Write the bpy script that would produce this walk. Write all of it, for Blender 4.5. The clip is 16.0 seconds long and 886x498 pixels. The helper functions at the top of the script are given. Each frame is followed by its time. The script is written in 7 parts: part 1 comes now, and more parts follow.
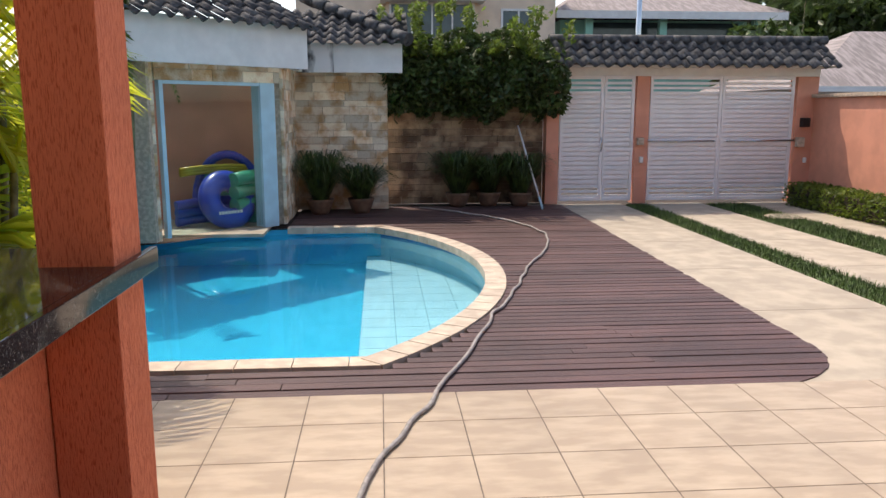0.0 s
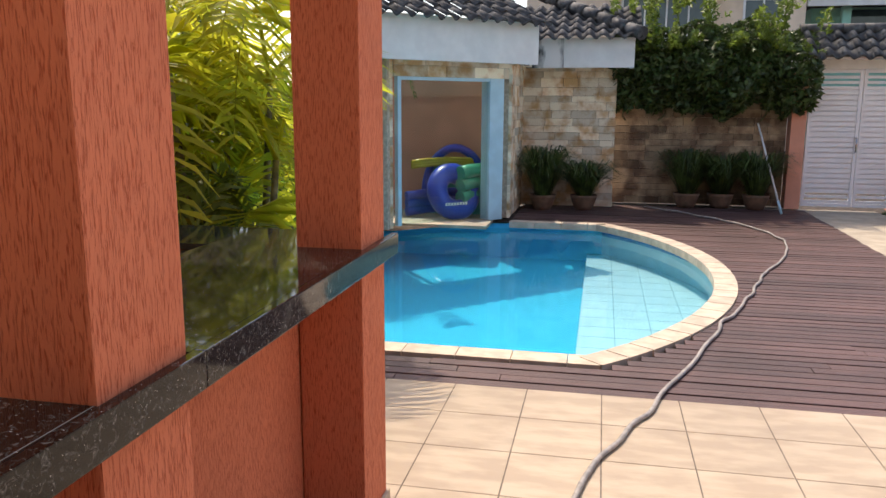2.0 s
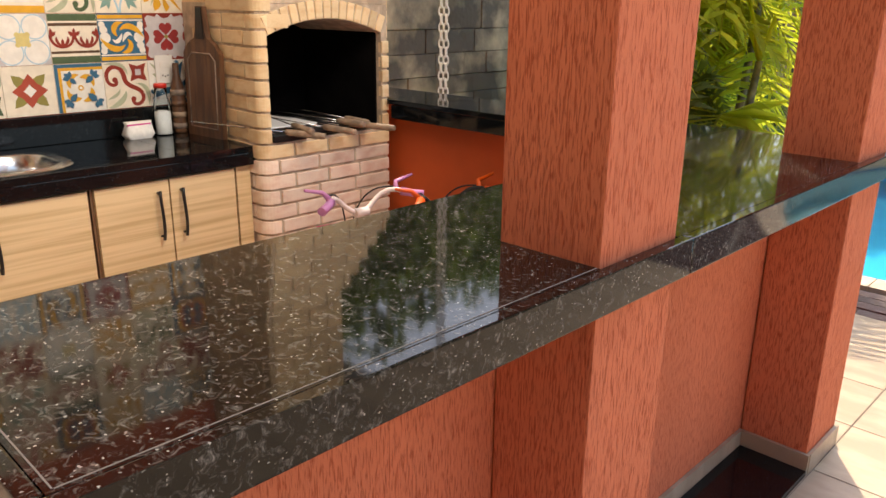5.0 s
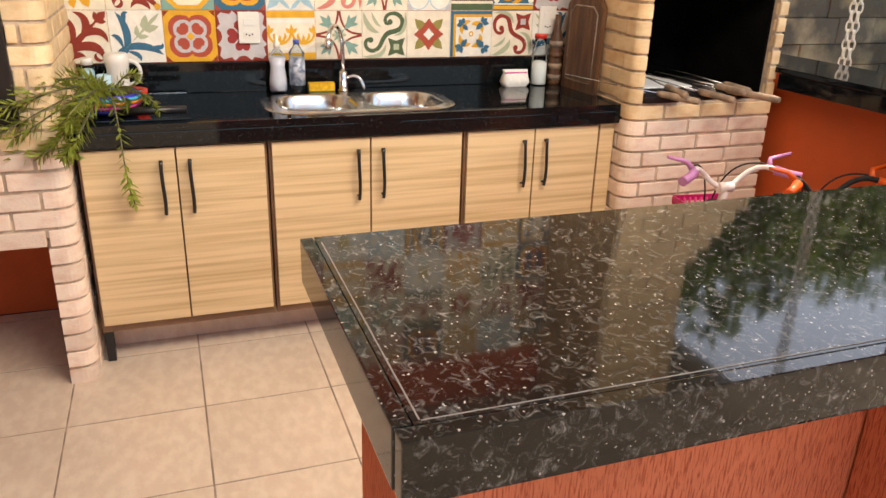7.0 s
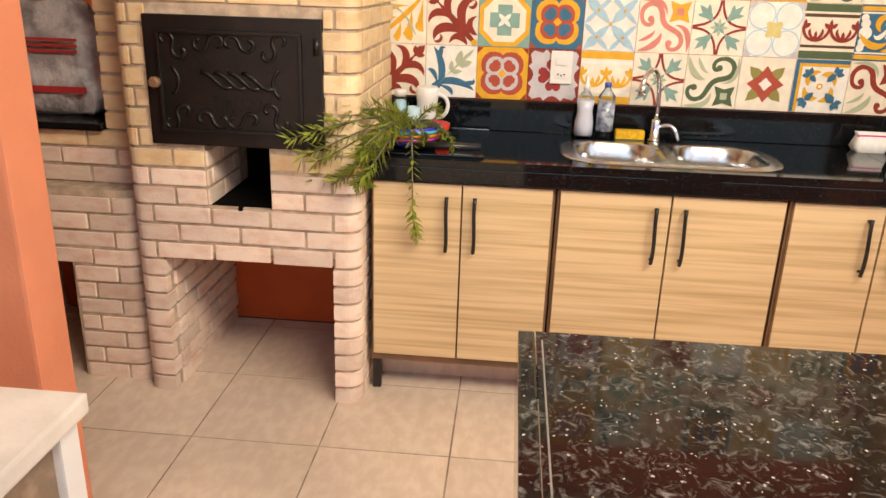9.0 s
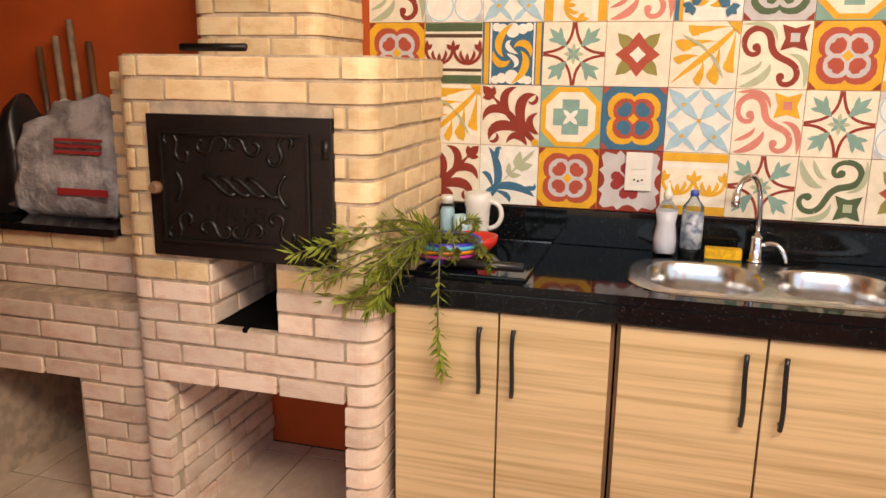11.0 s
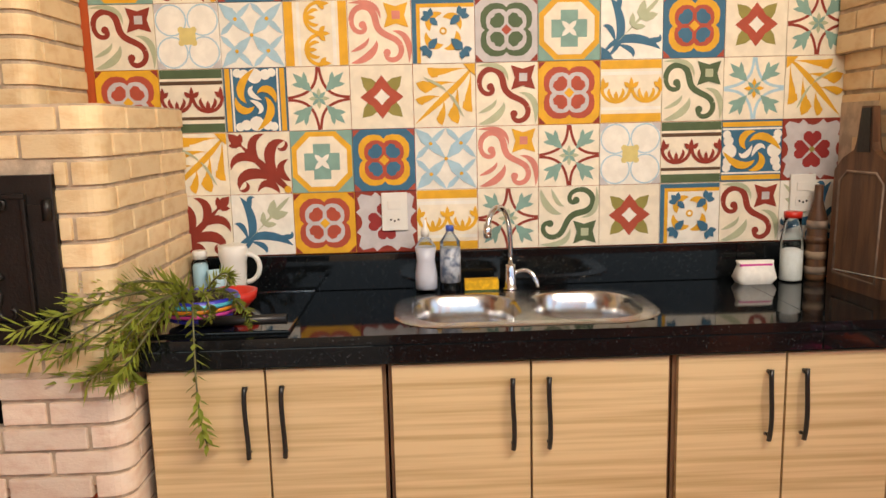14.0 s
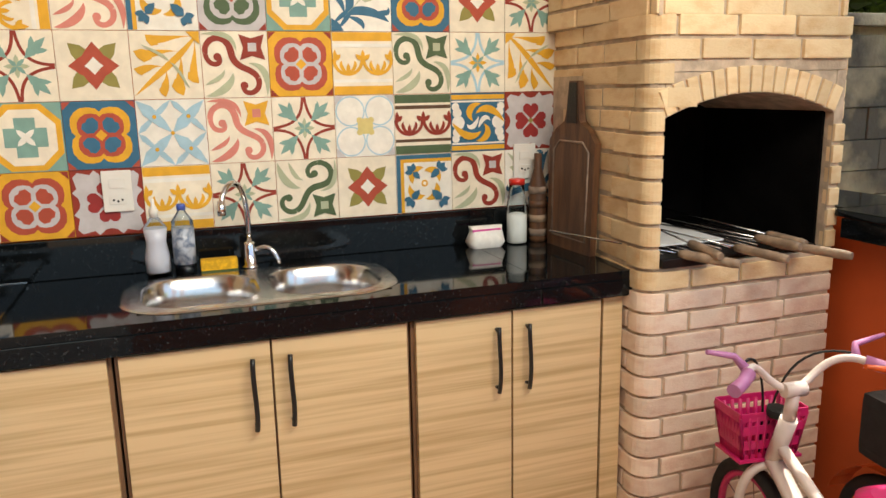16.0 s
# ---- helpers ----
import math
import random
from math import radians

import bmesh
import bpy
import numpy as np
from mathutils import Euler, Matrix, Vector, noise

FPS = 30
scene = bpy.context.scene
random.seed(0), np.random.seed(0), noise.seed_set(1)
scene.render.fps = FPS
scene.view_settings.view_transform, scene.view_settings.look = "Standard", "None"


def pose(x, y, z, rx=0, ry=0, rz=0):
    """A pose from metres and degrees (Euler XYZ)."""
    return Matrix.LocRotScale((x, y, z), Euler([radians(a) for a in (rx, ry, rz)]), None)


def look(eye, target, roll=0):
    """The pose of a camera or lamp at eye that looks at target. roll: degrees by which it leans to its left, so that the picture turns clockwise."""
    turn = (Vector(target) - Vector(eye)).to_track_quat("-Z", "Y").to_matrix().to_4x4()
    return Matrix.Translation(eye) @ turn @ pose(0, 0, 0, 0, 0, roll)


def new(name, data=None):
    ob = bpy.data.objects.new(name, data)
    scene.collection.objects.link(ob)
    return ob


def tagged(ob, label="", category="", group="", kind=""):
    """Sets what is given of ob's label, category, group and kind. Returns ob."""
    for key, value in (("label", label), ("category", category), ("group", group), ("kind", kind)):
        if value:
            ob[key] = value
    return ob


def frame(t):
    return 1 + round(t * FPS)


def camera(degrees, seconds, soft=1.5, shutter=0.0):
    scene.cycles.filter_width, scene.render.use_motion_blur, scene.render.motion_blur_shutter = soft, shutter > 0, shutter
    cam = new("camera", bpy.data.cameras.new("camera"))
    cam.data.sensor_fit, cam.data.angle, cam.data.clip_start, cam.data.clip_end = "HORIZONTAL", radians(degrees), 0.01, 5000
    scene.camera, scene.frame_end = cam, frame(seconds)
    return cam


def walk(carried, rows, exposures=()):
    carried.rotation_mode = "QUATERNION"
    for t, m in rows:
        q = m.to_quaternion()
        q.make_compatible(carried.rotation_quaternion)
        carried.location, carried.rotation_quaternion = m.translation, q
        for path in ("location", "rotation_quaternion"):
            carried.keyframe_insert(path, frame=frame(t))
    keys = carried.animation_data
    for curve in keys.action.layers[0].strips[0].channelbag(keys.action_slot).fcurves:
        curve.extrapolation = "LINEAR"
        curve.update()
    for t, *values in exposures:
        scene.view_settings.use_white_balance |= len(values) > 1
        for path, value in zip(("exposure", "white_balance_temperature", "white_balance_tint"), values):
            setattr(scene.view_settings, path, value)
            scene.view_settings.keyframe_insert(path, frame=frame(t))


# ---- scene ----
cam = camera(60.0, 16.0)
EXPOSURES = [(0.0, 0.92, 7200, 14), (2.5, 1.18, 7600, 15), (4.2, 1.45, 7900, 14), (6.5, 1.82, 7800, 11), (9.0, 1.86, 8200, 12), (12.5, 1.58, 8700, 17), (16.0, 1.55, 7500, 5)]
PATH = [
    (0, (3.514, 0.295, 1.514), (3.674, 2.256, 1.159), -0.0),
    (0.5, (3.501, 0.293, 1.517), (3.544, 2.261, 1.163), 0.1),
    (1, (3.487, 0.295, 1.514), (3.395, 2.262, 1.161), 0.1),
    (1.5, (3.477, 0.302, 1.514), (3.237, 2.255, 1.157), 0.2),
    (2, (3.459, 0.3, 1.51), (3.064, 2.226, 1.143), 0.3),
    (2.5, (3.443, 0.287, 1.506), (2.885, 2.169, 1.122), 0.5),
    (3, (3.423, 0.277, 1.5), (2.701, 2.097, 1.093), 0.7),
    (3.5, (3.416, 0.259, 1.494), (2.529, 1.998, 1.055), 0.6),
    (4, (3.396, 0.259, 1.485), (2.355, 1.894, 0.994), 0.8),
    (4.2, (3.393, 0.248, 1.48), (2.289, 1.835, 0.968), 0.7),
    (6.3, (3.352, 0.2, 1.48), (1.736, 1.123, 0.747), 1.2),
    (6.5, (3.346, 0.197, 1.483), (1.689, 1.041, 0.747), 1.3),
    (7, (3.312, 0.199, 1.484), (1.562, 0.832, 0.75), 1.7),
    (7.5, (3.281, 0.23, 1.485), (1.462, 0.631, 0.757), 1.7),
    (8, (3.254, 0.282, 1.484), (1.394, 0.467, 0.77), 1.8),
    (8.5, (3.195, 0.315, 1.478), (1.319, 0.315, 0.783), 1.7),
    (9, (3.065, 0.345, 1.469), (1.186, 0.189, 0.802), 1.8),
    (9.2, (3.003, 0.359, 1.468), (1.125, 0.149, 0.813), 1.8),
    (11.3, (2.534, 0.605, 1.46), (0.66, 0.046, 1.043), 0.4),
    (11.5, (2.528, 0.598, 1.471), (0.644, 0.041, 1.096), 0.0),
    (12, (2.522, 0.587, 1.49), (0.599, 0.09, 1.254), -0.7),
    (12.5, (2.508, 0.602, 1.501), (0.545, 0.254, 1.342), -1.3),
    (13, (2.507, 0.609, 1.482), (0.523, 0.414, 1.316), -1.5),
    (13.5, (2.505, 0.609, 1.454), (0.521, 0.533, 1.211), -1.4),
    (14, (2.498, 0.617, 1.428), (0.524, 0.669, 1.11), -1.4),
    (14.5, (2.49, 0.628, 1.432), (0.538, 0.829, 1.049), -1.3),
    (15, (2.493, 0.641, 1.43), (0.57, 1.002, 1.016), -1.2),
    (15.5, (2.495, 0.667, 1.435), (0.609, 1.18, 1.01), -1.1),
    (16, (2.497, 0.697, 1.439), (0.647, 1.338, 1.029), -1.1),
]
walk(cam, [(t, look(eye, target, roll)) for t, eye, target, roll in PATH], EXPOSURES)

# ---- world, sun, exposure ----
world = bpy.data.worlds.new("world")
scene.world = world
world.use_nodes = True
wn = world.node_tree
sky = wn.nodes.new("ShaderNodeTexSky")
sky.sky_type = "NISHITA"
sky.sun_disc = False
sky.sun_elevation = radians(62)
sky.sun_rotation = radians(-36)
sky.altitude = 50
sky.dust_density = 2.0
wn.links.new(sky.outputs[0], wn.nodes["Background"].inputs[0])
wn.nodes["Background"].inputs[1].default_value = 0.15
sun = new("sun", bpy.data.lights.new("sun", "SUN"))
sun.data.energy = 2.0
sun.data.angle = radians(0.5)
sun.data.color = (1.0, 0.94, 0.85)
sun.matrix_world = look((-0.45 * 30, 0.62 * 30, 1.45 * 30), (0, 0, 0))

# area lamp added over the bar, standing in for sky light from the opening
porch = new("bar_sky_fill", bpy.data.lights.new("bar_sky_fill", "AREA"))
porch.data.shape, porch.data.size, porch.data.size_y = "RECTANGLE", 1.9, 0.3
porch.data.spread = radians(150)
porch.data.energy = 18
porch.data.color = (1.0, 0.95, 0.88)
porch.matrix_world = look((2.44, 1.45, 2.70), (0.2, 0.1, 0.9))

# ---- materials ----


def mat(name, base, rough=0.6, var=0.15, scale=6.0, bump=0.1, bscale=80.0, metal=0.0, stretch=(1, 1, 1), second=None,
        piece=0.0, spec=0.5, stain=0.0, dist=0.004, transl=0.0, island=False, lo=0.42, hi=0.62):
    m = bpy.data.materials.new(name)
    m.use_nodes = True
    n, l = m.node_tree.nodes, m.node_tree.links
    b = n["Principled BSDF"]
    b.inputs["Roughness"].default_value = rough
    b.inputs["Metallic"].default_value = metal
    b.inputs["Specular IOR Level"].default_value = spec
    co = n.new("ShaderNodeTexCoord")
    mp = n.new("ShaderNodeMapping")
    mp.inputs["Scale"].default_value = stretch
    geo = n.new("ShaderNodeNewGeometry")
    l.new(geo.outputs["Position"], mp.inputs["Vector"])
    n1 = n.new("ShaderNodeTexNoise")
    n1.inputs["Scale"].default_value = scale
    n1.inputs["Detail"].default_value = 6
    l.new(mp.outputs[0], n1.inputs["Vector"])
    n2 = n.new("ShaderNodeTexNoise")
    n2.inputs["Scale"].default_value = bscale
    n2.inputs["Detail"].default_value = 4
    l.new(mp.outputs[0], n2.inputs["Vector"])
    r = n.new("ShaderNodeValToRGB")
    r.color_ramp.elements[0].position, r.color_ramp.elements[1].position = lo, hi
    c2 = second or [max(0, c * (1 - 2 * var)) for c in base]
    r.color_ramp.elements[0].color = (*c2, 1)
    r.color_ramp.elements[1].color = (*base, 1)
    l.new(n1.outputs["Fac"], r.inputs["Fac"])
    out = r.outputs["Color"]
    if stain:
        n3 = n.new("ShaderNodeTexNoise")
        n3.inputs["Scale"].default_value = 1.3
        n3.inputs["Detail"].default_value = 8
        l.new(geo.outputs["Position"], n3.inputs["Vector"])
        mr = n.new("ShaderNodeMapRange")
        mr.inputs["From Min"].default_value, mr.inputs["From Max"].default_value = 0.42, 0.7
        mr.inputs["To Min"].default_value, mr.inputs["To Max"].default_value = 1.0, 1.0 - stain
        l.new(n3.outputs["Fac"], mr.inputs["Value"])
        mx = n.new("ShaderNodeMix")
        mx.data_type, mx.blend_type = "RGBA", "MULTIPLY"
        mx.inputs["Factor"].default_value = 1
        l.new(out, mx.inputs["A"])
        l.new(mr.outputs[0], mx.inputs["B"])
        out = mx.outputs["Result"]
    if piece or island:
        hs = n.new("ShaderNodeHueSaturation")
        mr = n.new("ShaderNodeMapRange")
        amount = piece or 0.3
        mr.inputs["To Min"].default_value, mr.inputs["To Max"].default_value = 1 - amount, 1 + amount * 0.6
        if island:
            l.new(geo.outputs["Random Per Island"], mr.inputs["Value"])
        else:
            oi = n.new("ShaderNodeObjectInfo")
            l.new(oi.outputs["Random"], mr.inputs["Value"])
        l.new(mr.outputs[0], hs.inputs["Value"])
        l.new(out, hs.inputs["Color"])
        out = hs.outputs["Color"]
    l.new(out, b.inputs["Base Color"])
    if bump:
        bp = n.new("ShaderNodeBump")
        bp.inputs["Strength"].default_value = bump
        bp.inputs["Distance"].default_value = dist
        l.new(n2.outputs["Fac"], bp.inputs["Height"])
        l.new(bp.outputs[0], b.inputs["Normal"])
    if transl:
        t = n.new("ShaderNodeBsdfTranslucent")
        l.new(out, t.inputs["Color"])
        ms = n.new("ShaderNodeMixShader")
        ms.inputs[0].default_value = transl
        l.new(b.outputs[0], ms.inputs[1])
        l.new(t.outputs[0], ms.inputs[2])
        l.new(ms.outputs[0], n["Material Output"].inputs["Surface"])
    return m


def granite(name, base, fleck, amount, rough=0.06, scale=90.0):
    m = bpy.data.materials.new(name)
    m.use_nodes = True
    n, l = m.node_tree.nodes, m.node_tree.links
    b = n["Principled BSDF"]
    b.inputs["Roughness"].default_value = rough
    b.inputs["Specular IOR Level"].default_value = 0.3
    geo = n.new("ShaderNodeNewGeometry")
    v = n.new("ShaderNodeTexVoronoi")
    v.inputs["Scale"].default_value = scale * 3
    nz = n.new("ShaderNodeTexNoise")
    nz.inputs["Scale"].default_value = scale * 0.45
    nz.inputs["Detail"].default_value = 7
    nz.inputs["Roughness"].default_value = 0.75
    nz.inputs["Distortion"].default_value = 1.2
    for q in (v, nz):
        l.new(geo.outputs["Position"], q.inputs["Vector"])
    r = n.new("ShaderNodeValToRGB")
    e = r.color_ramp.elements
    e[0].position, e[0].color = 0.52, (*base, 1)
    e[1].position, e[1].color = 0.52 + amount, (*fleck, 1)
    mid = e.new(0.52 + amount * 0.5)
    mid.color = (*[(p * 2 + q) / 3 for p, q in zip(base, fleck)], 1)
    l.new(nz.outputs["Fac"], r.inputs["Fac"])
    r2 = n.new("ShaderNodeValToRGB")
    r2.color_ramp.elements[0].position, r2.color_ramp.elements[0].color = 0.99, (0, 0, 0, 1)
    r2.color_ramp.elements[1].position, r2.color_ramp.elements[1].color = 0.995, (1, 1, 1, 1)
    sep = n.new("ShaderNodeSeparateColor")
    l.new(v.outputs["Color"], sep.inputs[0])
    l.new(sep.outputs[0], r2.inputs["Fac"])
    mx = n.new("ShaderNodeMix")
    mx.data_type = "RGBA"
    l.new(r2.outputs["Color"], mx.inputs["Factor"])
    l.new(r.outputs["Color"], mx.inputs["A"])
    mx.inputs["B"].default_value = (*[min(1, c * 1.6) for c in fleck], 1)
    l.new(mx.outputs["Result"], b.inputs["Base Color"])
    return m


def clear(name, colour, gloss=0.04, rough=0.02, opacity=0.0, grain=0.0, gscale=6.0, body=None, ior=1.33):
    """Thin clear sheet: a tinted see-through layer with a Fresnel gloss."""
    m = bpy.data.materials.new(name)
    m.use_nodes = True
    n, l = m.node_tree.nodes, m.node_tree.links
    n.remove(n["Principled BSDF"])
    t = n.new("ShaderNodeBsdfTransparent")
    t.inputs[0].default_value = (*colour, 1)
    g = n.new("ShaderNodeBsdfGlossy")
    g.inputs["Roughness"].default_value = rough
    f = n.new("ShaderNodeFresnel")
    f.inputs[0].default_value = ior
    if grain:
        nz = n.new("ShaderNodeTexNoise")
        nz.inputs["Scale"].default_value = gscale
        nz.inputs["Detail"].default_value = 3
        bp = n.new("ShaderNodeBump")
        bp.inputs["Strength"].default_value = grain
        bp.inputs["Distance"].default_value = 0.02
        l.new(nz.outputs["Fac"], bp.inputs["Height"])
        l.new(bp.outputs[0], g.inputs["Normal"])
        l.new(bp.outputs[0], f.inputs["Normal"])
    ms = n.new("ShaderNodeMixShader")
    l.new(f.outputs[0], ms.inputs[0])
    l.new(t.outputs[0], ms.inputs[1])
    l.new(g.outputs[0], ms.inputs[2])
    if body:
        df = n.new("ShaderNodeBsdfDiffuse")
        df.inputs[0].default_value = (*body, 1)
        mb = n.new("ShaderNodeMixShader")
        mb.inputs[0].default_value = opacity
        l.new(t.outputs[0], mb.inputs[1])
        l.new(df.outputs[0], mb.inputs[2])
        l.new(mb.outputs[0], ms.inputs[1])
    l.new(ms.outputs[0], n["Material Output"].inputs["Surface"])
    return m


def scratched(name, base, groove_shade):
    """Trowelled render with short upright grooves dragged through it."""
    m = bpy.data.materials.new(name)
    m.use_nodes = True
    n, l = m.node_tree.nodes, m.node_tree.links
    b = n["Principled BSDF"]
    b.inputs["Roughness"].default_value = 0.85
    b.inputs["Specular IOR Level"].default_value = 0.25
    geo = n.new("ShaderNodeNewGeometry")

    def field(stretch, detail, lo, hi, c0, c1, rough=0.5):
        mp = n.new("ShaderNodeMapping")
        mp.inputs["Scale"].default_value = stretch
        l.new(geo.outputs["Position"], mp.inputs["Vector"])
        t = n.new("ShaderNodeTexNoise")
        t.inputs["Scale"].default_value = 1.0
        t.inputs["Detail"].default_value = detail
        t.inputs["Roughness"].default_value = rough
        t.inputs["Distortion"].default_value = 0.5
        l.new(mp.outputs[0], t.inputs["Vector"])
        r = n.new("ShaderNodeValToRGB")
        r.color_ramp.elements[0].position, r.color_ramp.elements[1].position = lo, hi
        r.color_ramp.elements[0].color, r.color_ramp.elements[1].color = (*c0, 1), (*c1, 1)
        l.new(t.outputs["Fac"], r.inputs["Fac"])
        return r.outputs["Color"]

    cut = field((300, 300, 30), 2, 0.34, 0.50, (0, 0, 0), (1, 1, 1))
    grain = field((260, 260, 130), 3, 0.3, 0.7, (0.4, 0.4, 0.4), (0.6, 0.6, 0.6))
    tone = field((3, 3, 1.5), 6, 0.3, 0.7, [c * 0.86 for c in base], base)
    # cuts also get a darker colour, so the grooves' shade is painted in
    mx = n.new("ShaderNodeMix")
    mx.data_type = "RGBA"
    mx.inputs["A"].default_value = (*groove_shade, 1)
    l.new(cut, mx.inputs["Factor"])
    l.new(tone, mx.inputs["B"])
    l.new(mx.outputs["Result"], b.inputs["Base Color"])
    add = n.new("ShaderNodeMath")
    add.operation = "MULTIPLY_ADD"
    add.inputs[1].default_value = 0.35
    l.new(grain, add.inputs[0])
    l.new(cut, add.inputs[2])
    bp = n.new("ShaderNodeBump")
    bp.inputs["Strength"].default_value = 0.6
    bp.inputs["Distance"].default_value = 0.004
    l.new(add.outputs[0], bp.inputs["Height"])
    l.new(bp.outputs[0], b.inputs["Normal"])
    return m


M = {}
M["stucco"] = scratched("orange_scratched_stucco", (0.78, 0.235, 0.115), (0.50, 0.105, 0.045))
M["salmon"] = mat("salmon_painted_render", (0.78, 0.34, 0.22), 0.8, 0.06, 3, 0.4, 90, stain=0.1)
M["sidewall"] = mat("salmon_orange_painted_render", (0.80, 0.28, 0.15), 0.8, 0.06, 3, 0.3, 90, stain=0.1)
# dark colour chosen so the unseen light-blocking wall and slab bounce little
M["blockerbrown"] = mat("light_blocker_brown", (0.22, 0.14, 0.10), 0.8, 0.06, 3, 0.3, 90)
M["orange"] = mat("orange_painted_wall", (0.60, 0.10, 0.02), 0.7, 0.08, 3, 0.15, 60, stain=0.12)
M["white"] = mat("white_paint", (0.78, 0.77, 0.74), 0.55, 0.04, 5, 0.12, 60, stain=0.08)
M["gatewhite"] = mat("white_enamel", (0.86, 0.82, 0.80), 0.35, 0.03, 5, 0.05, 60)
M["floor"] = mat("cream_stone_tile", (0.50, 0.395, 0.275), 0.38, 0.14, 4, 0.12, 70, second=(0.40, 0.305, 0.205), piece=0.06, stretch=(1, 2.5, 1), stain=0.12)
M["floor_in"] = mat("beige_indoor_tile", (0.76, 0.63, 0.50), 0.3, 0.16, 16, 0.15, 60, second=(0.69, 0.55, 0.43), piece=0.06, stretch=(1, 1.6, 1), stain=0.16)
M["grout_in"] = mat("sandy_indoor_grout", (0.42, 0.32, 0.24), 0.9, 0.2, 12, 0.3)
M["grout"] = mat("grey_grout", (0.20, 0.16, 0.125), 0.9, 0.2, 12, 0.3)
M["concrete"] = mat("cream_concrete", (0.47, 0.40, 0.305), 0.8, 0.1, 4, 0.25, 120, stain=0.14)
M["deck"] = mat("weathered_red_brown_wood", (0.13, 0.065, 0.055), 0.55, 0.3, 5, 0.5, 45, stretch=(0.5, 14, 3), piece=0.3, stain=0.35, second=(0.085, 0.045, 0.042))
M["gran_bar"] = granite("brown_black_granite", (0.007, 0.0068, 0.0062), (0.24, 0.23, 0.205), 0.20, 0.055, 130)
M["gran_blk"] = granite("black_granite", (0.004, 0.005, 0.006), (0.03, 0.036, 0.04), 0.45, 0.06, 130)
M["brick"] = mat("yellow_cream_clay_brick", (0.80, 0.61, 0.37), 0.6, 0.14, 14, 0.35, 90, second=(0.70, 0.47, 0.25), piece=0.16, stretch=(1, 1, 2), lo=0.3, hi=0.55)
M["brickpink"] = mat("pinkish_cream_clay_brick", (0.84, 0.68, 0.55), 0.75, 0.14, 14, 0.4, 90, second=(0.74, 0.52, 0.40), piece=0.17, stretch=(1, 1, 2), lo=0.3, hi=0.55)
M["inlay"] = mat("grey_inlay", (0.20, 0.18, 0.16), 0.5, 0.05, 9)
M["mortar"] = mat("sandy_mortar", (0.60, 0.47, 0.35), 0.95, 0.15, 20, 0.5, 120)
M["soot"] = mat("firebox_and_slot_black", (0.0035, 0.003, 0.003), 0.95, 0.3, 10, 0.5, 60, spec=0.1)
M["wood"] = mat("light_oak_laminate", (0.70, 0.52, 0.30), 0.45, 0.2, 2.4, 0.08, 10, stretch=(4, 0.55, 26), second=(0.50, 0.34, 0.17), lo=0.30, hi=0.58)
M["wood_edge"] = mat("brown_edge_band", (0.26, 0.14, 0.075), 0.5, 0.15, 5)
M["iron"] = mat("black_cast_iron", (0.011, 0.0085, 0.0075), 0.40, 0.2, 20, 0.25, 120, metal=0.2)
M["blackmetal"] = mat("black_metal", (0.012, 0.012, 0.013), 0.35, 0.1, 20, 0.05)
M["steel"] = mat("brushed_steel", (0.62, 0.62, 0.62), 0.22, 0.05, 30, 0.05, 200, metal=1.0)
M["chrome"] = mat("chrome", (0.75, 0.75, 0.76), 0.08, 0.02, 10, 0.0, metal=1.0)
M["stone"] = mat("split_sandstone", (0.86, 0.74, 0.56), 0.85, 0.25, 5, 0.9, 36, second=(0.60, 0.36, 0.17), piece=0.34, dist=0.012, lo=0.38, hi=0.58)
# darker, blotchier sandstone for the wall behind the vine
M["stonevine"] = mat("dark_sandstone", (0.50, 0.36, 0.22), 0.9, 0.25, 4, 0.9, 36, second=(0.20, 0.12, 0.07), piece=0.4, dist=0.012, stain=0.5)
M["mouldy"] = mat("mould_stained_white_paint", (0.74, 0.73, 0.70), 0.7, 0.1, 3.2, 0.2, 60, stretch=(1, 1, 0.5), second=(0.015, 0.014, 0.013), lo=0.44, hi=0.55)
M["stonedark"] = mat("weathered_dark_stone", (0.62, 0.50, 0.33), 0.9, 0.3, 3, 0.8, 30, second=(0.14, 0.12, 0.095), piece=0.3, stain=0.4, dist=0.01)
M["rooftile"] = mat("dark_grey_clay_tile", (0.10, 0.098, 0.095), 0.75, 0.25, 9, 0.4, 60, second=(0.035, 0.035, 0.036), piece=0.3, island=True)
M["pooldeep"] = mat("blue_pool_tile", (0.006, 0.50, 0.74), 0.3, 0.03, 3, 0.05, 30)
M["poolpale"] = mat("pale_pool_tile", (0.50, 0.70, 0.76), 0.3, 0.05, 3, 0.05, 30, piece=0.05)
M["poolband"] = mat("blue_waterline_mosaic", (0.03, 0.16, 0.42), 0.25, 0.3, 40, 0.1, 60, second=(0.10, 0.34, 0.60))
M["pooljoint"] = mat("blue_grey_pool_joint", (0.16, 0.34, 0.42), 0.6, 0.1, 8)
M["coping"] = mat("cream_coping_stone", (0.62, 0.50, 0.38), 0.7, 0.12, 8, 0.3, 70, piece=0.1)
M["water"] = clear("pool_water", (0.72, 0.96, 0.985), rough=0.01, opacity=0.10, grain=0.05, gscale=5.0, body=(0.02, 0.40, 0.58), ior=1.17)
M["glass"] = clear("clear_glass", (0.82, 0.93, 0.93), rough=0.01)
M["bluepaint"] = mat("pale_blue_paint", (0.45, 0.66, 0.74), 0.5, 0.05, 5)
M["grass"] = mat("lawn_grass", (0.10, 0.17, 0.035), 0.8, 0.3, 12, 0.5, 60, island=True)
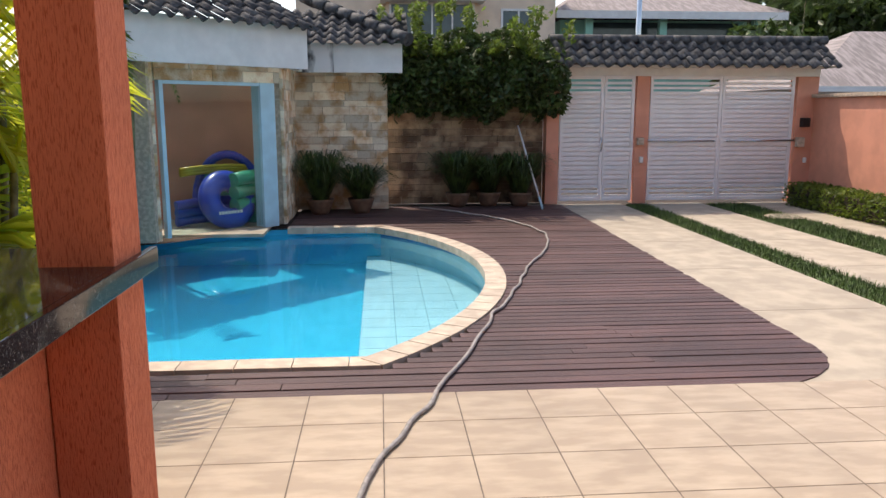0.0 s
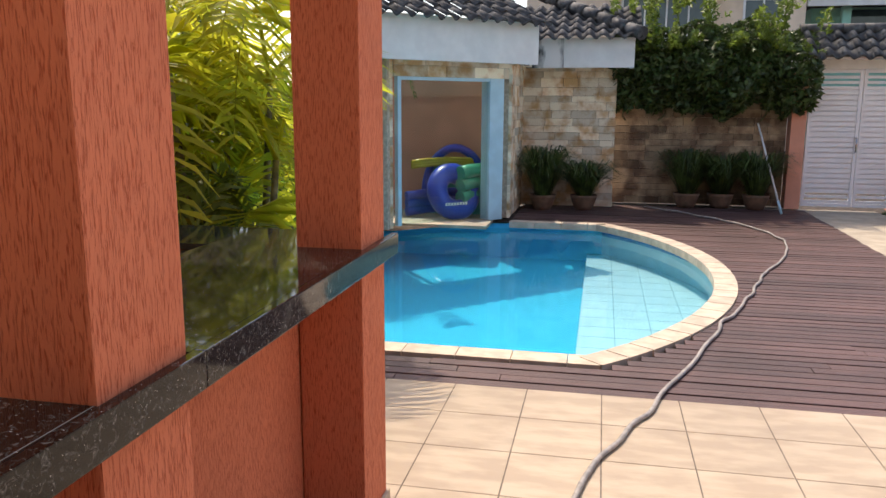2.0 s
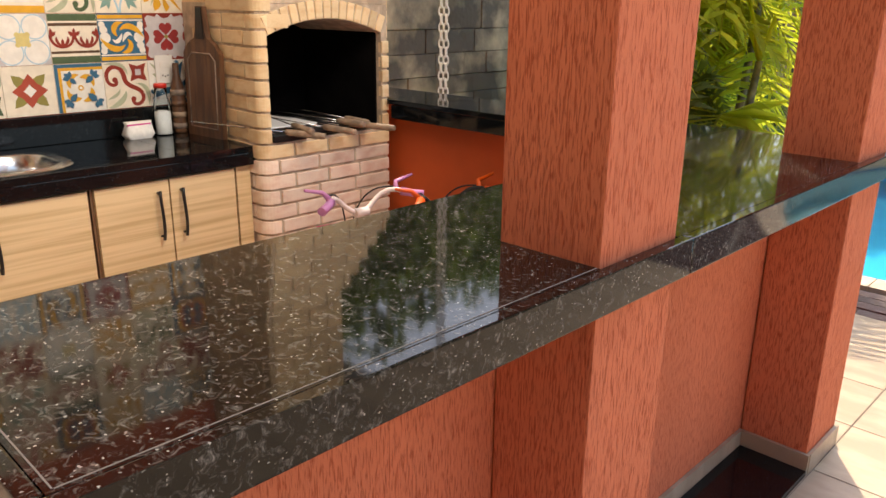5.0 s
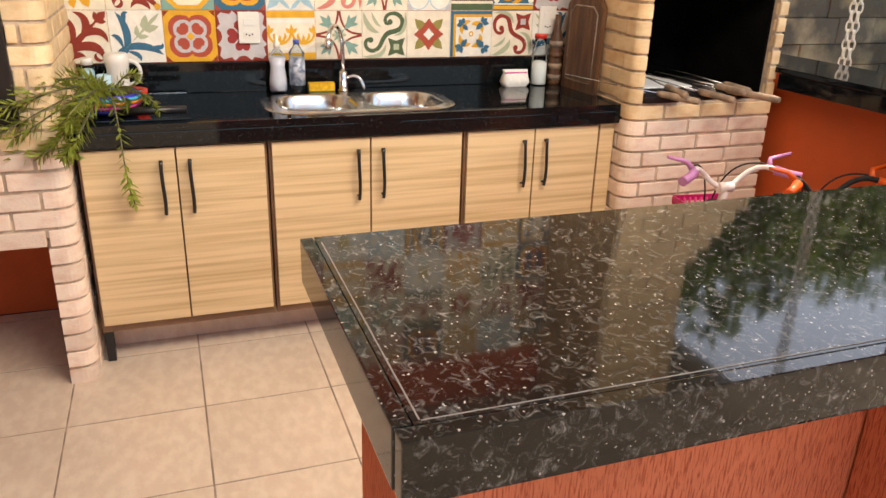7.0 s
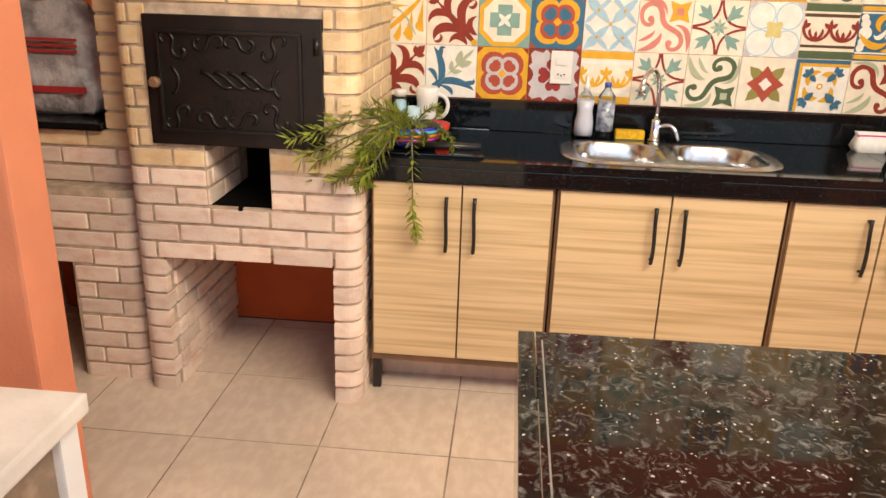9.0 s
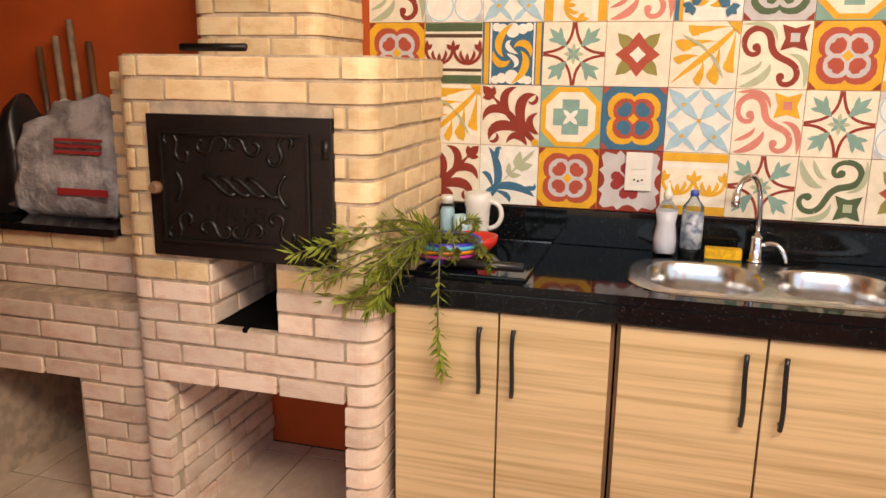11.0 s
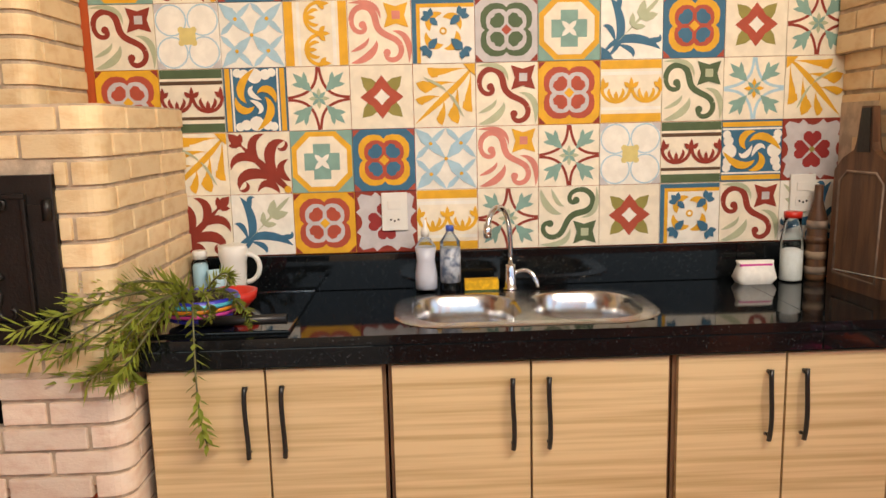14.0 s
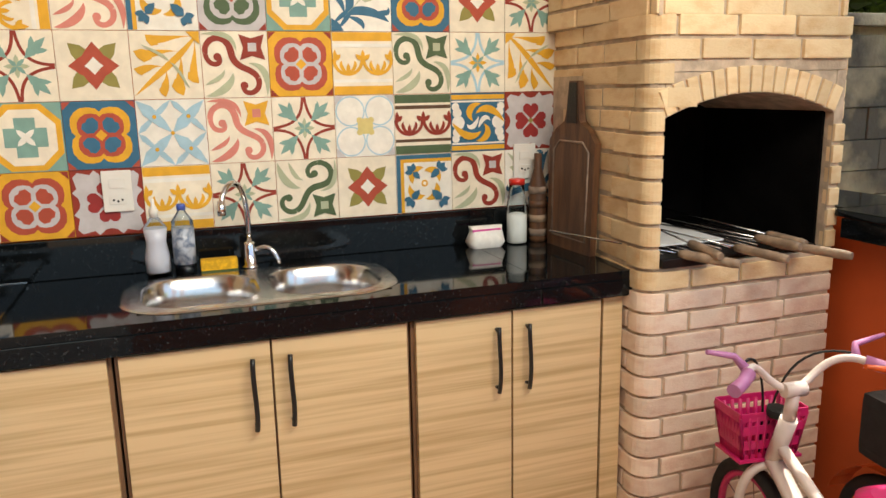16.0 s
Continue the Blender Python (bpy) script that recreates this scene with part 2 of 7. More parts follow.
M["leaf"] = mat("green_leaf", (0.19, 0.27, 0.04), 0.45, 0.25, 6, 0.05, 50, island=True, transl=0.55)
M["leafdark"] = mat("dark_green_leaf", (0.10, 0.16, 0.04), 0.4, 0.3, 6, 0.05, 50, island=True, transl=0.35)
M["palm"] = mat("yellow_green_palm_leaf", (0.62, 0.58, 0.05), 0.4, 0.25, 3, 0.05, 50, island=True, transl=0.75, second=(0.46, 0.50, 0.04))
M["stem"] = mat("green_brown_stem", (0.20, 0.19, 0.08), 0.6, 0.3, 12, 0.3, 40)
M["terracotta"] = mat("terracotta", (0.20, 0.11, 0.065), 0.8, 0.15, 12, 0.2)
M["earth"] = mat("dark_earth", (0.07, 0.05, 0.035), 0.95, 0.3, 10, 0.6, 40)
M["hose"] = mat("grey_pool_hose", (0.36, 0.33, 0.30), 0.6, 0.15, 20, 0.1)

# ---- building helpers ----


def mesh_of(name, bm, material, smooth=False):
    me = bpy.data.meshes.new(name)
    bmesh.ops.recalc_face_normals(bm, faces=bm.faces)
    bm.to_mesh(me)
    bm.free()
    for m in (material if isinstance(material, (list, tuple)) else [material]):
        me.materials.append(m)
    if smooth:
        me.shade_smooth()
    return me


def part(name, bm, material, parent=None, label="", smooth=False):
    ob = new(name, mesh_of(name, bm, material, smooth))
    ob.parent = parent
    return tagged(ob, label)


def thing(name, label, category, x=0, y=0, z=0, group="", kind=""):
    ob = new(name)
    ob.empty_display_size = 0.1
    ob.location = (x, y, z)
    return tagged(ob, label, category, group, kind)


def add_box(bm, x0, x1, y0, y1, z0, z1, bevel=0.0, mi=0):
    vs = [bm.verts.new(p) for p in ((x0, y0, z0), (x1, y0, z0), (x1, y1, z0), (x0, y1, z0), (x0, y0, z1), (x1, y0, z1), (x1, y1, z1), (x0, y1, z1))]
    fs = [bm.faces.new([vs[i] for i in q]) for q in ((3, 2, 1, 0), (4, 5, 6, 7), (0, 1, 5, 4), (1, 2, 6, 5), (2, 3, 7, 6), (3, 0, 4, 7))]
    for f in fs:
        f.material_index = mi
    if bevel:
        es = list({e for f in fs for e in f.edges})
        r = bmesh.ops.bevel(bm, geom=es, offset=bevel, segments=2, profile=0.7, affect="EDGES")
        for f in r["faces"]:
            f.material_index = mi
    return vs


def box(x0, x1, y0, y1, z0, z1, bevel=0.0):
    bm = bmesh.new()
    add_box(bm, x0, x1, y0, y1, z0, z1, bevel)
    return bm


def add_tube(bm, pts, radius, seg=8, caps=True, mi=0):
    pts = [Vector(p) for p in pts]
    rad = radius if isinstance(radius, (list, tuple)) else [radius] * len(pts)
    rings, up = [], None
    for i, p in enumerate(pts):
        d = (pts[min(i + 1, len(pts) - 1)] - pts[max(i - 1, 0)]).normalized()
        if up is None:
            up = Vector((0, 0, 1)) if abs(d.z) < 0.9 else Vector((1, 0, 0))
        a = d.cross(up).normalized()
        up = a.cross(d).normalized()
        rings.append([bm.verts.new(p + rad[i] * (math.cos(2 * math.pi * k / seg) * a + math.sin(2 * math.pi * k / seg) * up)) for k in range(seg)])
    for a, b in zip(rings, rings[1:]):
        for k in range(seg):
            f = bm.faces.new((a[k], a[(k + 1) % seg], b[(k + 1) % seg], b[k]))
            f.smooth = True
            f.material_index = mi
    if caps:
        bm.faces.new(rings[0][::-1]).material_index = mi
        bm.faces.new(rings[-1]).material_index = mi


def tube(pts, radius, seg=8):
    bm = bmesh.new()
    add_tube(bm, pts, radius, seg)
    return bm


def add_lathe(bm, profile, seg=20, cx=0, cy=0, cz=0, sx=1, sy=1, mi=0):
    rings = [[bm.verts.new((cx + sx * r * math.cos(2 * math.pi * k / seg), cy + sy * r * math.sin(2 * math.pi * k / seg), cz + z)) for k in range(seg)] for r, z in profile]
    for a, b in zip(rings, rings[1:]):
        for k in range(seg):
            f = bm.faces.new((a[k], a[(k + 1) % seg], b[(k + 1) % seg], b[k]))
            f.smooth = True
            f.material_index = mi
    bm.faces.new(rings[0][::-1]).material_index = mi
    bm.faces.new(rings[-1]).material_index = mi


def lathe(profile, seg=20, **k):
    bm = bmesh.new()
    add_lathe(bm, profile, seg, **k)
    return bm


def prism(pts, z0, z1, bevel=0.0):
    """Upright prism over a plan outline."""
    bm = bmesh.new()
    lo = [bm.verts.new((x, y, z0)) for x, y in pts]
    hi = [bm.verts.new((x, y, z1)) for x, y in pts]
    bm.faces.new(lo[::-1])
    top = bm.faces.new(hi)
    for i in range(len(pts)):
        j = (i + 1) % len(pts)
        bm.faces.new((lo[i], lo[j], hi[j], hi[i]))
    if bevel:
        bmesh.ops.bevel(bm, geom=list(top.edges), offset=bevel, segments=2, profile=0.7, affect="EDGES")
    return bm


def arc(cx, cy, r, a0, a1, n):
    return [(cx + r * math.cos(radians(a0 + (a1 - a0) * i / n)), cy + r * math.sin(radians(a0 + (a1 - a0) * i / n))) for i in range(n + 1)]


def bezier(p, n=12):
    p = [Vector(q) for q in p]
    out = []
    for i in range(n + 1):
        q, t = list(p), i / n
        while len(q) > 1:
            q = [a.lerp(b, t) for a, b in zip(q, q[1:])]
        out.append(q[0])
    return out


def structure(name, bm, material, label, category, smooth=False):
    return tagged(part(name, bm, material, None, label, smooth), label, category, kind="structure")


# ---- large structure ----
GX0, GY0, GS = 3.907 - 0.395 * 4, 4.27, 0.395
Z_T, TILE = 1.022, 0.2          # foot of the patterned wall tiles and their size
BAR_Z, CT_Z = 1.05, 0.90

# ground sheet to the horizon, with a pit for the pool
POOL_C, POOL_R = (0.55, 7.6), 4.13


def pool_outline(inset=0.0):
    r = POOL_R - inset
    a0 = math.degrees(math.asin((4.72 + inset - 7.6) / r))
    a1 = math.degrees(math.asin((10.45 - inset - 7.6) / r))
    pts = [(0.2 + inset, 4.72 + inset)] + arc(*POOL_C, r, a0, a1, 40)
    return pts + [(2.25, 10.45 - inset), (1.9 + inset, 10.40 - inset), (1.0 + inset, 9.50 - inset), (0.2 + inset, 9.1)]


def ring_sheet(outer, inner, z):
    bm = bmesh.new()
    o = [bm.verts.new((x, y, z)) for x, y in outer]
    i = [bm.verts.new((x, y, z)) for x, y in inner]
    eo = [bm.edges.new((o[k], o[(k + 1) % len(o)])) for k in range(len(o))]
    ei = [bm.edges.new((i[k], i[(k + 1) % len(i)])) for k in range(len(i))]
    bmesh.ops.triangle_fill(bm, edges=eo + ei, use_beauty=True)
    return bm


structure("ground", ring_sheet([(-600, -600), (600, -600), (600, 600), (-600, 600)], pool_outline(0.02), -0.03), M["earth"], "dark earth ground around the house", "ground")
bm = box(0.2, 3.32, 4.72, 10.5, -0.62, -0.50)
add_box(bm, 0.1, 0.2, 4.6, 10.6, -1.25, -0.03)
add_box(bm, 0.2, 4.9, 10.45, 10.55, -1.25, -0.03)
add_box(bm, 0.2, 3.9, 4.62, 4.72, -1.25, -0.03)
structure("pool_basin", bm, M["pooldeep"], "deep blue tiled swimming pool basin", "pool")
pool_shelf = structure("pool_shelf", box(3.32, 4.9, 4.72, 10.45, -1.0, -0.406), M["pooljoint"], "pale tiled shallow shelf of the pool", "pool")
bm = bmesh.new()
o = arc(*POOL_C, POOL_R - 0.02, -44, 44, 40)
lo = [bm.verts.new((x, y, -0.45)) for x, y in o]
hi = [bm.verts.new((x, y, -0.03)) for x, y in o]
for k in range(len(o) - 1):
    bm.faces.new((lo[k], lo[k + 1], hi[k + 1], hi[k]))
structure("pool_side", bm, M["poolpale"], "curved pale tiled side of the pool", "pool", smooth=True)
bm = bmesh.new()
o = arc(*POOL_C, POOL_R - 0.026, -44, 44, 40)
lo = [bm.verts.new((x, y, -0.16)) for x, y in o]
hi = [bm.verts.new((x, y, -0.032)) for x, y in o]
for k in range(len(o) - 1):
    bm.faces.new((lo[k], lo[k + 1], hi[k + 1], hi[k]))
structure("waterline_band", bm, M["poolband"], "blue mosaic band along the waterline", "pool", smooth=True)
bm = bmesh.new()
bm.faces.new([bm.verts.new((x, y, -0.10)) for x, y in pool_outline(0.015)])
w = structure("water", bm, M["water"], "clear blue pool water with palm reflections", "water")
w.visible_shadow = False

# kitchen walls and roof
structure("wall_kitchen", box(-0.2, -0.008, -4.0, 2.62, 0, 2.9), M["orange"], "orange painted kitchen wall behind the tiles", "wall")
structure("wall_side", box(1.36, 1.50, -4.0, -0.76, 0, 2.9, 0.01), M["sidewall"], "salmon-orange painted wall beside the brick oven", "wall")
# unseen closing wall, tall and dark to hold back sky light and bounce
structure("sky_block_wall", box(-0.2, 10.6, -4.2, -4.0, 0, 6.0), M["blockerbrown"], "unseen dark brown wall added to block sky light", "wall")
structure("ceiling", box(-0.45, 2.80, -4.2, 3.10, 2.9, 3.05), M["white"], "white porch ceiling slab", "ceiling")

# unseen slab added overhead to keep sky light off the columns' rear faces
structure("sky_block_slab", box(2.802, 5.6, -4.0, -0.45, 2.9, 3.05), M["blockerbrown"], "unseen dark brown slab added to shade the columns", "ceiling")

# bar: wall, columns, slab
structure("bar_wall", box(2.28, 2.48, 0.44, 2.92, 0, BAR_Z - 0.024, 0.004), M["stucco"], "orange scratched-stucco low bar wall", "wall")
for i, y in enumerate((1.296, 2.646)):
    c = structure("column_%d" % (i + 1), box(2.484, 2.708, y, y + 0.265, 0, 2.9, 0.006), M["stucco"], "orange scratched-stucco square porch column on the bar", "column")
structure("half_wall", box(0.20, 2.28, 2.70, 2.92, 0, BAR_Z - 0.024), M["orange"], "orange half wall between barbecue and column", "wall")


def bar_counter():
    t = thing("bar_counter", "polished dark speckled granite bar top on orange wall", "counter", 2.45, 1.5, BAR_Z)
    def q(name, bm, label=""):
        o = part(name, bm, M["gran_bar"], t, label)
        o.matrix_parent_inverse = Matrix.Translation((-2.45, -1.5, -BAR_Z))
        return o
    # slab with seats cut round the columns, then the deep front edge band
    q("slab", box(2.175, 2.711, 0.392, 1.292, BAR_Z - 0.022, BAR_Z))
    q("slab", box(2.175, 2.482, 1.294, 1.563, BAR_Z - 0.022, BAR_Z))
    q("slab", box(2.175, 2.711, 1.565, 2.642, BAR_Z - 0.022, BAR_Z))
    q("slab", box(2.175, 2.482, 2.644, 2.985, BAR_Z - 0.022, BAR_Z))
    q("edge_band", box(2.711, 2.737, 0.372, 1.58, BAR_Z - 0.075, BAR_Z, 0.003))
    q("edge_band", box(2.711, 2.737, 1.582, 3.0, BAR_Z - 0.075, BAR_Z, 0.003))
    q("end_band", box(2.175, 2.709, 0.370, 0.391, BAR_Z - 0.075, BAR_Z, 0.003))
    q("back_band", box(2.175, 2.197, 0.394, 2.62, BAR_Z - 0.085, BAR_Z - 0.024, 0.003))
    for b in ((2.20, 2.704, 0.3985, 0.4005), (2.704, 2.706, 0.401, 1.29)):
        o = part("inlay_line", box(*b, BAR_Z, BAR_Z + 0.0006), M["inlay"], t, "pale thin inlay line")
        o.matrix_parent_inverse = Matrix.Translation((-2.45, -1.5, -BAR_Z))
    return t


bar_counter()
t = thing("half_wall_counter", "polished black granite top on orange half wall", "counter", 1.4, 2.8, BAR_Z)
for nm, b in (("slab", (0.671, 2.172, 2.622, 2.985, BAR_Z - 0.022, BAR_Z)), ("slab", (0.20, 0.669, 2.665, 2.985, BAR_Z - 0.022, BAR_Z)), ("edge_band", (0.70, 2.172, 2.620, 2.642, BAR_Z - 0.085, BAR_Z - 0.024)), ("edge_band", (0.20, 2.172, 2.965, 2.987, BAR_Z - 0.085, BAR_Z - 0.024))):
    o = part(nm, box(*b, 0.002), M["gran_blk"], t)
    o.matrix_parent_inverse = Matrix.Translation((-1.4, -2.8, -BAR_Z))
structure("baseboard", box(2.482, 2.494, 1.565, 2.642, 0, 0.075), M["floor"], "cream tile baseboard along the bar wall", "baseboard")
structure("baseboard_column", box(2.49, 2.72, 2.632, 2.644, 0, 0.075), M["floor"], "cream tile baseboard round the column foot", "baseboard")
structure("baseboard_front", box(2.71, 2.722, 2.645, 2.915, 0, 0.075), M["floor"], "cream tile baseboard round the column foot", "baseboard")
structure("sill", box(2.496, 2.72, 1.57, 2.63, 0, 0.02), M["gran_blk"], "black granite sill at the foot of the bar", "sill")

# ---- brick helpers ----
BRICKS = {}
ROW, JOINT, BLEN = 0.0655, 0.012, 0.205
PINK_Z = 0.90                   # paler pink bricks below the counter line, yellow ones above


def brick_mesh(ln, dp, ht, material="brick"):
    key = (round(ln, 3), round(dp, 3), round(ht, 3), material)
    if key not in BRICKS:
        BRICKS[key] = mesh_of("brick", box(0, max(key[0], 0.012), 0, key[1], 0, key[2], 0.005), M[material])
    return BRICKS[key]


def put(me, parent, m, name="brick"):
    ob = new(name, me)
    ob.parent = parent
    ob.matrix_basis = m
    return ob


def brick_face(parent, ox, oy, ang, width, z0, z1, holes=(), shift=0.0, proud=0.012, trim=None, tone=None):
    """Courses of bricks on an upright face; u runs along ang (degrees), bricks stand proud to its right.
    trim(row, z) gives the lengths that corner bricks take from both ends of a course."""
    rng = random.Random(round((ox * 7 + oy * 13 + z0 * 3 + ang) * 100))
    rows = int((z1 - z0) / ROW + 0.3)
    for r in range(rows):
        za = z0 + r * ROW
        zb = za + ROW - JOINT
        if trim:
            lo, hi = trim(r, za)
            lo, hi = lo, width - hi
            n = max(1, round((hi - lo) / BLEN))
            step = (hi - lo) / n
            runs = [(lo + k * step, lo + (k + 1) * step - JOINT * (k < n - 1)) for k in range(n)]
        else:
            runs, u = [], -((r % 2) * BLEN / 2 + shift)
            while u < width:
                runs.append((max(u, 0), min(u + BLEN - JOINT, width)))
                u += BLEN
        for run in runs:
            spans = [run]
            for h0, h1, g0, g1 in holes:
                if zb > g0 + 0.01 and za < g1 - 0.01:
                    out = []
                    for a, b in spans:
                        if b <= h0 or a >= h1:
                            out.append((a, b))
                        else:
                            out += [(a, h0 - 0.002), (h1 + 0.002, b)]
                    spans = out
            for a, b in spans:
                if b - a > 0.012:
                    m = pose(ox, oy, za + rng.uniform(-0.0015, 0.0015), 0, 0, ang + rng.uniform(-0.4, 0.4)) @ Matrix.Translation((a, -proud - rng.uniform(0, 0.002), 0))
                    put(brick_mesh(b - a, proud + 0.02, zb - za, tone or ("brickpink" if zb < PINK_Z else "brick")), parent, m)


NOSE = {}


def nose_mesh(r, leg_a, leg_b, ht, material):
    key = (round(r, 3), round(leg_a, 3), round(leg_b, 3), round(ht, 3), material)
    if key not in NOSE:
        # local: corner at origin, faces along +x and +y, rounded outside at the origin
        back = max(0.022, min(leg_a, leg_b) * 0.6)
        pts = [(leg_a, 0)] + [(r - r * math.sin(radians(a)), r - r * math.cos(radians(a))) for a in (0, 15, 30, 45, 60, 75, 90)] + [(0, leg_b), (back, leg_b), (back, back), (leg_a, back)]
        NOSE[key] = mesh_of("corner_brick", prism(pts, 0, ht, 0.004), M[material])
    return NOSE[key]


def corner(parent, x, y, ang, z0, z1, legs, r=0.05):
    """Rounded corner bricks; legs(row, z) gives their lengths along local x and y."""
    rng = random.Random(round((x + y * 3) * 100))
    for k in range(int((z1 - z0) / ROW + 0.3)):
        z = z0 + k * ROW
        a, b = legs(k, z)
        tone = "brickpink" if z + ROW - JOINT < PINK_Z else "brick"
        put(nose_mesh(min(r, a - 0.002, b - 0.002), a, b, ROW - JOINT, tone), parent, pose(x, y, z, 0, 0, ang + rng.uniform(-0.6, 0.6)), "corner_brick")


def round_core(x0, x1, y0, y1, z0, z1, ra=0.0, rb=0.0, skew=0.0):
    """Mortar block whose two outer corners (at x1) are rounded; skew moves y0 at x0."""
    pts = [(x0, y0 + skew)]
    pts += [(x1 - ra + ra * math.sin(radians(t)), y0 + ra - ra * math.cos(radians(t))) for t in (0, 30, 60, 90)] if ra else [(x1, y0)]
    pts += [(x1 - rb + rb * math.cos(radians(t)), y1 - rb + rb * math.sin(radians(t))) for t in (0, 30, 60, 90)] if rb else [(x1, y1)]
    return prism(pts + [(x0, y1)], z0, z1)


# ---- brick oven ----
def oven():
    fx, y0, y1, top = 0.66, -0.93, -0.135, 1.50
    t = thing("brick_oven", "cream brick wood oven with black iron door", "oven", 0.3, -0.53, 0)
    t.location = (0, 0, 0)
    d = fx - 0.007
    part("core", round_core(0, d, y0 + 0.007, y0 + 0.10, 0, 0.55, 0.05, 0), M["mortar"], t, "sandy mortar core")
    part("core", round_core(0, d, y1 - 0.10, y1 - 0.007, 0, 0.55, 0.03, 0.05), M["mortar"], t, "sandy mortar core")
    # over the wood store: two cheeks, a back, then the oven box
    part("core", round_core(0, d, y0 + 0.007, -0.655, 0.552, 0.925, 0.05, 0), M["mortar"], t, "sandy mortar core")
    part("core", round_core(0, d, -0.435, y1 - 0.007, 0.552, 0.925, 0, 0.05), M["mortar"], t, "sandy mortar core")
    part("core", box(0, d, -0.655, -0.435, 0.552, 0.715), M["mortar"], t, "sandy mortar core")
    part("core", box(0, 0.25, -0.653, -0.437, 0.717, 0.925), M["mortar"], t, "sandy mortar core")
    part("core", round_core(0, d, y0 + 0.007, y1 - 0.007, 0.927, top, 0.05, 0.05), M["mortar"], t, "sandy mortar core")
    w = y1 - y0
    # near-black sheets on the floor and back of the ash pit
    part("ash_pit_lining", box(0.252, d - 0.02, -0.654, -0.436, 0.7155, 0.719), M["soot"], t, "near-black ash pit floor")
    part("ash_pit_lining", box(0.2505, 0.256, -0.652, -0.438, 0.72, 0.924), M["soot"], t, "near-black ash pit back")
    holes = [(0.275, 0.495, 0.73, 0.93), (0.115, 0.683, 0.925, 1.345), (0.05, w - 0.10, -1, 0.53)]

    # lengths of the corner bricks along the front and along the side, course by course
    def left(k, z):
        if z < 0.51:
            return (0.106, 0.10 if k % 2 else 0.058)
        if 0.90 < z < 1.32:
            return (0.088, 0.05) if k % 2 else (0.05, 0.09)
        return (0.16, 0.06) if k % 2 else (0.075, 0.12)

    def right(k, z):
        if z < 0.51:
            return (0.094, 0.18 if k % 2 else 0.075)
        if 0.90 < z < 1.32:
            return (0.118, 0.075) if k % 2 else (0.07, 0.17)
        return (0.18, 0.075) if k % 2 else (0.085, 0.18)

    # front face runs along +y at x = fx
    brick_face(t, fx - 0.012, y0, 90, w, 0, top, holes, trim=lambda k, z: (left(k, z)[0] + JOINT, right(k, z)[0] + JOINT))
    corner(t, fx, y1, 180, 0, top, lambda k, z: right(k, z)[::-1], 0.055)
    corner(t, fx, y0, 90, 0, top, left, 0.05)
    # sides and the inner cheek of the wood store
    brick_face(t, fx, y1 - 0.012, 180, fx - 0.01, 0, top, trim=lambda k, z: (right(k, z)[1] + JOINT, 0.0))
    brick_face(t, fx - 0.07, y0 + 0.098, 180, fx - 0.075, 0, 0.54, shift=0.03, proud=0.012)
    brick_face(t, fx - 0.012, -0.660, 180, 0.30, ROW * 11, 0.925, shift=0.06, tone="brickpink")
    # chimney
    cx, c0, c1 = 0.36, -0.86, -0.42
    leg = lambda k, z: (0.16, 0.075) if k % 2 else (0.075, 0.16)
    part("chimney_core", round_core(0, cx - 0.007, c0 + 0.007, c1 - 0.007, top, 2.9, 0.045, 0.045), M["mortar"], t, "sandy mortar core")
    brick_face(t, cx - 0.012, c0, 90, c1 - c0, top, 2.88, trim=lambda k, z: (leg(k, z)[0] + JOINT, leg(k + 1, z)[0] + JOINT))
    corner(t, cx, c1, 180, top, 2.88, lambda k, z: leg(k + 1, z)[::-1], 0.045)
    corner(t, cx, c0, 90, top, 2.88, leg, 0.045)
    brick_face(t, cx, c1 - 0.012, 180, cx - 0.01, top, 2.88, trim=lambda k, z: (leg(k + 1, z)[1] + JOINT, 0.0))
    # iron door
    dy0, dy1, dz0, dz1 = -0.820, -0.248, 0.928, 1.337
    door = part("oven_door", box(fx - 0.02, fx + 0.012, dy0, dy1, dz0, dz1, 0.005), M["iron"], t, "black cast-iron door with scroll relief")
    bm = bmesh.new()
    a, b, c, e = dy0 + 0.055, dy1 - 0.075, dz0 + 0.055, dz1 - 0.055
    for q in ((a - 0.012, b + 0.012, e, e + 0.012), (a - 0.012, b + 0.012, c - 0.012, c), (a - 0.012, a, c, e), (b, b + 0.012, c, e)):
        add_box(bm, fx + 0.011, fx + 0.024, q[0], q[1], q[2], q[3], 0.003)
    part("panel_moulding", bm, M["iron"], door)
    bm = bmesh.new()
    def scroll(cy, cz, s, flip, turn):
        """An S of two rolled-up ends."""
        half = []
        for k in range(15):
            th, r = k / 14 * 4.9, 0.030 * s * (1 - 0.72 * k / 14)
            half.append((-0.030 * s + r * math.cos(th), r * math.sin(th)))
        both = half[::-1] + [(-y, -z) for y, z in half[1:]]
        c, d = math.cos(radians(turn)), math.sin(radians(turn))
        add_tube(bm, [(fx + 0.013, cy + y * c - z * flip * d, cz + y * d + z * flip * c) for y, z in both], 0.0065, 6)
    for cy, cz, f, tn in ((-0.725, 1.245, 1, -35), (-0.725, 1.02, -1, 35), (-0.40, 1.245, -1, 40), (-0.40, 1.03, 1, -40), (-0.61, 1.255, -1, 0), (-0.51, 1.255, 1, 0), (-0.61, 1.015, 1, 0), (-0.51, 1.015, -1, 0)):
        scroll(cy, cz, 1.0, f, tn)
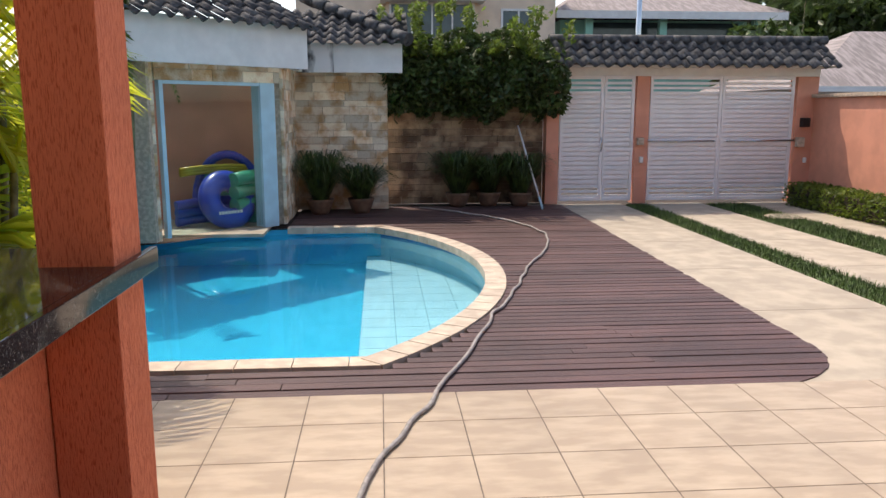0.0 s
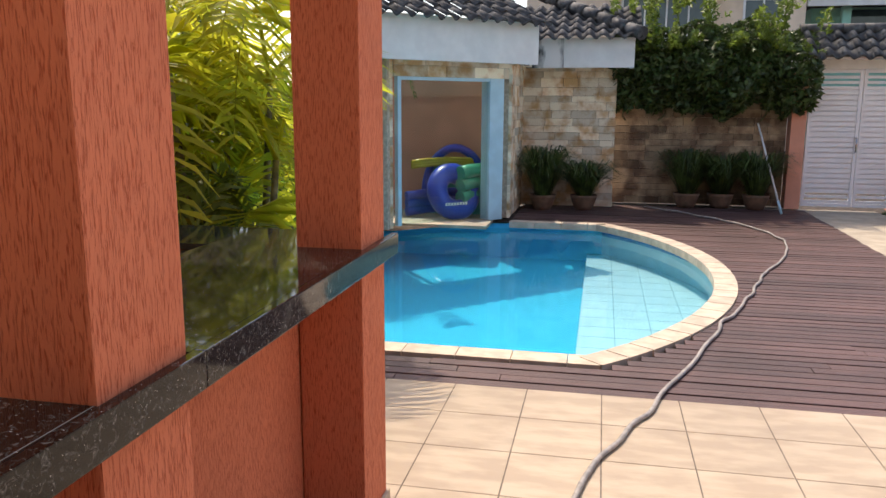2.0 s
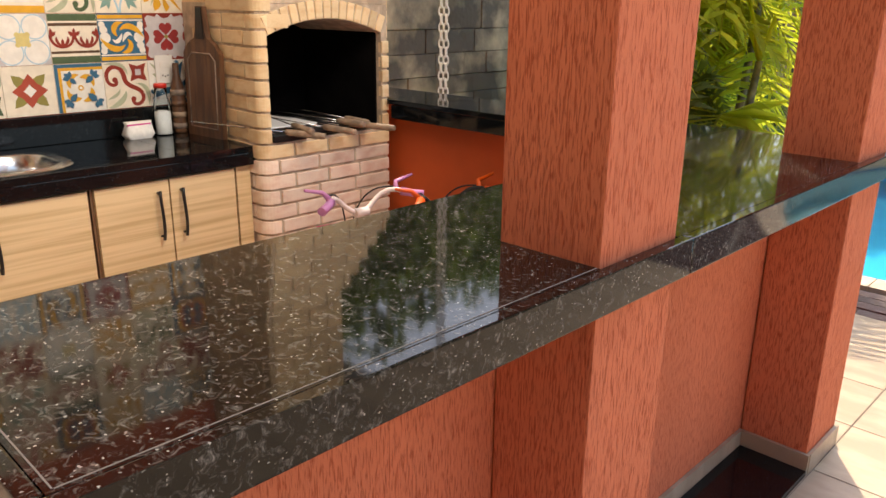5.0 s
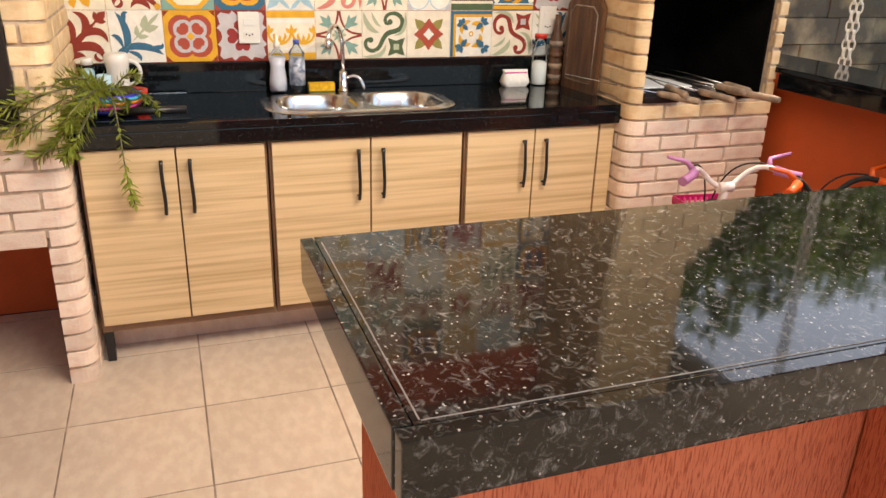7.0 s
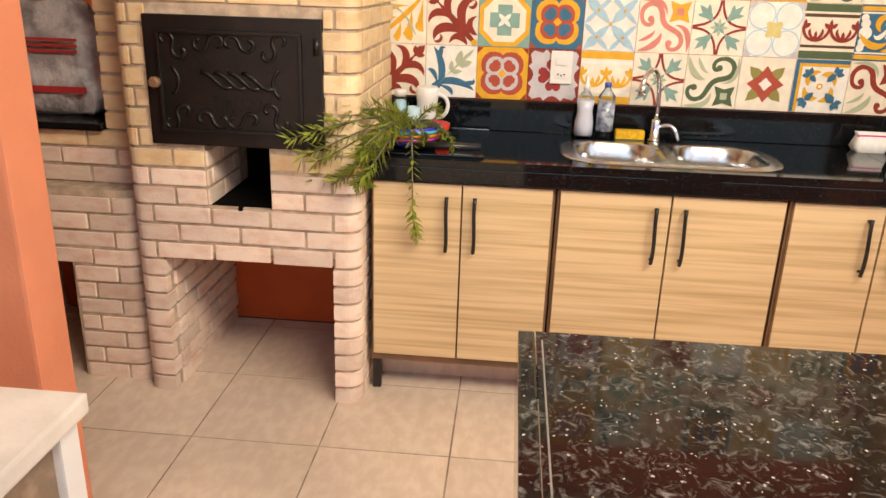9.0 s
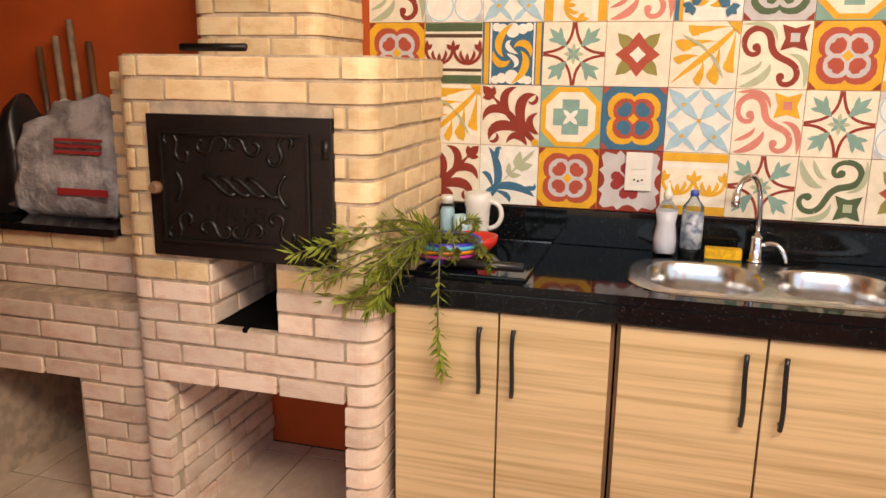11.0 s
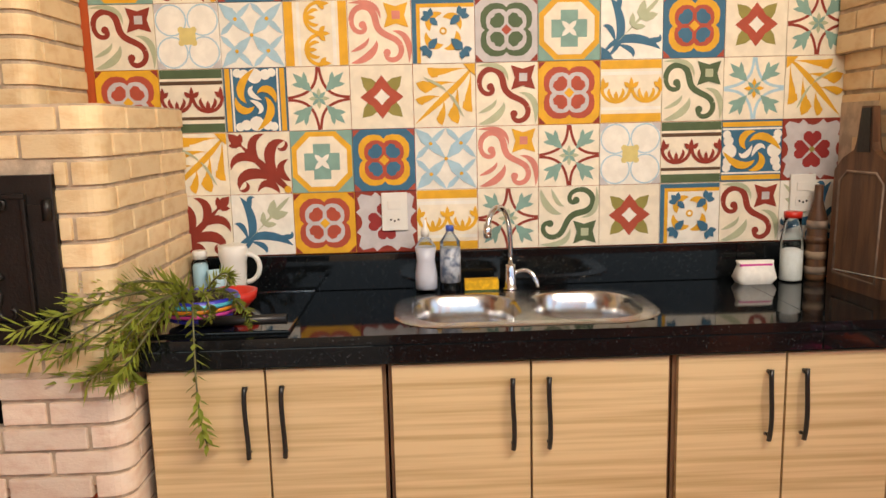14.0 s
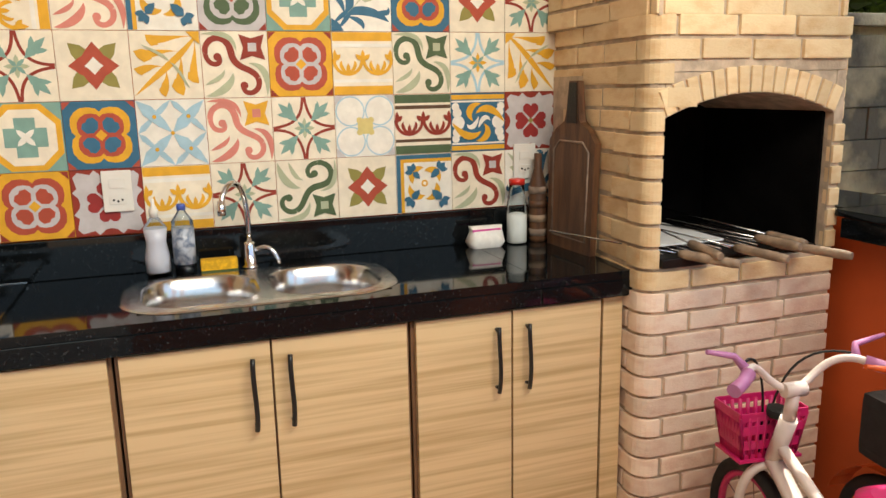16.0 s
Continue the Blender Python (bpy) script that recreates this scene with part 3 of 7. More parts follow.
    for y, lean in ((-0.735, 1), (-0.385, -1)):
        add_tube(bm, bezier([(fx + 0.013, y, 1.09), (fx + 0.014, y + 0.03 * lean, 1.12), (fx + 0.014, y + 0.03 * lean, 1.15), (fx + 0.013, y, 1.18)], 8), 0.006, 6)
    for k in range(4):
        add_tube(bm, bezier([(fx + 0.013, -0.64 + k * 0.045, 1.165), (fx + 0.016, -0.60 + k * 0.045, 1.17), (fx + 0.014, -0.58 + k * 0.045, 1.10), (fx + 0.013, -0.54 + k * 0.045, 1.12)], 6), 0.007, 6)
    for k in range(7):
        add_box(bm, fx + 0.010, fx + 0.015, -0.65 + k * 0.03, -0.63 + k * 0.03, 1.065, 1.085)
        add_box(bm, fx + 0.010, fx + 0.015, -0.65 + k * 0.03, -0.635 + k * 0.03, 1.045, 1.055)
    part("relief", bm, M["iron"], door)
    part("knob", lathe([(0.004, 0), (0.007, 0.012), (0.017, 0.018), (0.019, 0.032), (0.013, 0.045)], 14), M["wood_edge"], door, "turned wooden knob").matrix_basis = pose(fx + 0.010, dy0 + 0.038, 1.13, 0, 90, 0)
    for z in (0.985, 1.255):
        bm = tube([(fx + 0.016, dy1 - 0.016, z - 0.025), (fx + 0.016, dy1 - 0.016, z + 0.025)], 0.011, 10)
        add_box(bm, fx + 0.011, fx + 0.018, dy1 - 0.06, dy1 - 0.016, z - 0.012, z + 0.012)
        part("hinge", bm, M["iron"], door)
    # solid near-black block drawn for the slot, its shade put into the colour
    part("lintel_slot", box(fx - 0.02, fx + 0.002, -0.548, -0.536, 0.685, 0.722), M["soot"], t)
    return t


oven()


def side_kiln():
    t = thing("brick_side_shelf", "cream brick side block with niche for charcoal", "brick shelf")
    fx, y1, y0 = 0.60, -0.945, -1.75
    part("core", round_core(0, fx - 0.007, y0, y1 - 0.007, 0.48, 0.735, 0, 0.05), M["mortar"], t, "grey mortar core")
    part("core", round_core(0, fx - 0.007, y1 - 0.26, y1 - 0.007, 0, 0.478, 0, 0.05), M["mortar"], t, "grey mortar core")
    part("core", box(0, fx - 0.007, y0, y0 + 0.12, 0, 0.478), M["mortar"], t, "grey mortar core")
    part("core", box(0, fx - 0.10, y0, y1 - 0.004, 0.737, 0.93), M["mortar"], t, "grey mortar core")
    part("core", box(0, fx - 0.10, y1 - 0.115, y1 - 0.004, 0.932, 1.45), M["mortar"], t, "grey mortar core")
    leg = lambda k, z: (0.10, 0.17) if k % 2 else (0.17, 0.08)
    brick_face(t, fx - 0.012, y0, 90, y1 - y0, 0, 0.735, [(0.13, y1 - y0 - 0.25, -1, 0.46)], trim=lambda k, z: (0.0, leg(k, z)[1] + JOINT))
    corner(t, fx, y1, 180, 0, 0.735, leg, 0.06)
    brick_face(t, fx - 0.105, y0, 90, y1 - y0, 0.740, 0.93)
    brick_face(t, fx - 0.105, y1 - 0.12, 90, 0.12, 0.935, 1.45, shift=0.1)
    part("shelf_slab", box(0, fx - 0.06, y0, y1 - 0.125, 0.93, 0.955, 0.004), M["gran_blk"], t, "dark stone shelf slab")
    return t


side_kiln()


# ---- brick barbecue ----
def barbecue():
    t = thing("brick_barbecue", "cream brick barbecue with arched sooty firebox", "barbecue")
    fx, y0, y1, skew = 0.665, 1.945, 2.640, 0.047
    oy0, oy1, oz0, oz1, apex = 1.994, 2.598, 0.915, 1.345, 1.41
    d = fx - 0.007
    side = math.degrees(math.atan2(-skew, fx))
    part("core", round_core(0, d, y0 + 0.007, y1 - 0.007, 0, oz0, 0.055, 0, skew), M["mortar"], t, "sandy mortar core")
    part("core", round_core(0, d, y0 + 0.007, oy0 - 0.002, oz0 + 0.002, 1.47, 0.038, 0, 0.037), M["mortar"], t, "sandy mortar core")
    part("core", box(0, d, oy1 + 0.002, y1 - 0.006, oz0 + 0.002, 1.47), M["mortar"], t, "sandy mortar core")
    part("core", box(0, 0.06, oy0, oy1, oz0 + 0.002, 1.47), M["mortar"], t, "sandy mortar core")
    # spandrel above the arch, cut to the curve
    bm = bmesh.new()
    n = 16
    def az(u):
        return oz1 + (apex - oz1) * (1 - (2 * u - 1) ** 2)
    rings = []
    for i in range(n + 1):
        ya = oy0 + (oy1 - oy0) * i / n
        rings.append([bm.verts.new(p) for p in ((d, ya, az(i / n)), (d, ya, 1.47), (0.06, ya, 1.47), (0.06, ya, az(i / n)))])
    for a, b in zip(rings, rings[1:]):
        for k in range(4):
            bm.faces.new((a[k], b[k], b[(k + 1) % 4], a[(k + 1) % 4]))
    bm.faces.new(rings[0])
    bm.faces.new(rings[-1][::-1])
    bmesh.ops.recalc_face_normals(bm, faces=bm.faces[:])
    part("arch_core", bm, M["mortar"], t, "grey mortar core")
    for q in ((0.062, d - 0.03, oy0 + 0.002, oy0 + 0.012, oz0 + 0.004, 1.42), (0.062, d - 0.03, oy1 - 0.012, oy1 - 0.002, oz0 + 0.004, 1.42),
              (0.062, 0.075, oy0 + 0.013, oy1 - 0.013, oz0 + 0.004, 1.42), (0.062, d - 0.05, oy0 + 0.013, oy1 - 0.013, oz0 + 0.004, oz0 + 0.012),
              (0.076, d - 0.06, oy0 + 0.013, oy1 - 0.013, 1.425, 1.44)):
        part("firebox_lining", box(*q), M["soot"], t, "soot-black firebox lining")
    w = y1 - y0
    def leg(k, z):
        if z > 0.88 and z < 1.33:
            return (0.046, 0.19 if k % 2 else 0.10)
        return (0.15, 0.08) if k % 2 else (0.07, 0.18)

    brick_face(t, fx - 0.012, y0, 90, w, 0, 0.915, trim=lambda k, z: (leg(k, z)[0] + JOINT, 0.0))
    corner(t, fx, y0, 90, 0, 1.62, leg, 0.055)
    brick_face(t, fx - 0.012, y1 - 0.040, 90, 0.040, 0.93, 1.35)
    brick_face(t, 0.0, y0 + skew + 0.012, side, fx, 0, 1.62, trim=lambda k, z: (0.0, leg(k, z)[1] + JOINT))
    # side wall right (towards the garden)
    brick_face(t, fx - 0.014, y1 - 0.006, 180, fx - 0.02, 0.93, 1.62, shift=0.02)
    # voussoirs
    k = 15
    for i in range(k):
        u = (i + 0.5) / k
        y = oy0 + (oy1 - oy0) * u
        slope = -(apex - oz1) * 4 * (2 * u - 1) / (oy1 - oy0)
        me = brick_mesh(0.035, 0.03, 0.075)
        m = pose(fx - 0.014, y, az(u) + 0.002, 0, 0, 90) @ Matrix.Rotation(-math.atan(slope), 4, "Y") @ Matrix.Translation((-0.0165, -0.014, 0))
        put(me, t, m, "arch_brick")
    # courses over the arch, stepping back to the flue
    part("hood_core", round_core(0, d, y0 + 0.007, y1 - 0.007, 1.472, 1.62, 0.05, 0, skew), M["mortar"], t, "grey mortar core")
    brick_face(t, fx - 0.012, y0, 90, w - 0.005, ROW * 23, 1.625, trim=lambda k, z: (leg(k + 23, z)[0] + JOINT, 0.0))
    for r in range(19):
        z = 1.625 + r * ROW
        if z > 2.86:
            break
        s = min(r, 5) * 0.045
        x1, ya, yb = fx - s * 0.35, y0 + 0.012 + s * 0.05, y1 - 0.02 - s
        part("flue_core", box(0, x1 - 0.007, ya + 0.007, yb - 0.007, z - 0.004, z + ROW - 0.003), M["mortar"], t)
        brick_face(t, x1 - 0.012, ya + 0.02, 90, yb - ya - 0.03, z, z + ROW, shift=(r % 2) * 0.1)
        brick_face(t, 0.012, ya + 0.012, 0, x1 - 0.02, z, z + ROW, shift=(r % 2) * 0.1)
        brick_face(t, x1 - 0.014, yb - 0.012, 180, x1 - 0.02, z, z + ROW, shift=(r % 2) * 0.1)
    return t


barbecue()

# ---- kitchen counter and cabinets ----
def kitchen_counter():
    t = thing("kitchen_counter", "polished black granite counter with low backsplash", "counter")
    SX0, SX1, SY0, SY1 = 0.135, 0.515, 0.575, 1.235
    z0, z1 = CT_Z - 0.025, CT_Z
    for b in ((0.0, SX0, SY0, SY1), (SX1, 0.585, SY0, SY1), (0.0, 0.585, -0.13, SY0), (0.0, 0.585, SY1, 1.655), (0.0, 0.585, 1.657, 1.955)):
        part("slab", box(*b, z0, z1), M["gran_blk"], t)
    part("front_band", box(0.560, 0.587, -0.13, 1.655, CT_Z - 0.077, z0 - 0.001, 0.003), M["gran_blk"], t)
    part("front_band", box(0.560, 0.587, 1.657, 1.957, CT_Z - 0.077, z0 - 0.001, 0.003), M["gran_blk"], t)
    part("backsplash", box(-0.006, 0.018, -0.13, 1.655, z1 + 0.001, Z_T - 0.002, 0.002), M["gran_blk"], t)
    part("backsplash", box(-0.006, 0.018, 1.657, 1.990, z1 + 0.001, Z_T - 0.002, 0.002), M["gran_blk"], t)
    return t


kitchen_counter()


def cabinet(y0, y1, dz0=0.165, dz1=0.818):
    t = thing("base_cabinet", "light oak laminate base cabinet with two closed doors", "cabinet", group="base cabinets under the sink counter")
    part("carcass", box(0.03, 0.548, y0 + 0.002, y1 - 0.002, dz0 - 0.035, dz1 + 0.003, 0.002), M["wood_edge"], t, "brown edged carcass")
    mid = (y0 + y1) / 2
    for a, b, hy in ((y0 + 0.012, mid - 0.003, mid - 0.05), (mid + 0.003, y1 - 0.012, mid + 0.045)):
        d = part("door", box(0.550, 0.569, a, b, dz0, dz1 - 0.004, 0.002), M["wood"], t, "oak laminate door with horizontal grain")
        zc = dz1 - 0.14
        bm = bmesh.new()
        add_tube(bm, [(0.566, hy, zc + 0.088), (0.590, hy, zc + 0.082)], 0.005, 8)
        add_tube(bm, [(0.566, hy, zc - 0.088), (0.590, hy, zc - 0.082)], 0.005, 8)
        add_tube(bm, bezier([(0.591, hy, zc + 0.098), (0.603, hy - 0.006, zc + 0.03), (0.603, hy + 0.006, zc - 0.03), (0.591, hy, zc - 0.098)], 10), 0.0065, 8)
        part("handle", bm, M["blackmetal"], d, "black bar handle")
    return t


for a, b in ((-0.118, 0.512), (0.514, 1.268), (1.270, 1.872)):
    cabinet(a, b)
t = thing("plinth_filler", "light oak filler strip beside the barbecue", "filler")
part("strip", box(0.03, 0.560, 1.874, 1.940, 0.0, 0.82, 0.002), M["wood"], t)
for y in (-0.10, 1.85):
    t = thing("cabinet_foot", "short black cabinet foot on the tiled floor", "cabinet foot", group="cabinet feet")
    part("foot", box(0.50, 0.53, y - 0.015, y + 0.015, 0.0, 0.13, 0.002), M["blackmetal"], t)
structure("kitchen_plinth", box(0.0, 0.40, -0.12, 1.87, 0.0, 0.085), M["floor_in"], "beige tiled plinth behind the cabinet feet", "plinth")

# ---- patterned wall tiles ----
PAL = {"cream": (0.80, 0.73, 0.60), "white": (0.80, 0.78, 0.72), "yellow": (0.72, 0.38, 0.035), "maroon": (0.27, 0.035, 0.022), "red": (0.42, 0.075, 0.045),
       "pink": (0.62, 0.22, 0.18), "blue": (0.035, 0.14, 0.24), "sky": (0.36, 0.56, 0.68), "teal": (0.20, 0.36, 0.32), "green": (0.075, 0.12, 0.06),
       "sage": (0.42, 0.46, 0.32), "grey": (0.52, 0.50, 0.52), "olive": (0.28, 0.25, 0.07), "sand": (0.64, 0.54, 0.22), "dark": (0.10, 0.055, 0.03), "wine": (0.30, 0.03, 0.03)}
TM = {k: mat("tile_glaze_" + k, v, 0.6, 0.05, 25, 0.05, 120, piece=0.05, spec=0.3) for k, v in PAL.items()}
NAMES = list(PAL)


class Tile:
    """One patterned cement tile: a bevelled body with thin coloured inlays, in units of half a tile."""

    def __init__(self, base):
        self.bm = bmesh.new()
        self.layer = 0
        add_box(self.bm, 0, 0.008, -0.0992, 0.0992, -0.0992, 0.0992, 0.001, NAMES.index(base))

    def poly(self, pts, colour, turns=1, up=True):
        """A filled outline, repeated by quarter turns (4), half turns (2) or once; -4 mirrors as well."""
        if up:
            self.layer += 1
        x = 0.008 + self.layer * 0.00022
        for k in range(abs(turns)):
            a = 2 * math.pi * k / abs(turns)
            vs = [self.bm.verts.new((x + k * 0.00004, 0.098 * (p * math.cos(a) - q * math.sin(a)), 0.098 * (p * math.sin(a) + q * math.cos(a)))) for p, q in pts]
            f = self.bm.faces.new(vs)
            f.material_index = NAMES.index(colour)
        return self

    def disc(self, cx, cy, r, colour, turns=1, n=16, up=True):
        return self.poly([(cx + r * math.cos(2 * math.pi * i / n), cy + r * math.sin(2 * math.pi * i / n)) for i in range(n)], colour, turns, up)

    def stroke(self, ctrl, w, colour, turns=1, n=10, taper=1.0):
        p = [q.to_2d() for q in bezier([(a, b, 0) for a, b in ctrl], n)]
        lft, rgt = [], []
        for i, q in enumerate(p):
            d = (p[min(i + 1, n)] - p[max(i - 1, 0)]).normalized()
            ww = w * (1 + (taper - 1) * i / n)
            lft.append((q.x - d.y * ww, q.y + d.x * ww))
            rgt.append((q.x + d.y * ww, q.y - d.x * ww))
        self.layer += 1
        for i in range(n):
            self.poly([lft[i], rgt[i], rgt[i + 1], lft[i + 1]], colour, turns, up=False)
        return self

    def frond(self, ctrl, w, colour, turns=1, n=12, fat=0.5):
        """A curved leaf, pointed at both ends and fattest at the share fat of its length."""
        p = [q.to_2d() for q in bezier([(a, b, 0) for a, b in ctrl], n)]
        lft, rgt = [], []
        for i, q in enumerate(p):
            d = (p[min(i + 1, n)] - p[max(i - 1, 0)]).normalized()
            u = i / n
            ww = w * (math.sin(math.pi * (u ** (math.log(0.5) / math.log(fat)))) ** 0.8 if 0 < i < n else 0.02)
            lft.append((q.x - d.y * ww, q.y + d.x * ww))
            rgt.append((q.x + d.y * ww, q.y - d.x * ww))
        self.layer += 1
        for i in range(n):
            self.poly([lft[i], rgt[i], rgt[i + 1], lft[i + 1]], colour, turns, up=False)
        return self

    def leaf(self, x0, y0, x1, y1, w, colour, turns=1):
        d = Vector((x1 - x0, y1 - y0))
        nx, ny = -d.y * w, d.x * w
        pts = [(x0, y0), (x0 + d.x * 0.3 + nx, y0 + d.y * 0.3 + ny), (x0 + d.x * 0.7 + nx * 0.75, y0 + d.y * 0.7 + ny * 0.75), (x1, y1),
               (x0 + d.x * 0.7 - nx * 0.75, y0 + d.y * 0.7 - ny * 0.75), (x0 + d.x * 0.3 - nx, y0 + d.y * 0.3 - ny)]
        return self.poly(pts, colour, turns)

    def done(self, name):
        me = bpy.data.meshes.new(name)
        self.bm.to_mesh(me)
        self.bm.free()
        for k in NAMES:
            me.materials.append(TM[k])
        return me


def square(r, c=0.0):
    return [(-r, -r + c), (-r + c, -r), (r - c, -r), (r, -r + c), (r, r - c), (r - c, r), (-r + c, r), (-r, r - c)] if c else [(-r, -r), (r, -r), (r, r), (-r, r)]


def quatre(bg, ring, inner, petal, centre, edge):
    t = Tile(bg)
    if edge:
        t.poly([(1, 1), (0.76, 1), (1, 0.76)], edge, 4)
    for k, c in ((1.0, ring), (0.78, inner)):
        pts = [(0, 0), (0.70, 0), (0.80, 0.10), (0.84, 0.30), (0.82, 0.52), (0.70, 0.70), (0.52, 0.82), (0.30, 0.84), (0.10, 0.80), (0, 0.70)]
        t.poly([(x * k, y * k) for x, y in pts], c, 4)
    t.poly([(0.07, 0.20), (0.20, 0.07), (0.40, 0.06), (0.54, 0.20), (0.50, 0.36), (0.40, 0.40), (0.36, 0.50), (0.20, 0.54), (0.06, 0.40)], petal, 4)
    return t.poly([(0.17, 0), (0, 0.17), (-0.17, 0), (0, -0.17)], centre)


def p_octagon():
    t = Tile("teal").poly(square(0.98, 0.5), "yellow").poly(square(0.82, 0.44), "cream")
    return t.poly([(0.07, 0.12), (0.28, 0.20), (0.28, 0.58), (-0.28, 0.58), (-0.28, 0.20), (-0.07, 0.12)], "teal", 4).leaf(0, 0, 0.24, 0.24, 0.25, "white", 4)


def p_hearts():
    t = Tile("maroon").poly([(1, 0.34), (0.86, 0.46), (0.94, 0.80), (0.80, 0.94), (0.46, 0.86), (0.34, 1), (0.16, 0.84), (0, 0.80), (0, 0), (0.80, 0), (0.84, 0.16)], "grey", 4)
    t.poly([(0.02, 0.08), (0.30, 0.34), (0.30, 0.50), (0.20, 0.60), (0.08, 0.60), (0, 0.52), (-0.08, 0.60), (-0.20, 0.60), (-0.30, 0.50), (-0.30, 0.34), (-0.02, 0.08)], "wine", 4)
    return t.disc(0.0, 0.0, 0.09, "olive")


def p_frieze(bg, band, edge, motif):
    t = Tile(bg).poly([(-1, 0.72), (1, 0.72), (1, 1), (-1, 1)], band).poly([(-1, -1), (1, -1), (1, -0.72), (-1, -0.72)], band)
    t.poly([(-1, -0.60), (1, -0.60), (1, -0.50), (-1, -0.50)], edge).poly([(-1, 0.52), (1, 0.52), (1, 0.64), (-1, 0.64)], edge)
    # swags between small crowns
    for c in (-0.5, 0.5):
        t.stroke([(c - 0.48, 0.16), (c - 0.46, -0.50), (c + 0.46, -0.50), (c + 0.48, 0.16)], 0.055, motif, n=12)
        t.frond([(c, -0.30), (c - 0.20, -0.22), (c - 0.30, 0.0), (c - 0.20, 0.10)], 0.06, motif).frond([(c, -0.30), (c + 0.20, -0.22), (c + 0.30, 0.0), (c + 0.20, 0.10)], 0.06, motif)
        t.leaf(c, -0.32, c, 0.02, 0.22, motif)
    for c in (-0.98, 0.0, 0.98):
        w = 0 if c == 0 else (0.12 if c < 0 else -0.12)
        t.leaf(c + w * 0.4, 0.02, c + w * 0.4, 0.46, 0.18, motif)
        if c < 0.5:
            t.leaf(c + 0.04, 0.12, c + 0.24, 0.30, 0.30, motif)
        if c > -0.5:
            t.leaf(c - 0.04, 0.12, c - 0.24, 0.30, 0.30, motif)
    return t


def p_star(bg, line, leafc, mid):
    t = Tile(bg)
    t.stroke([(1, 0.03), (0.35, 0.05), (0.12, 0.30), (0.03, 1)], 0.045, line, 4)
    t.leaf(0.22, 0.22, 0.82, 0.82, 0.16, leafc, 4).leaf(0.42, 0.42, 0.86, 0.46, 0.2, leafc, 4).leaf(0.42, 0.42, 0.46, 0.86, 0.2, leafc, 4)
    return t.leaf(0, 0, 0.34, 0, 0.22, mid, 4).leaf(0, 0, 0.22, 0.22, 0.2, leafc, 4)


def p_red():
    t = Tile("cream").leaf(0, 0, 0.66, 0.66, 0.26, "olive", 4).poly([(0, 0.10), (0.34, 0.22), (0.22, 0.42), (0, 0.70), (-0.22, 0.42), (-0.34, 0.22)], "red", 4)
    return t.poly([(0.0, 0.26), (0.12, 0.12), (0.26, 0), (0.12, -0.12), (0, -0.26), (-0.12, -0.12), (-0.26, 0), (-0.12, 0.12)], "white")


def p_swirl(bg, a, b, dot, inner):
    t = Tile(bg)
    # a long S whose ends roll up, with a pale leaf on both sides
    t.stroke([(-0.52, 0.26), (-0.30, -0.02), (-0.86, -0.14), (-0.90, 0.36)], 0.075, a, n=12).stroke([(-0.90, 0.36), (-0.94, 0.86), (-0.20, 1.05), (-0.12, 0.36)], 0.085, a, n=12, taper=1.25)
    t.stroke([(-0.12, 0.36), (-0.06, -0.18), (0.50, -0.06), (0.66, -0.42)], 0.106, a, n=12, taper=0.85).stroke([(0.66, -0.42), (0.82, -0.86), (0.20, -1.06), (0.18, -0.66)], 0.09, a, n=12, taper=0.8)
    t.disc(-0.54, 0.24, 0.12, a).disc(0.22, -0.64, 0.12, a, up=False)
    t.frond([(0.92, -0.98), (1.0, -0.4), (0.9, 0.0), (0.40, 0.04)], 0.10, b).frond([(-0.98, 0.92), (-0.4, 1.0), (0.0, 0.9), (0.04, 0.40)], 0.08, b)
    t.frond([(-0.95, -0.95), (-0.5, -0.9), (-0.1, -0.6), (-0.10, -0.25)], 0.12, b).frond([(-0.95, -0.60), (-0.7, -0.5), (-0.4, -0.4), (-0.35, -0.15)], 0.07, b)
    return t.poly([(0.14, 0.14), (0.52, 0.26), (0.92, 0.14), (0.80, 0.52), (0.92, 0.92), (0.52, 0.80), (0.14, 0.92), (0.26, 0.52)], dot).poly([(0.40, 0.40), (0.66, 0.40), (0.66, 0.66), (0.40, 0.66)], inner)


def p_branch(bg, c, spot):
    t = Tile(bg)
    t.frond([(0.98, 0.98), (0.5, 0.3), (-0.2, -0.2), (-0.98, -0.90)], 0.10, c)
    for q in ([(0.85, 0.85), (0.1, 0.9), (-0.2, 0.6), (-0.55, 0.9)], [(0.85, 0.85), (0.9, 0.1), (0.6, -0.2), (0.9, -0.55)], [(0.4, 0.4), (-0.2, 0.5), (-0.4, 0.2), (-0.92, 0.42)], [(0.4, 0.4), (0.5, -0.2), (0.2, -0.4), (0.42, -0.92)],
              [(-0.1, -0.05), (-0.5, 0.05), (-0.6, -0.2), (-0.95, -0.10)], [(-0.05, -0.1), (0.05, -0.5), (-0.2, -0.6), (-0.10, -0.95)]):
        t.frond(q, 0.115, c, fat=0.68)
        e = q[3]
        t.leaf(q[2][0], q[2][1], e[0], e[1], 0.34, c)
    t.poly([(1, 1), (0.62, 1), (0.80, 0.80), (1, 0.62)], c)
    return t.frond([(0.1, 0.1), (-0.1, 0.35), (-0.45, 0.45), (-0.7, 0.62)], 0.045, spot).frond([(0.1, 0.1), (0.35, -0.1), (0.45, -0.45), (0.62, -0.7)], 0.045, spot)


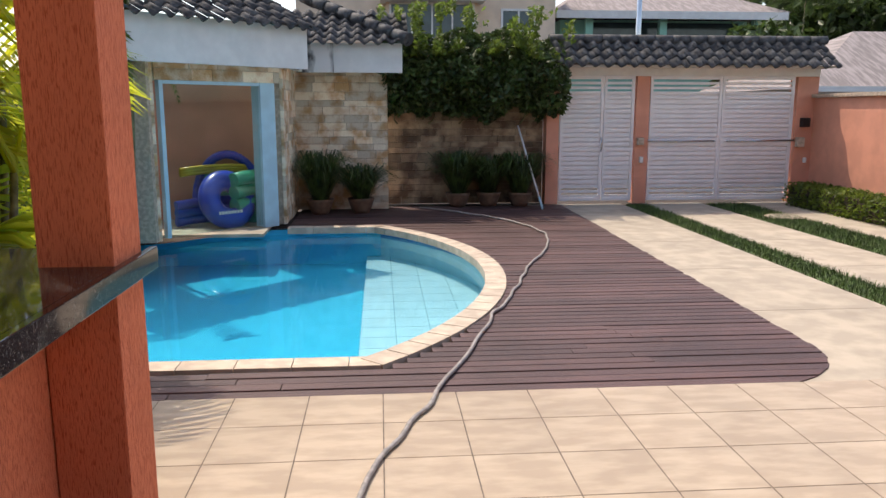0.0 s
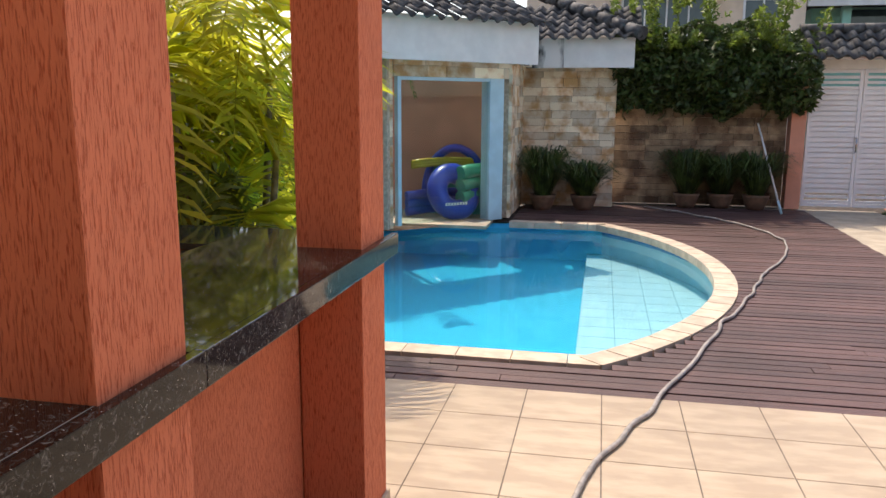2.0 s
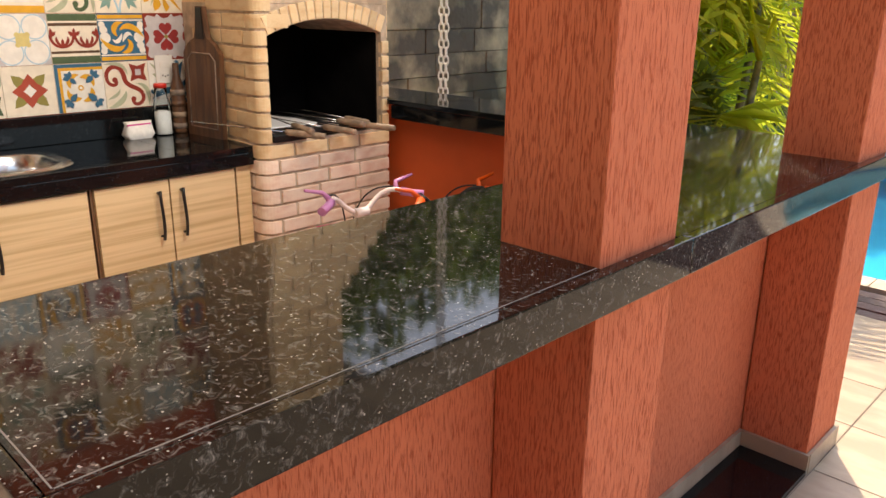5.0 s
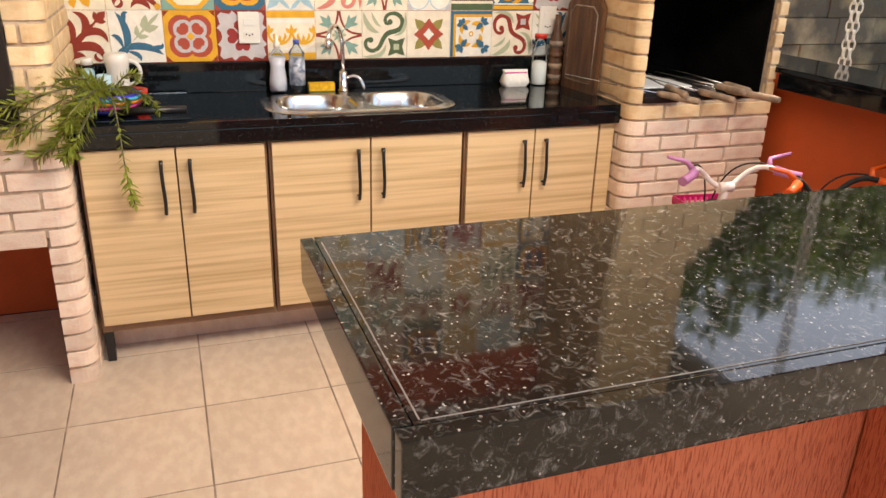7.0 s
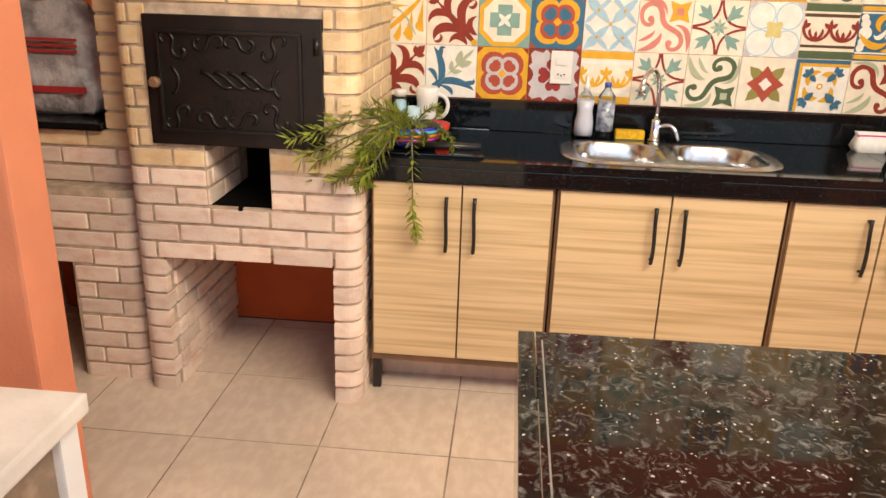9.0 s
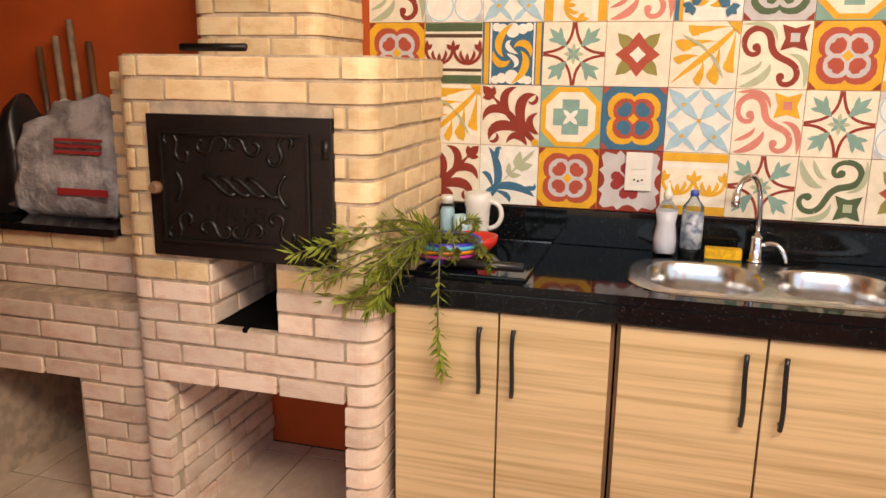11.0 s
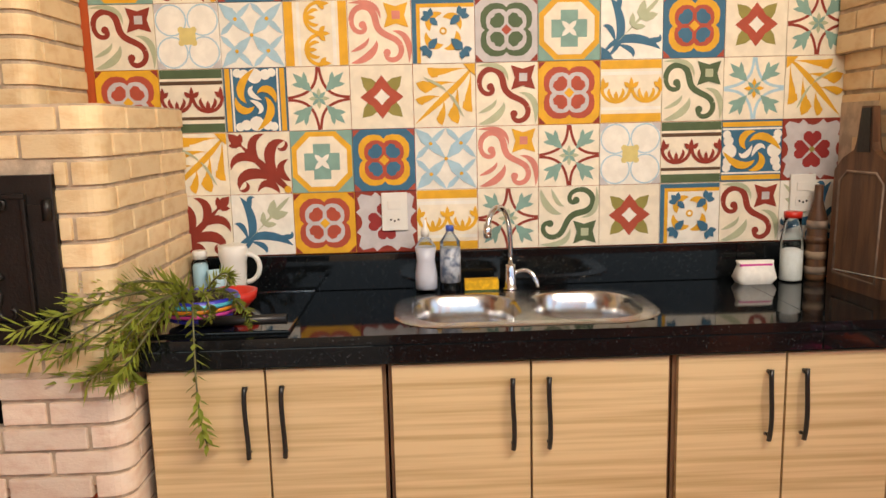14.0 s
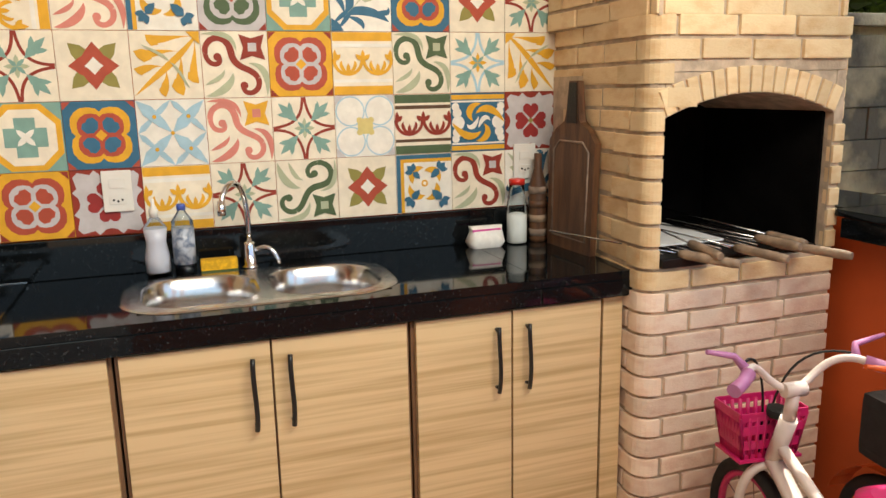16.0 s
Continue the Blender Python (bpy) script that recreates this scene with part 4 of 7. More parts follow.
def p_curl(bg, c, spot):
    t = Tile(bg)
    for s in (0, 1):
        def f(q):
            return [(y, x) if s else (x, y) for x, y in q]
        t.frond(f([(-1, -1), (-0.75, -0.2), (0.35, -0.20), (0.95, -0.72)]), 0.145, c, fat=0.62)
        t.frond(f([(0.45, -0.42), (0.75, -0.40), (0.98, -0.50), (0.92, -0.24)]), 0.09, c)
        t.frond(f([(-0.45, -0.55), (-0.10, -0.62), (0.10, -0.75), (0.05, -0.95)]), 0.09, c)
    t.frond([(-0.70, -0.70), (-0.1, -0.1), (0.3, 0.3), (0.92, 0.92)], 0.07, spot, fat=0.8)
    t.leaf(0.25, 0.25, 0.85, 0.40, 0.24, spot).leaf(0.25, 0.25, 0.40, 0.85, 0.24, spot).leaf(0.0, 0.0, 0.45, 0.02, 0.22, spot).leaf(0.0, 0.0, 0.02, 0.45, 0.22, spot)
    return t.poly([(-1, -1), (-0.6, -1), (-0.75, -0.75), (-1, -0.6)], c)


def p_fan(bg, c, spot):
    t = Tile(bg)
    t.frond([(-1, -1), (-0.4, -0.4), (0.2, 0.2), (0.66, 0.66)], 0.13, c, fat=0.4)
    for s in (0, 1):
        def f(q):
            return [(y, x) if s else (x, y) for x, y in q]
        t.frond(f([(-0.92, -0.92), (-0.2, -0.35), (-0.1, 0.75), (-0.85, 0.72)]), 0.18, c, fat=0.6)
        t.frond(f([(-0.85, 0.72), (-1.0, 0.55), (-0.75, 0.30), (-0.60, 0.50)]), 0.07, c)
        t.frond(f([(-0.25, -0.25), (0.30, 0.10), (0.45, 0.85), (-0.20, 0.95)]), 0.145, c, fat=0.55)
        t.frond(f([(-1.0, -0.60), (-0.7, -0.5), (-0.45, -0.1), (-0.95, 0.12)]), 0.13, c)
        t.leaf(*f([(0.62, 0.62)])[0], *f([(0.58, 0.98)])[0], 0.30, c)
    t.leaf(0.55, 0.55, 0.98, 0.98, 0.30, c)
    return t.disc(-0.88, -0.88, 0.12, spot)


def p_lattice():
    t = Tile("white")
    for s in (1, -1):
        for a, b in (((-1, -0.0), (0, 1)), ((0, -1), (1, 0)), ((-1, -1), (1, 1))):
            t.leaf(a[0], s * a[1], (a[0] + b[0]) / 2, s * (a[1] + b[1]) / 2, 0.13, "sky").leaf((a[0] + b[0]) / 2, s * (a[1] + b[1]) / 2, b[0], s * b[1], 0.13, "sky")
    return t.disc(0.5, 0.5, 0.06, "yellow", 4).disc(0, 0, 0.06, "yellow")


def p_pale():
    t = Tile("white")
    t.disc(0.5, 0.5, 0.50, "sky", 4, 20).disc(0.5, 0.5, 0.455, "white", 4, 20)
    t.poly([(1, 0.70), (1, 1), (0.70, 1)], "grey", 4)
    return t.poly(square(0.26, 0.10), "sand").disc(0.20, 0.20, 0.10, "sand", 4)


def p_wave():
    t = Tile("blue").poly([(-1, 0.80), (1, 0.80), (1, 0.96), (-1, 0.96)], "yellow").poly([(-1, -0.96), (1, -0.96), (1, -0.80), (-1, -0.80)], "yellow")
    t.poly([(-1, 0.70), (1, 0.70), (1, 0.76), (-1, 0.76)], "white").poly([(-1, -0.76), (1, -0.76), (1, -0.70), (-1, -0.70)], "white")
    for s in (1, -1):
        for q, r in (((0.92, 0.0), 0.24), ((0.80, 0.34), 0.17), ((0.80, -0.34), 0.17), ((0.98, 0.55), 0.14), ((0.98, -0.55), 0.14)):
            t.disc(s * min(q[0], 1 - r), q[1], r, "white")
        t.frond([(s * 0.98, 0), (s * 0.6, s * 0.5), (s * 0.2, s * 0.62), (s * -0.1, s * 0.30)], 0.13, "yellow")
        t.frond([(s * 0.10, s * 0.64), (s * -0.3, s * 0.66), (s * -0.5, s * 0.3), (s * -0.2, s * 0.05)], 0.12, "yellow")
        t.frond([(s * 0.45, s * 0.05), (s * 0.3, s * 0.3), (s * 0.1, s * 0.1), (s * 0.0, s * -0.2)], 0.09, "white")
    return t


def p_corner():
    t = Tile("white").poly([(-1, 0.86), (1, 0.86), (1, 1), (-1, 1)], "blue").poly([(-1, -1), (-0.86, -1), (-0.86, 0.86), (-1, 0.86)], "blue")
    t.poly([(-0.86, 0.74), (1, 0.74), (1, 0.86), (-0.86, 0.86)], "yellow").poly([(-0.86, -1), (-0.74, -1), (-0.74, 0.74), (-0.86, 0.74)], "yellow")
    # a wreath of yellow curls round a pale eye, with blue palmettes at its ends
    t.frond([(0.55, 0.02), (0.58, 0.40), (0.25, 0.55), (0.0, 0.42)], 0.13, "yellow", 4)
    t.disc(0, 0, 0.12, "yellow").disc(0, 0, 0.06, "white")
    for x, y, a in ((-0.42, 0.42, 135), (0.55, 0.48, 45), (-0.48, -0.55, 225), (0.62, -0.60, 315)):
        for k in (-50, 0, 50):
            t.leaf(x, y, x + 0.36 * math.cos(radians(a + k)) * 0.85, y + 0.36 * math.sin(radians(a + k)) * 0.85, 0.34, "blue")
        t.leaf(x, y, x * 0.4, y * 0.4, 0.3, "blue")
    return t


TILES = {"Q": quatre("yellow", "red", "grey", "red", "yellow", "maroon"), "U": quatre("blue", "yellow", "red", "blue", "yellow", "red"), "K": quatre("grey", "green", "grey", "green", "red", "maroon"),
         "O": p_octagon(), "H": p_hearts(), "F": p_frieze("cream", "yellow", "white", "yellow"), "N": p_frieze("cream", "green", "dark", "maroon"), "T": p_star("cream", "maroon", "teal", "sage"),
         "J": p_star("cream", "sky", "teal", "yellow"), "R": p_red(), "S": p_swirl("cream", "maroon", "sage", "maroon", "grey"), "G": p_swirl("cream", "green", "sage", "green", "sage"),
         "P": p_swirl("cream", "pink", "pink", "yellow", "pink"), "Y": p_branch("cream", "yellow", "sage"), "B": p_curl("white", "blue", "sage"), "M": p_fan("cream", "maroon", "yellow"),
         "L": p_lattice(), "W": p_pale(), "V": p_wave(), "C": p_corner()}
TILES = {k: v.done("wall_tile") for k, v in TILES.items()}
# rows from the foot up, columns along the wall; a figure after a letter gives its quarter turns
LAYOUT = ["U0 M0 B0 Q0 H0 F0 T0 G3 R0 C0 S0 B1", "W0 Y0 M1 O0 U0 L0 P0 T0 W0 N0 V0 H0", "Q0 N0 V1 T0 R0 Y0 S0 Q0 F0 G0 J0 Y1", "S0 W0 L0 F3 P0 C0 K0 O0 B0 U0 R0 T0",
          "O0 M1 U0 B0 N0 G0 W0 L0 V1 H0 F0 C0", "V1 T0 R0 Q0 S0 H0 F0 M2 W0 Y0 G0 U0", "B0 P0 Y0 L0 K0 V0 O0 T0 N0 R0 S0 M0", "F0 C0 T0 W0 G0 Q0 B0 P0 U0 Y0 L0 V0"]
wall_tiles = thing("wall_tiling", "colourful patchwork of patterned cement wall tiles", "wall tiles", kind="structure")
for r, row in enumerate(LAYOUT):
    for c, code in enumerate(row.split()):
        y = (c - 2) * TILE + TILE / 2
        put(TILES[code[0]], wall_tiles, pose(-0.008, y, Z_T + r * TILE + TILE / 2, int(code[1]) * 90, 0, 0), "wall_tile")

# ---- floors laid in tiles ----
FT = {}


def floor_tile(w, h, material):
    key = (round(w, 3), round(h, 3), material.name)
    if key not in FT:
        FT[key] = mesh_of("floor_tile", box(0.003, key[0] - 0.003, 0.003, key[1] - 0.003, -0.012, 0.0, 0.0015), material)
    return FT[key]


patio = tagged(part("patio", box(2.722, 12.0, -6.0, 4.268, -0.05, -0.002), M["grout"]), "cream stone-tiled patio floor with grey joints", "floor", kind="structure")
bm = bmesh.new()
i = 0
for a in range(-1, 24):
    for b in range(1, 27):
        x, y = GX0 + a * GS, GY0 - b * GS
        if x > 11.5 or x + GS < 2.73:
            continue
        w = GS
        if 2.6 < x < 7.6 and y > 0.2:
            put(floor_tile(w, GS, M["floor"]), patio, Matrix.Translation((x, y, 0)), "floor_tile")
        else:
            add_box(bm, x + 0.002, x + w - 0.002, y + 0.002, y + GS - 0.002, -0.012, 0.0)
o = part("far_floor_tiles", bm, M["floor"], patio)
tagged(o, kind="stuff")
strip = tagged(part("patio_strip", box(2.0, 2.722, 2.93, 4.268, -0.05, -0.002), M["grout"]), "cream stone-tiled strip beside the porch column", "floor", kind="structure")
for b in range(1, 5):
    for x, w in ((2.005, 0.322), (2.327, 0.395)):
        if GY0 - b * GS > 2.6:
            put(floor_tile(w, GS, M["floor"]), strip, Matrix.Translation((x, GY0 - b * GS, 0)), "floor_tile")
kitchen_floor = tagged(part("kitchen_floor", box(0.0, 2.722, -4.0, 2.93, -0.05, -0.002), M["grout_in"]), "beige tiled kitchen floor with thin joints", "floor", kind="structure")
S2 = 0.433
for a in range(-3, 6):
    for b in range(-10, 8):
        x, y = 0.94 + a * S2, 0.211 + b * S2
        x0, x1, y0, y1 = max(x, 0.0), min(x + S2, 2.722), y, min(y + S2, 2.93)
        if x1 - x0 > 0.03 and y1 - y0 > 0.03:
            put(floor_tile(x1 - x0, y1 - y0, M["floor_in"]), kitchen_floor, Matrix.Translation((x0, y0, 0)), "floor_tile")

me = mesh_of("pool_tile", box(0.003, 0.307, 0.003, 0.307, 0.0, 0.006, 0.0015), M["poolpale"])
for a in range(5):
    for b in range(18):
        put(me, pool_shelf, Matrix.Translation((3.32 + a * 0.31, 4.80 + b * 0.31, -0.406)), "pool_tile")

# ---- timber deck round the pool ----
deck = tagged(part("deck_base", box(4.7, 6.5, 4.35, 12.6, -0.05, -0.032), M["earth"]), "weathered red-brown timber deck around the pool", "deck", kind="structure")


def deck_right(y):
    if y < 4.9:
        return 5.62 + 0.71 * math.sqrt(max(0, 1 - ((4.95 - y) / 0.72) ** 2))
    return 6.33 + 0.016 * (y - 4.9)


def deck_left(y):
    if y < 4.72:
        return 0.2
    if y > 10.45:
        return 0.9 if y > 10.5 else 3.3
    return POOL_C[0] + math.sqrt(POOL_R ** 2 - (y - POOL_C[1]) ** 2) + 0.0


PW = 0.102
rng = random.Random(4)
for k in range(81):
    y = 4.272 + k * PW
    x0, x1 = max(deck_left(y), deck_left(y + PW)), min(deck_right(y), deck_right(y + PW))
    if y > 10.55:
        x0 = 2.3 if y < 12.2 else 3.65
    xe = x1
    x1 += rng.uniform(-0.006, 0.008)
    cuts = [x0] + ([x0 + (x1 - x0) * rng.uniform(0.35, 0.65)] if x1 - x0 > 2.2 else []) + [x1]
    for a, b in zip(cuts, cuts[1:]):
        dz = rng.uniform(-0.003, 0.003)
        on_rim = a == x0 and 4.72 < y and y + PW < 10.45
        if b == x1:
            ya, yb = y + 0.006, y + PW - 0.006
            bm = prism([((deck_left(ya) if on_rim else a) + 0.002, ya), (deck_right(ya) + x1 - xe, ya), (deck_right(yb) + x1 - xe, yb), ((deck_left(yb) if on_rim else a) + 0.002, yb)], -0.03, -0.002 + dz, 0.004)
        else:
            bm = box(a + 0.002, b - 0.002, y + 0.006, y + PW - 0.006, -0.03, -0.002 + dz, 0.004)
        part("plank", bm, M["deck"], deck)

# coping stones along the pool rim
rim = thing("pool_coping", "cream stone coping along the curved pool rim", "coping", kind="structure")
outer, inner = POOL_R + 0.0, POOL_R - 0.19
a0, a1 = -44.2, 43.6
n = 26
for k in range(n):
    s, e = a0 + (a1 - a0) * k / n + 0.06, a0 + (a1 - a0) * (k + 1) / n - 0.06
    part("coping_stone", prism(arc(*POOL_C, outer, s, e, 3) + arc(*POOL_C, inner, e, s, 3), -0.07, 0.012, 0.006), M["coping"], rim)
x = 0.25
while x < 3.45:
    part("coping_stone", box(x, min(x + 0.335, 3.50), 4.73, 4.91, -0.07, 0.007, 0.004), M["coping"], rim)
    x += 0.34
x = 2.3
while x < 3.5:
    part("coping_stone", box(x, min(x + 0.335, 3.55), 10.29, 10.46, -0.07, 0.012, 0.006), M["coping"], rim)
    x += 0.34

# ---- driveway, gates and boundary ----
drive = tagged(part("driveway", box(5.5, 12.2, 4.27, 12.9, -0.06, -0.034), M["concrete"]), "cream concrete driveway with two grass strips", "driveway", kind="structure")
for a, b in ((5.2, 7.50), (7.86, 8.86), (9.52, 10.6)):
    y = 4.272
    while y < 12.7:
        part("slab", box(a, b - 0.004, y, min(y + 1.58, 12.74) - 0.006, -0.033, -0.012 if a < 7 else -0.008, 0.003), M["concrete"], drive)
        y += 1.58


def grass_strip(name, x0, x1, y0, y1, n, seed):
    rng = random.Random(seed)
    bm = bmesh.new()
    add_box(bm, x0, x1, y0, y1, -0.033, -0.012)
    for _ in range(n):
        x, y = rng.uniform(x0 - 0.015, x1 + 0.015), rng.uniform(y0, y1)
        a, h, w = rng.uniform(0, 6.28), rng.uniform(0.02, 0.05), rng.uniform(0.003, 0.006)
        dx, dy = math.cos(a), math.sin(a)
        v = [bm.verts.new(p) for p in ((x - dy * w, y + dx * w, -0.014), (x + dy * w, y - dx * w, -0.014), (x + dx * h * 0.6, y + dy * h * 0.6, h))]
        bm.faces.new(v)
    return tagged(part(name, bm, M["grass"]), "short green lawn strip between driveway slabs", "grass", kind="stuff")


grass_strip("grass", 7.51, 7.85, 4.3, 12.5, 9000, 1)
grass_strip("grass", 8.87, 9.51, 4.3, 12.5, 15000, 2)
t = thing("manhole_cover", "round concrete manhole cover in the grass", "manhole cover", 9.35, 10.9, 0)
part("lid", lathe([(0.25, -0.03), (0.25, 0.0), (0.24, 0.012), (0.2, 0.014)], 28), M["concrete"], t)
part("ring", lathe([(0.29, -0.03), (0.29, 0.002), (0.255, 0.004)], 28), M["mortar"], t)

GY = 12.66


def gate_leaf(parent, x0, x1, slot_rows, name="gate_leaf"):
    """A white slatted leaf with a frame and open slots near its head and foot."""
    z0, z1 = 0.05, 2.06
    leaf = part(name, box(x0 + 0.035, x1 - 0.035, GY + 0.035, GY + 0.04, z0 + 0.2, z1 - 0.25), M["gatewhite"], parent)
    for b in ((x0, x0 + 0.045, z0, z1), (x1 - 0.045, x1, z0, z1), (x0 + 0.046, x1 - 0.046, z1 - 0.05, z1), (x0 + 0.046, x1 - 0.046, z0, z0 + 0.05)):
        part("frame_bar", box(b[0], b[1], GY, GY + 0.04, b[2], b[3], 0.003), M["gatewhite"], leaf)
    z = z0 + 0.055
    k = 0
    while z < z1 - 0.1:
        top_gap = z > z1 - 0.38 or z < z0 + 0.28
        h = 0.042 if top_gap else 0.060
        part("slat", box(x0 + 0.046, x1 - 0.046, GY + 0.008, GY + 0.03, z, z + h, 0.004), M["gatewhite"], leaf)
        z += 0.076
    return leaf


g = thing("pedestrian_gate", "white slatted metal pedestrian gate, closed", "gate")
gate_leaf(g, 6.42, 7.13, 4)
gate_leaf(g, 7.14, 7.64, 4)
part("pull_handle", tube([(7.10, GY - 0.005, 0.86), (7.10, GY - 0.05, 0.88), (7.10, GY - 0.05, 1.06), (7.10, GY - 0.005, 1.08)], 0.012), M["steel"], g, "steel pull handle")
g = thing("driveway_gate", "white slatted metal double driveway gate, closed", "gate")
gate_leaf(g, 7.90, 9.10, 4)
gate_leaf(g, 9.11, 10.33, 4)
part("opener_arm", tube([(7.86, GY - 0.04, 1.03), (9.0, GY - 0.035, 1.02)], 0.014), M["steel"], g, "grey opener arm")
part("opener_arm", tube([(10.36, GY - 0.04, 1.03), (9.2, GY - 0.035, 1.02)], 0.014), M["steel"], g, "grey opener arm")
for i, (a, b) in enumerate(((6.19, 6.40), (7.66, 7.88), (10.36, 10.72))):
    structure("gate_pillar_%d" % (i + 1), box(a, b, GY - 0.03, GY + 0.22, 0, 2.06, 0.01), M["salmon"], "salmon painted gate pillar", "pillar")
structure("gate_beam", box(6.19, 10.72, GY - 0.05, GY + 0.24, 2.06, 2.20, 0.01), M["white"], "white beam over the gates", "beam")
structure("wall_right", box(10.66, 10.86, -6.0, 12.63, 0, 1.72), M["salmon"], "salmon painted boundary wall", "wall")
structure("wall_right_coping", box(10.60, 10.92, -6.0, 12.62, 1.722, 1.78, 0.01), M["mortar"], "grey coping on the salmon boundary wall", "coping")
for nm, x, z, w, h, mt, lab in (("gate_motor", 7.74, 1.02, 0.10, 0.12, "mortar", "grey gate motor box on pillar"), ("gate_motor", 10.44, 1.0, 0.12, 0.16, "mortar", "grey gate motor box on pillar"), ("intercom", 10.50, 1.32, 0.13, 0.15, "blackmetal", "black intercom box on salmon pillar"),
                               ("outlet_box", 7.77, 0.72, 0.06, 0.10, "white", "white outlet box on pillar"), ("outlet_box", 10.56, 0.70, 0.05, 0.09, "white", "white outlet box on pillar")):
    t = thing(nm, lab, nm.replace("_", " "))
    part("housing", box(x - w / 2, x + w / 2, GY - 0.03 - w * 0.8, GY - 0.028, z - h / 2, z + h / 2, 0.012), M[mt], t)
    part("cover", box(x - w * 0.35, x + w * 0.35, GY - 0.034 - w * 0.8, GY - 0.031 - w * 0.8, z - h * 0.3, z + h * 0.3, 0.002), M[mt], t)


# ---- clay roof tiles ----
def tile_roof(parent, origin, along, up, length, run, cols, rows, seed=0):
    """Barrel tiles in courses on a sloping plane; along and up are unit vectors."""
    A, U = Vector(along), Vector(up)
    N = A.cross(U).normalized()
    if N.z < 0:
        N = -N
    O = Vector(origin)
    rng = random.Random(seed)
    bm = bmesh.new()
    w, h = length / cols, run / rows
    for r in range(rows):
        for c in range(cols):
            jit = rng.uniform(-0.008, 0.008)
            p0 = O + A * (c * w) + U * (r * h - 0.03) + N * (0.035 + jit)
            p1 = O + A * (c * w) + U * ((r + 1) * h + 0.02) + N * (0.012 + jit)
            ring0, ring1 = [], []
            for k in range(9):
                u = k / 8
                # a crest and a trough per tile
                s = math.sin(u * 2 * math.pi) * 0.035 * min(1.0, w / 0.2)
                ring0.append(bm.verts.new(p0 + A * (u * w) + N * s))
                ring1.append(bm.verts.new(p1 + A * (u * w) + N * s))
            low = [bm.verts.new(v.co - N * 0.02) for v in ring0]
            for k in range(8):
                f = bm.faces.new((ring0[k], ring0[k + 1], ring1[k + 1], ring1[k]))
                f.smooth = True
                bm.faces.new((low[k], low[k + 1], ring0[k + 1], ring0[k]))
    return part("roof_tiles", bm, M["rooftile"], parent)


roof = thing("gate_roof", "dark grey barrel-tiled roof over the gates", "roof", kind="structure")
s = math.sqrt(0.62 ** 2 + 0.42 ** 2)
tile_roof(roof, (6.28, GY - 0.42, 2.2), (1, 0, 0), (0, 0.62 / s, 0.42 / s), 4.55, s, 22, 3, 1)
tile_roof(roof, (10.83, GY + 0.80, 2.2), (-1, 0, 0), (0, -0.62 / s, 0.42 / s), 4.55, s, 22, 3, 2)
for k in range(16):
    x = 6.25 + k * 0.29
    part("ridge_tile", tube([(x, GY + 0.19, 2.64), (x + 0.31, GY + 0.19, 2.655)], [0.085, 0.07], 10), M["rooftile"], roof)
part("roof_deck", box(6.25, 10.86, GY - 0.38, GY + 0.76, 2.19, 2.215), M["white"], roof)


# ---- stone-clad surfaces ----
def stone_face(parent, p0, p1, z0, z1, material, seed, course=(0.09, 0.15), holes=(), proud=0.03, maxn=260):
    """Irregular split-stone courses on an upright face from p0 to p1 (outside to the right of travel)."""
    rng = random.Random(seed)
    a, b = Vector((*p0, 0)), Vector((*p1, 0))
    width = (b - a).length
    ang = math.degrees(math.atan2(b.y - a.y, b.x - a.x))
    rest = bmesh.new()
    z, n = z0, 0
    while z < z1 - 0.02:
        h = min(rng.uniform(*course), z1 - z)
        u = 0.0
        while u < width - 0.01:
            ln = min(rng.uniform(0.18, 0.55), width - u)
            mid, zm = u + ln / 2, z + h / 2
            if not any(h0 < mid < h1 and g0 < zm < g1 for h0, h1, g0, g1 in holes):
                d = proud * rng.uniform(0.4, 1.0)
                m = pose(a.x, a.y, z, 0, 0, ang) @ Matrix.Translation((u, 0, 0))
                bm = box(0.002, ln - 0.002, -d, 0.02, 0.002, h - 0.002, 0.006)
                if n < maxn:
                    ob = part("stone", bm, material, parent)
                    ob.matrix_basis = m
                    n += 1
                else:
                    bm.transform(m)
                    me = bpy.data.meshes.new("tmp")
                    bm.to_mesh(me)
                    bm.free()
                    rest.from_mesh(me)
                    bpy.data.meshes.remove(me)
            u += ln
        z += h
    if rest.faces:
        tagged(part("more_stones", rest, material, parent), kind="stuff")
    else:
        rest.free()


# pool house: a stone bay with a glazed corner front
house = thing("pool_house", "stone-clad pool house with white fascia and dark tiled roof", "pool house")
part("wall", box(2.27, 3.63, 12.28, 12.6, 0, 2.1), M["mortar"], house, "stone-clad front wall")
stone_face(house, (2.24, 12.27), (3.64, 12.27), 0, 2.1, M["stone"], 3)
part("side_wall", box(2.05, 2.22, 10.72, 12.30, 0, 2.1), M["mortar"], house, "stone-clad side wall")
stone_face(house, (2.23, 10.70), (2.23, 12.24), 0, 2.1, M["stone"], 4)
F0, F1 = Vector((0.98, 9.52, 0)), Vector((2.12, 10.60, 0))
D = (F1 - F0).normalized()
part("pier", box(0.45, 0.92, 9.30, 9.50, 0, 2.1), M["mortar"], house, "stone-clad pier")
stone_face(house, (0.42, 9.29), (0.95, 9.45), 0, 2.1, M["stone"], 5)
ang = math.degrees(math.atan2(D.y, D.x))


def front(u0, u1, v0, v1, z0, z1, bevel=0.003):
    bm = box(u0, u1, v0, v1, z0, z1, bevel)
    bm.transform(pose(F0.x, F0.y, 0, 0, 0, ang))
    return bm


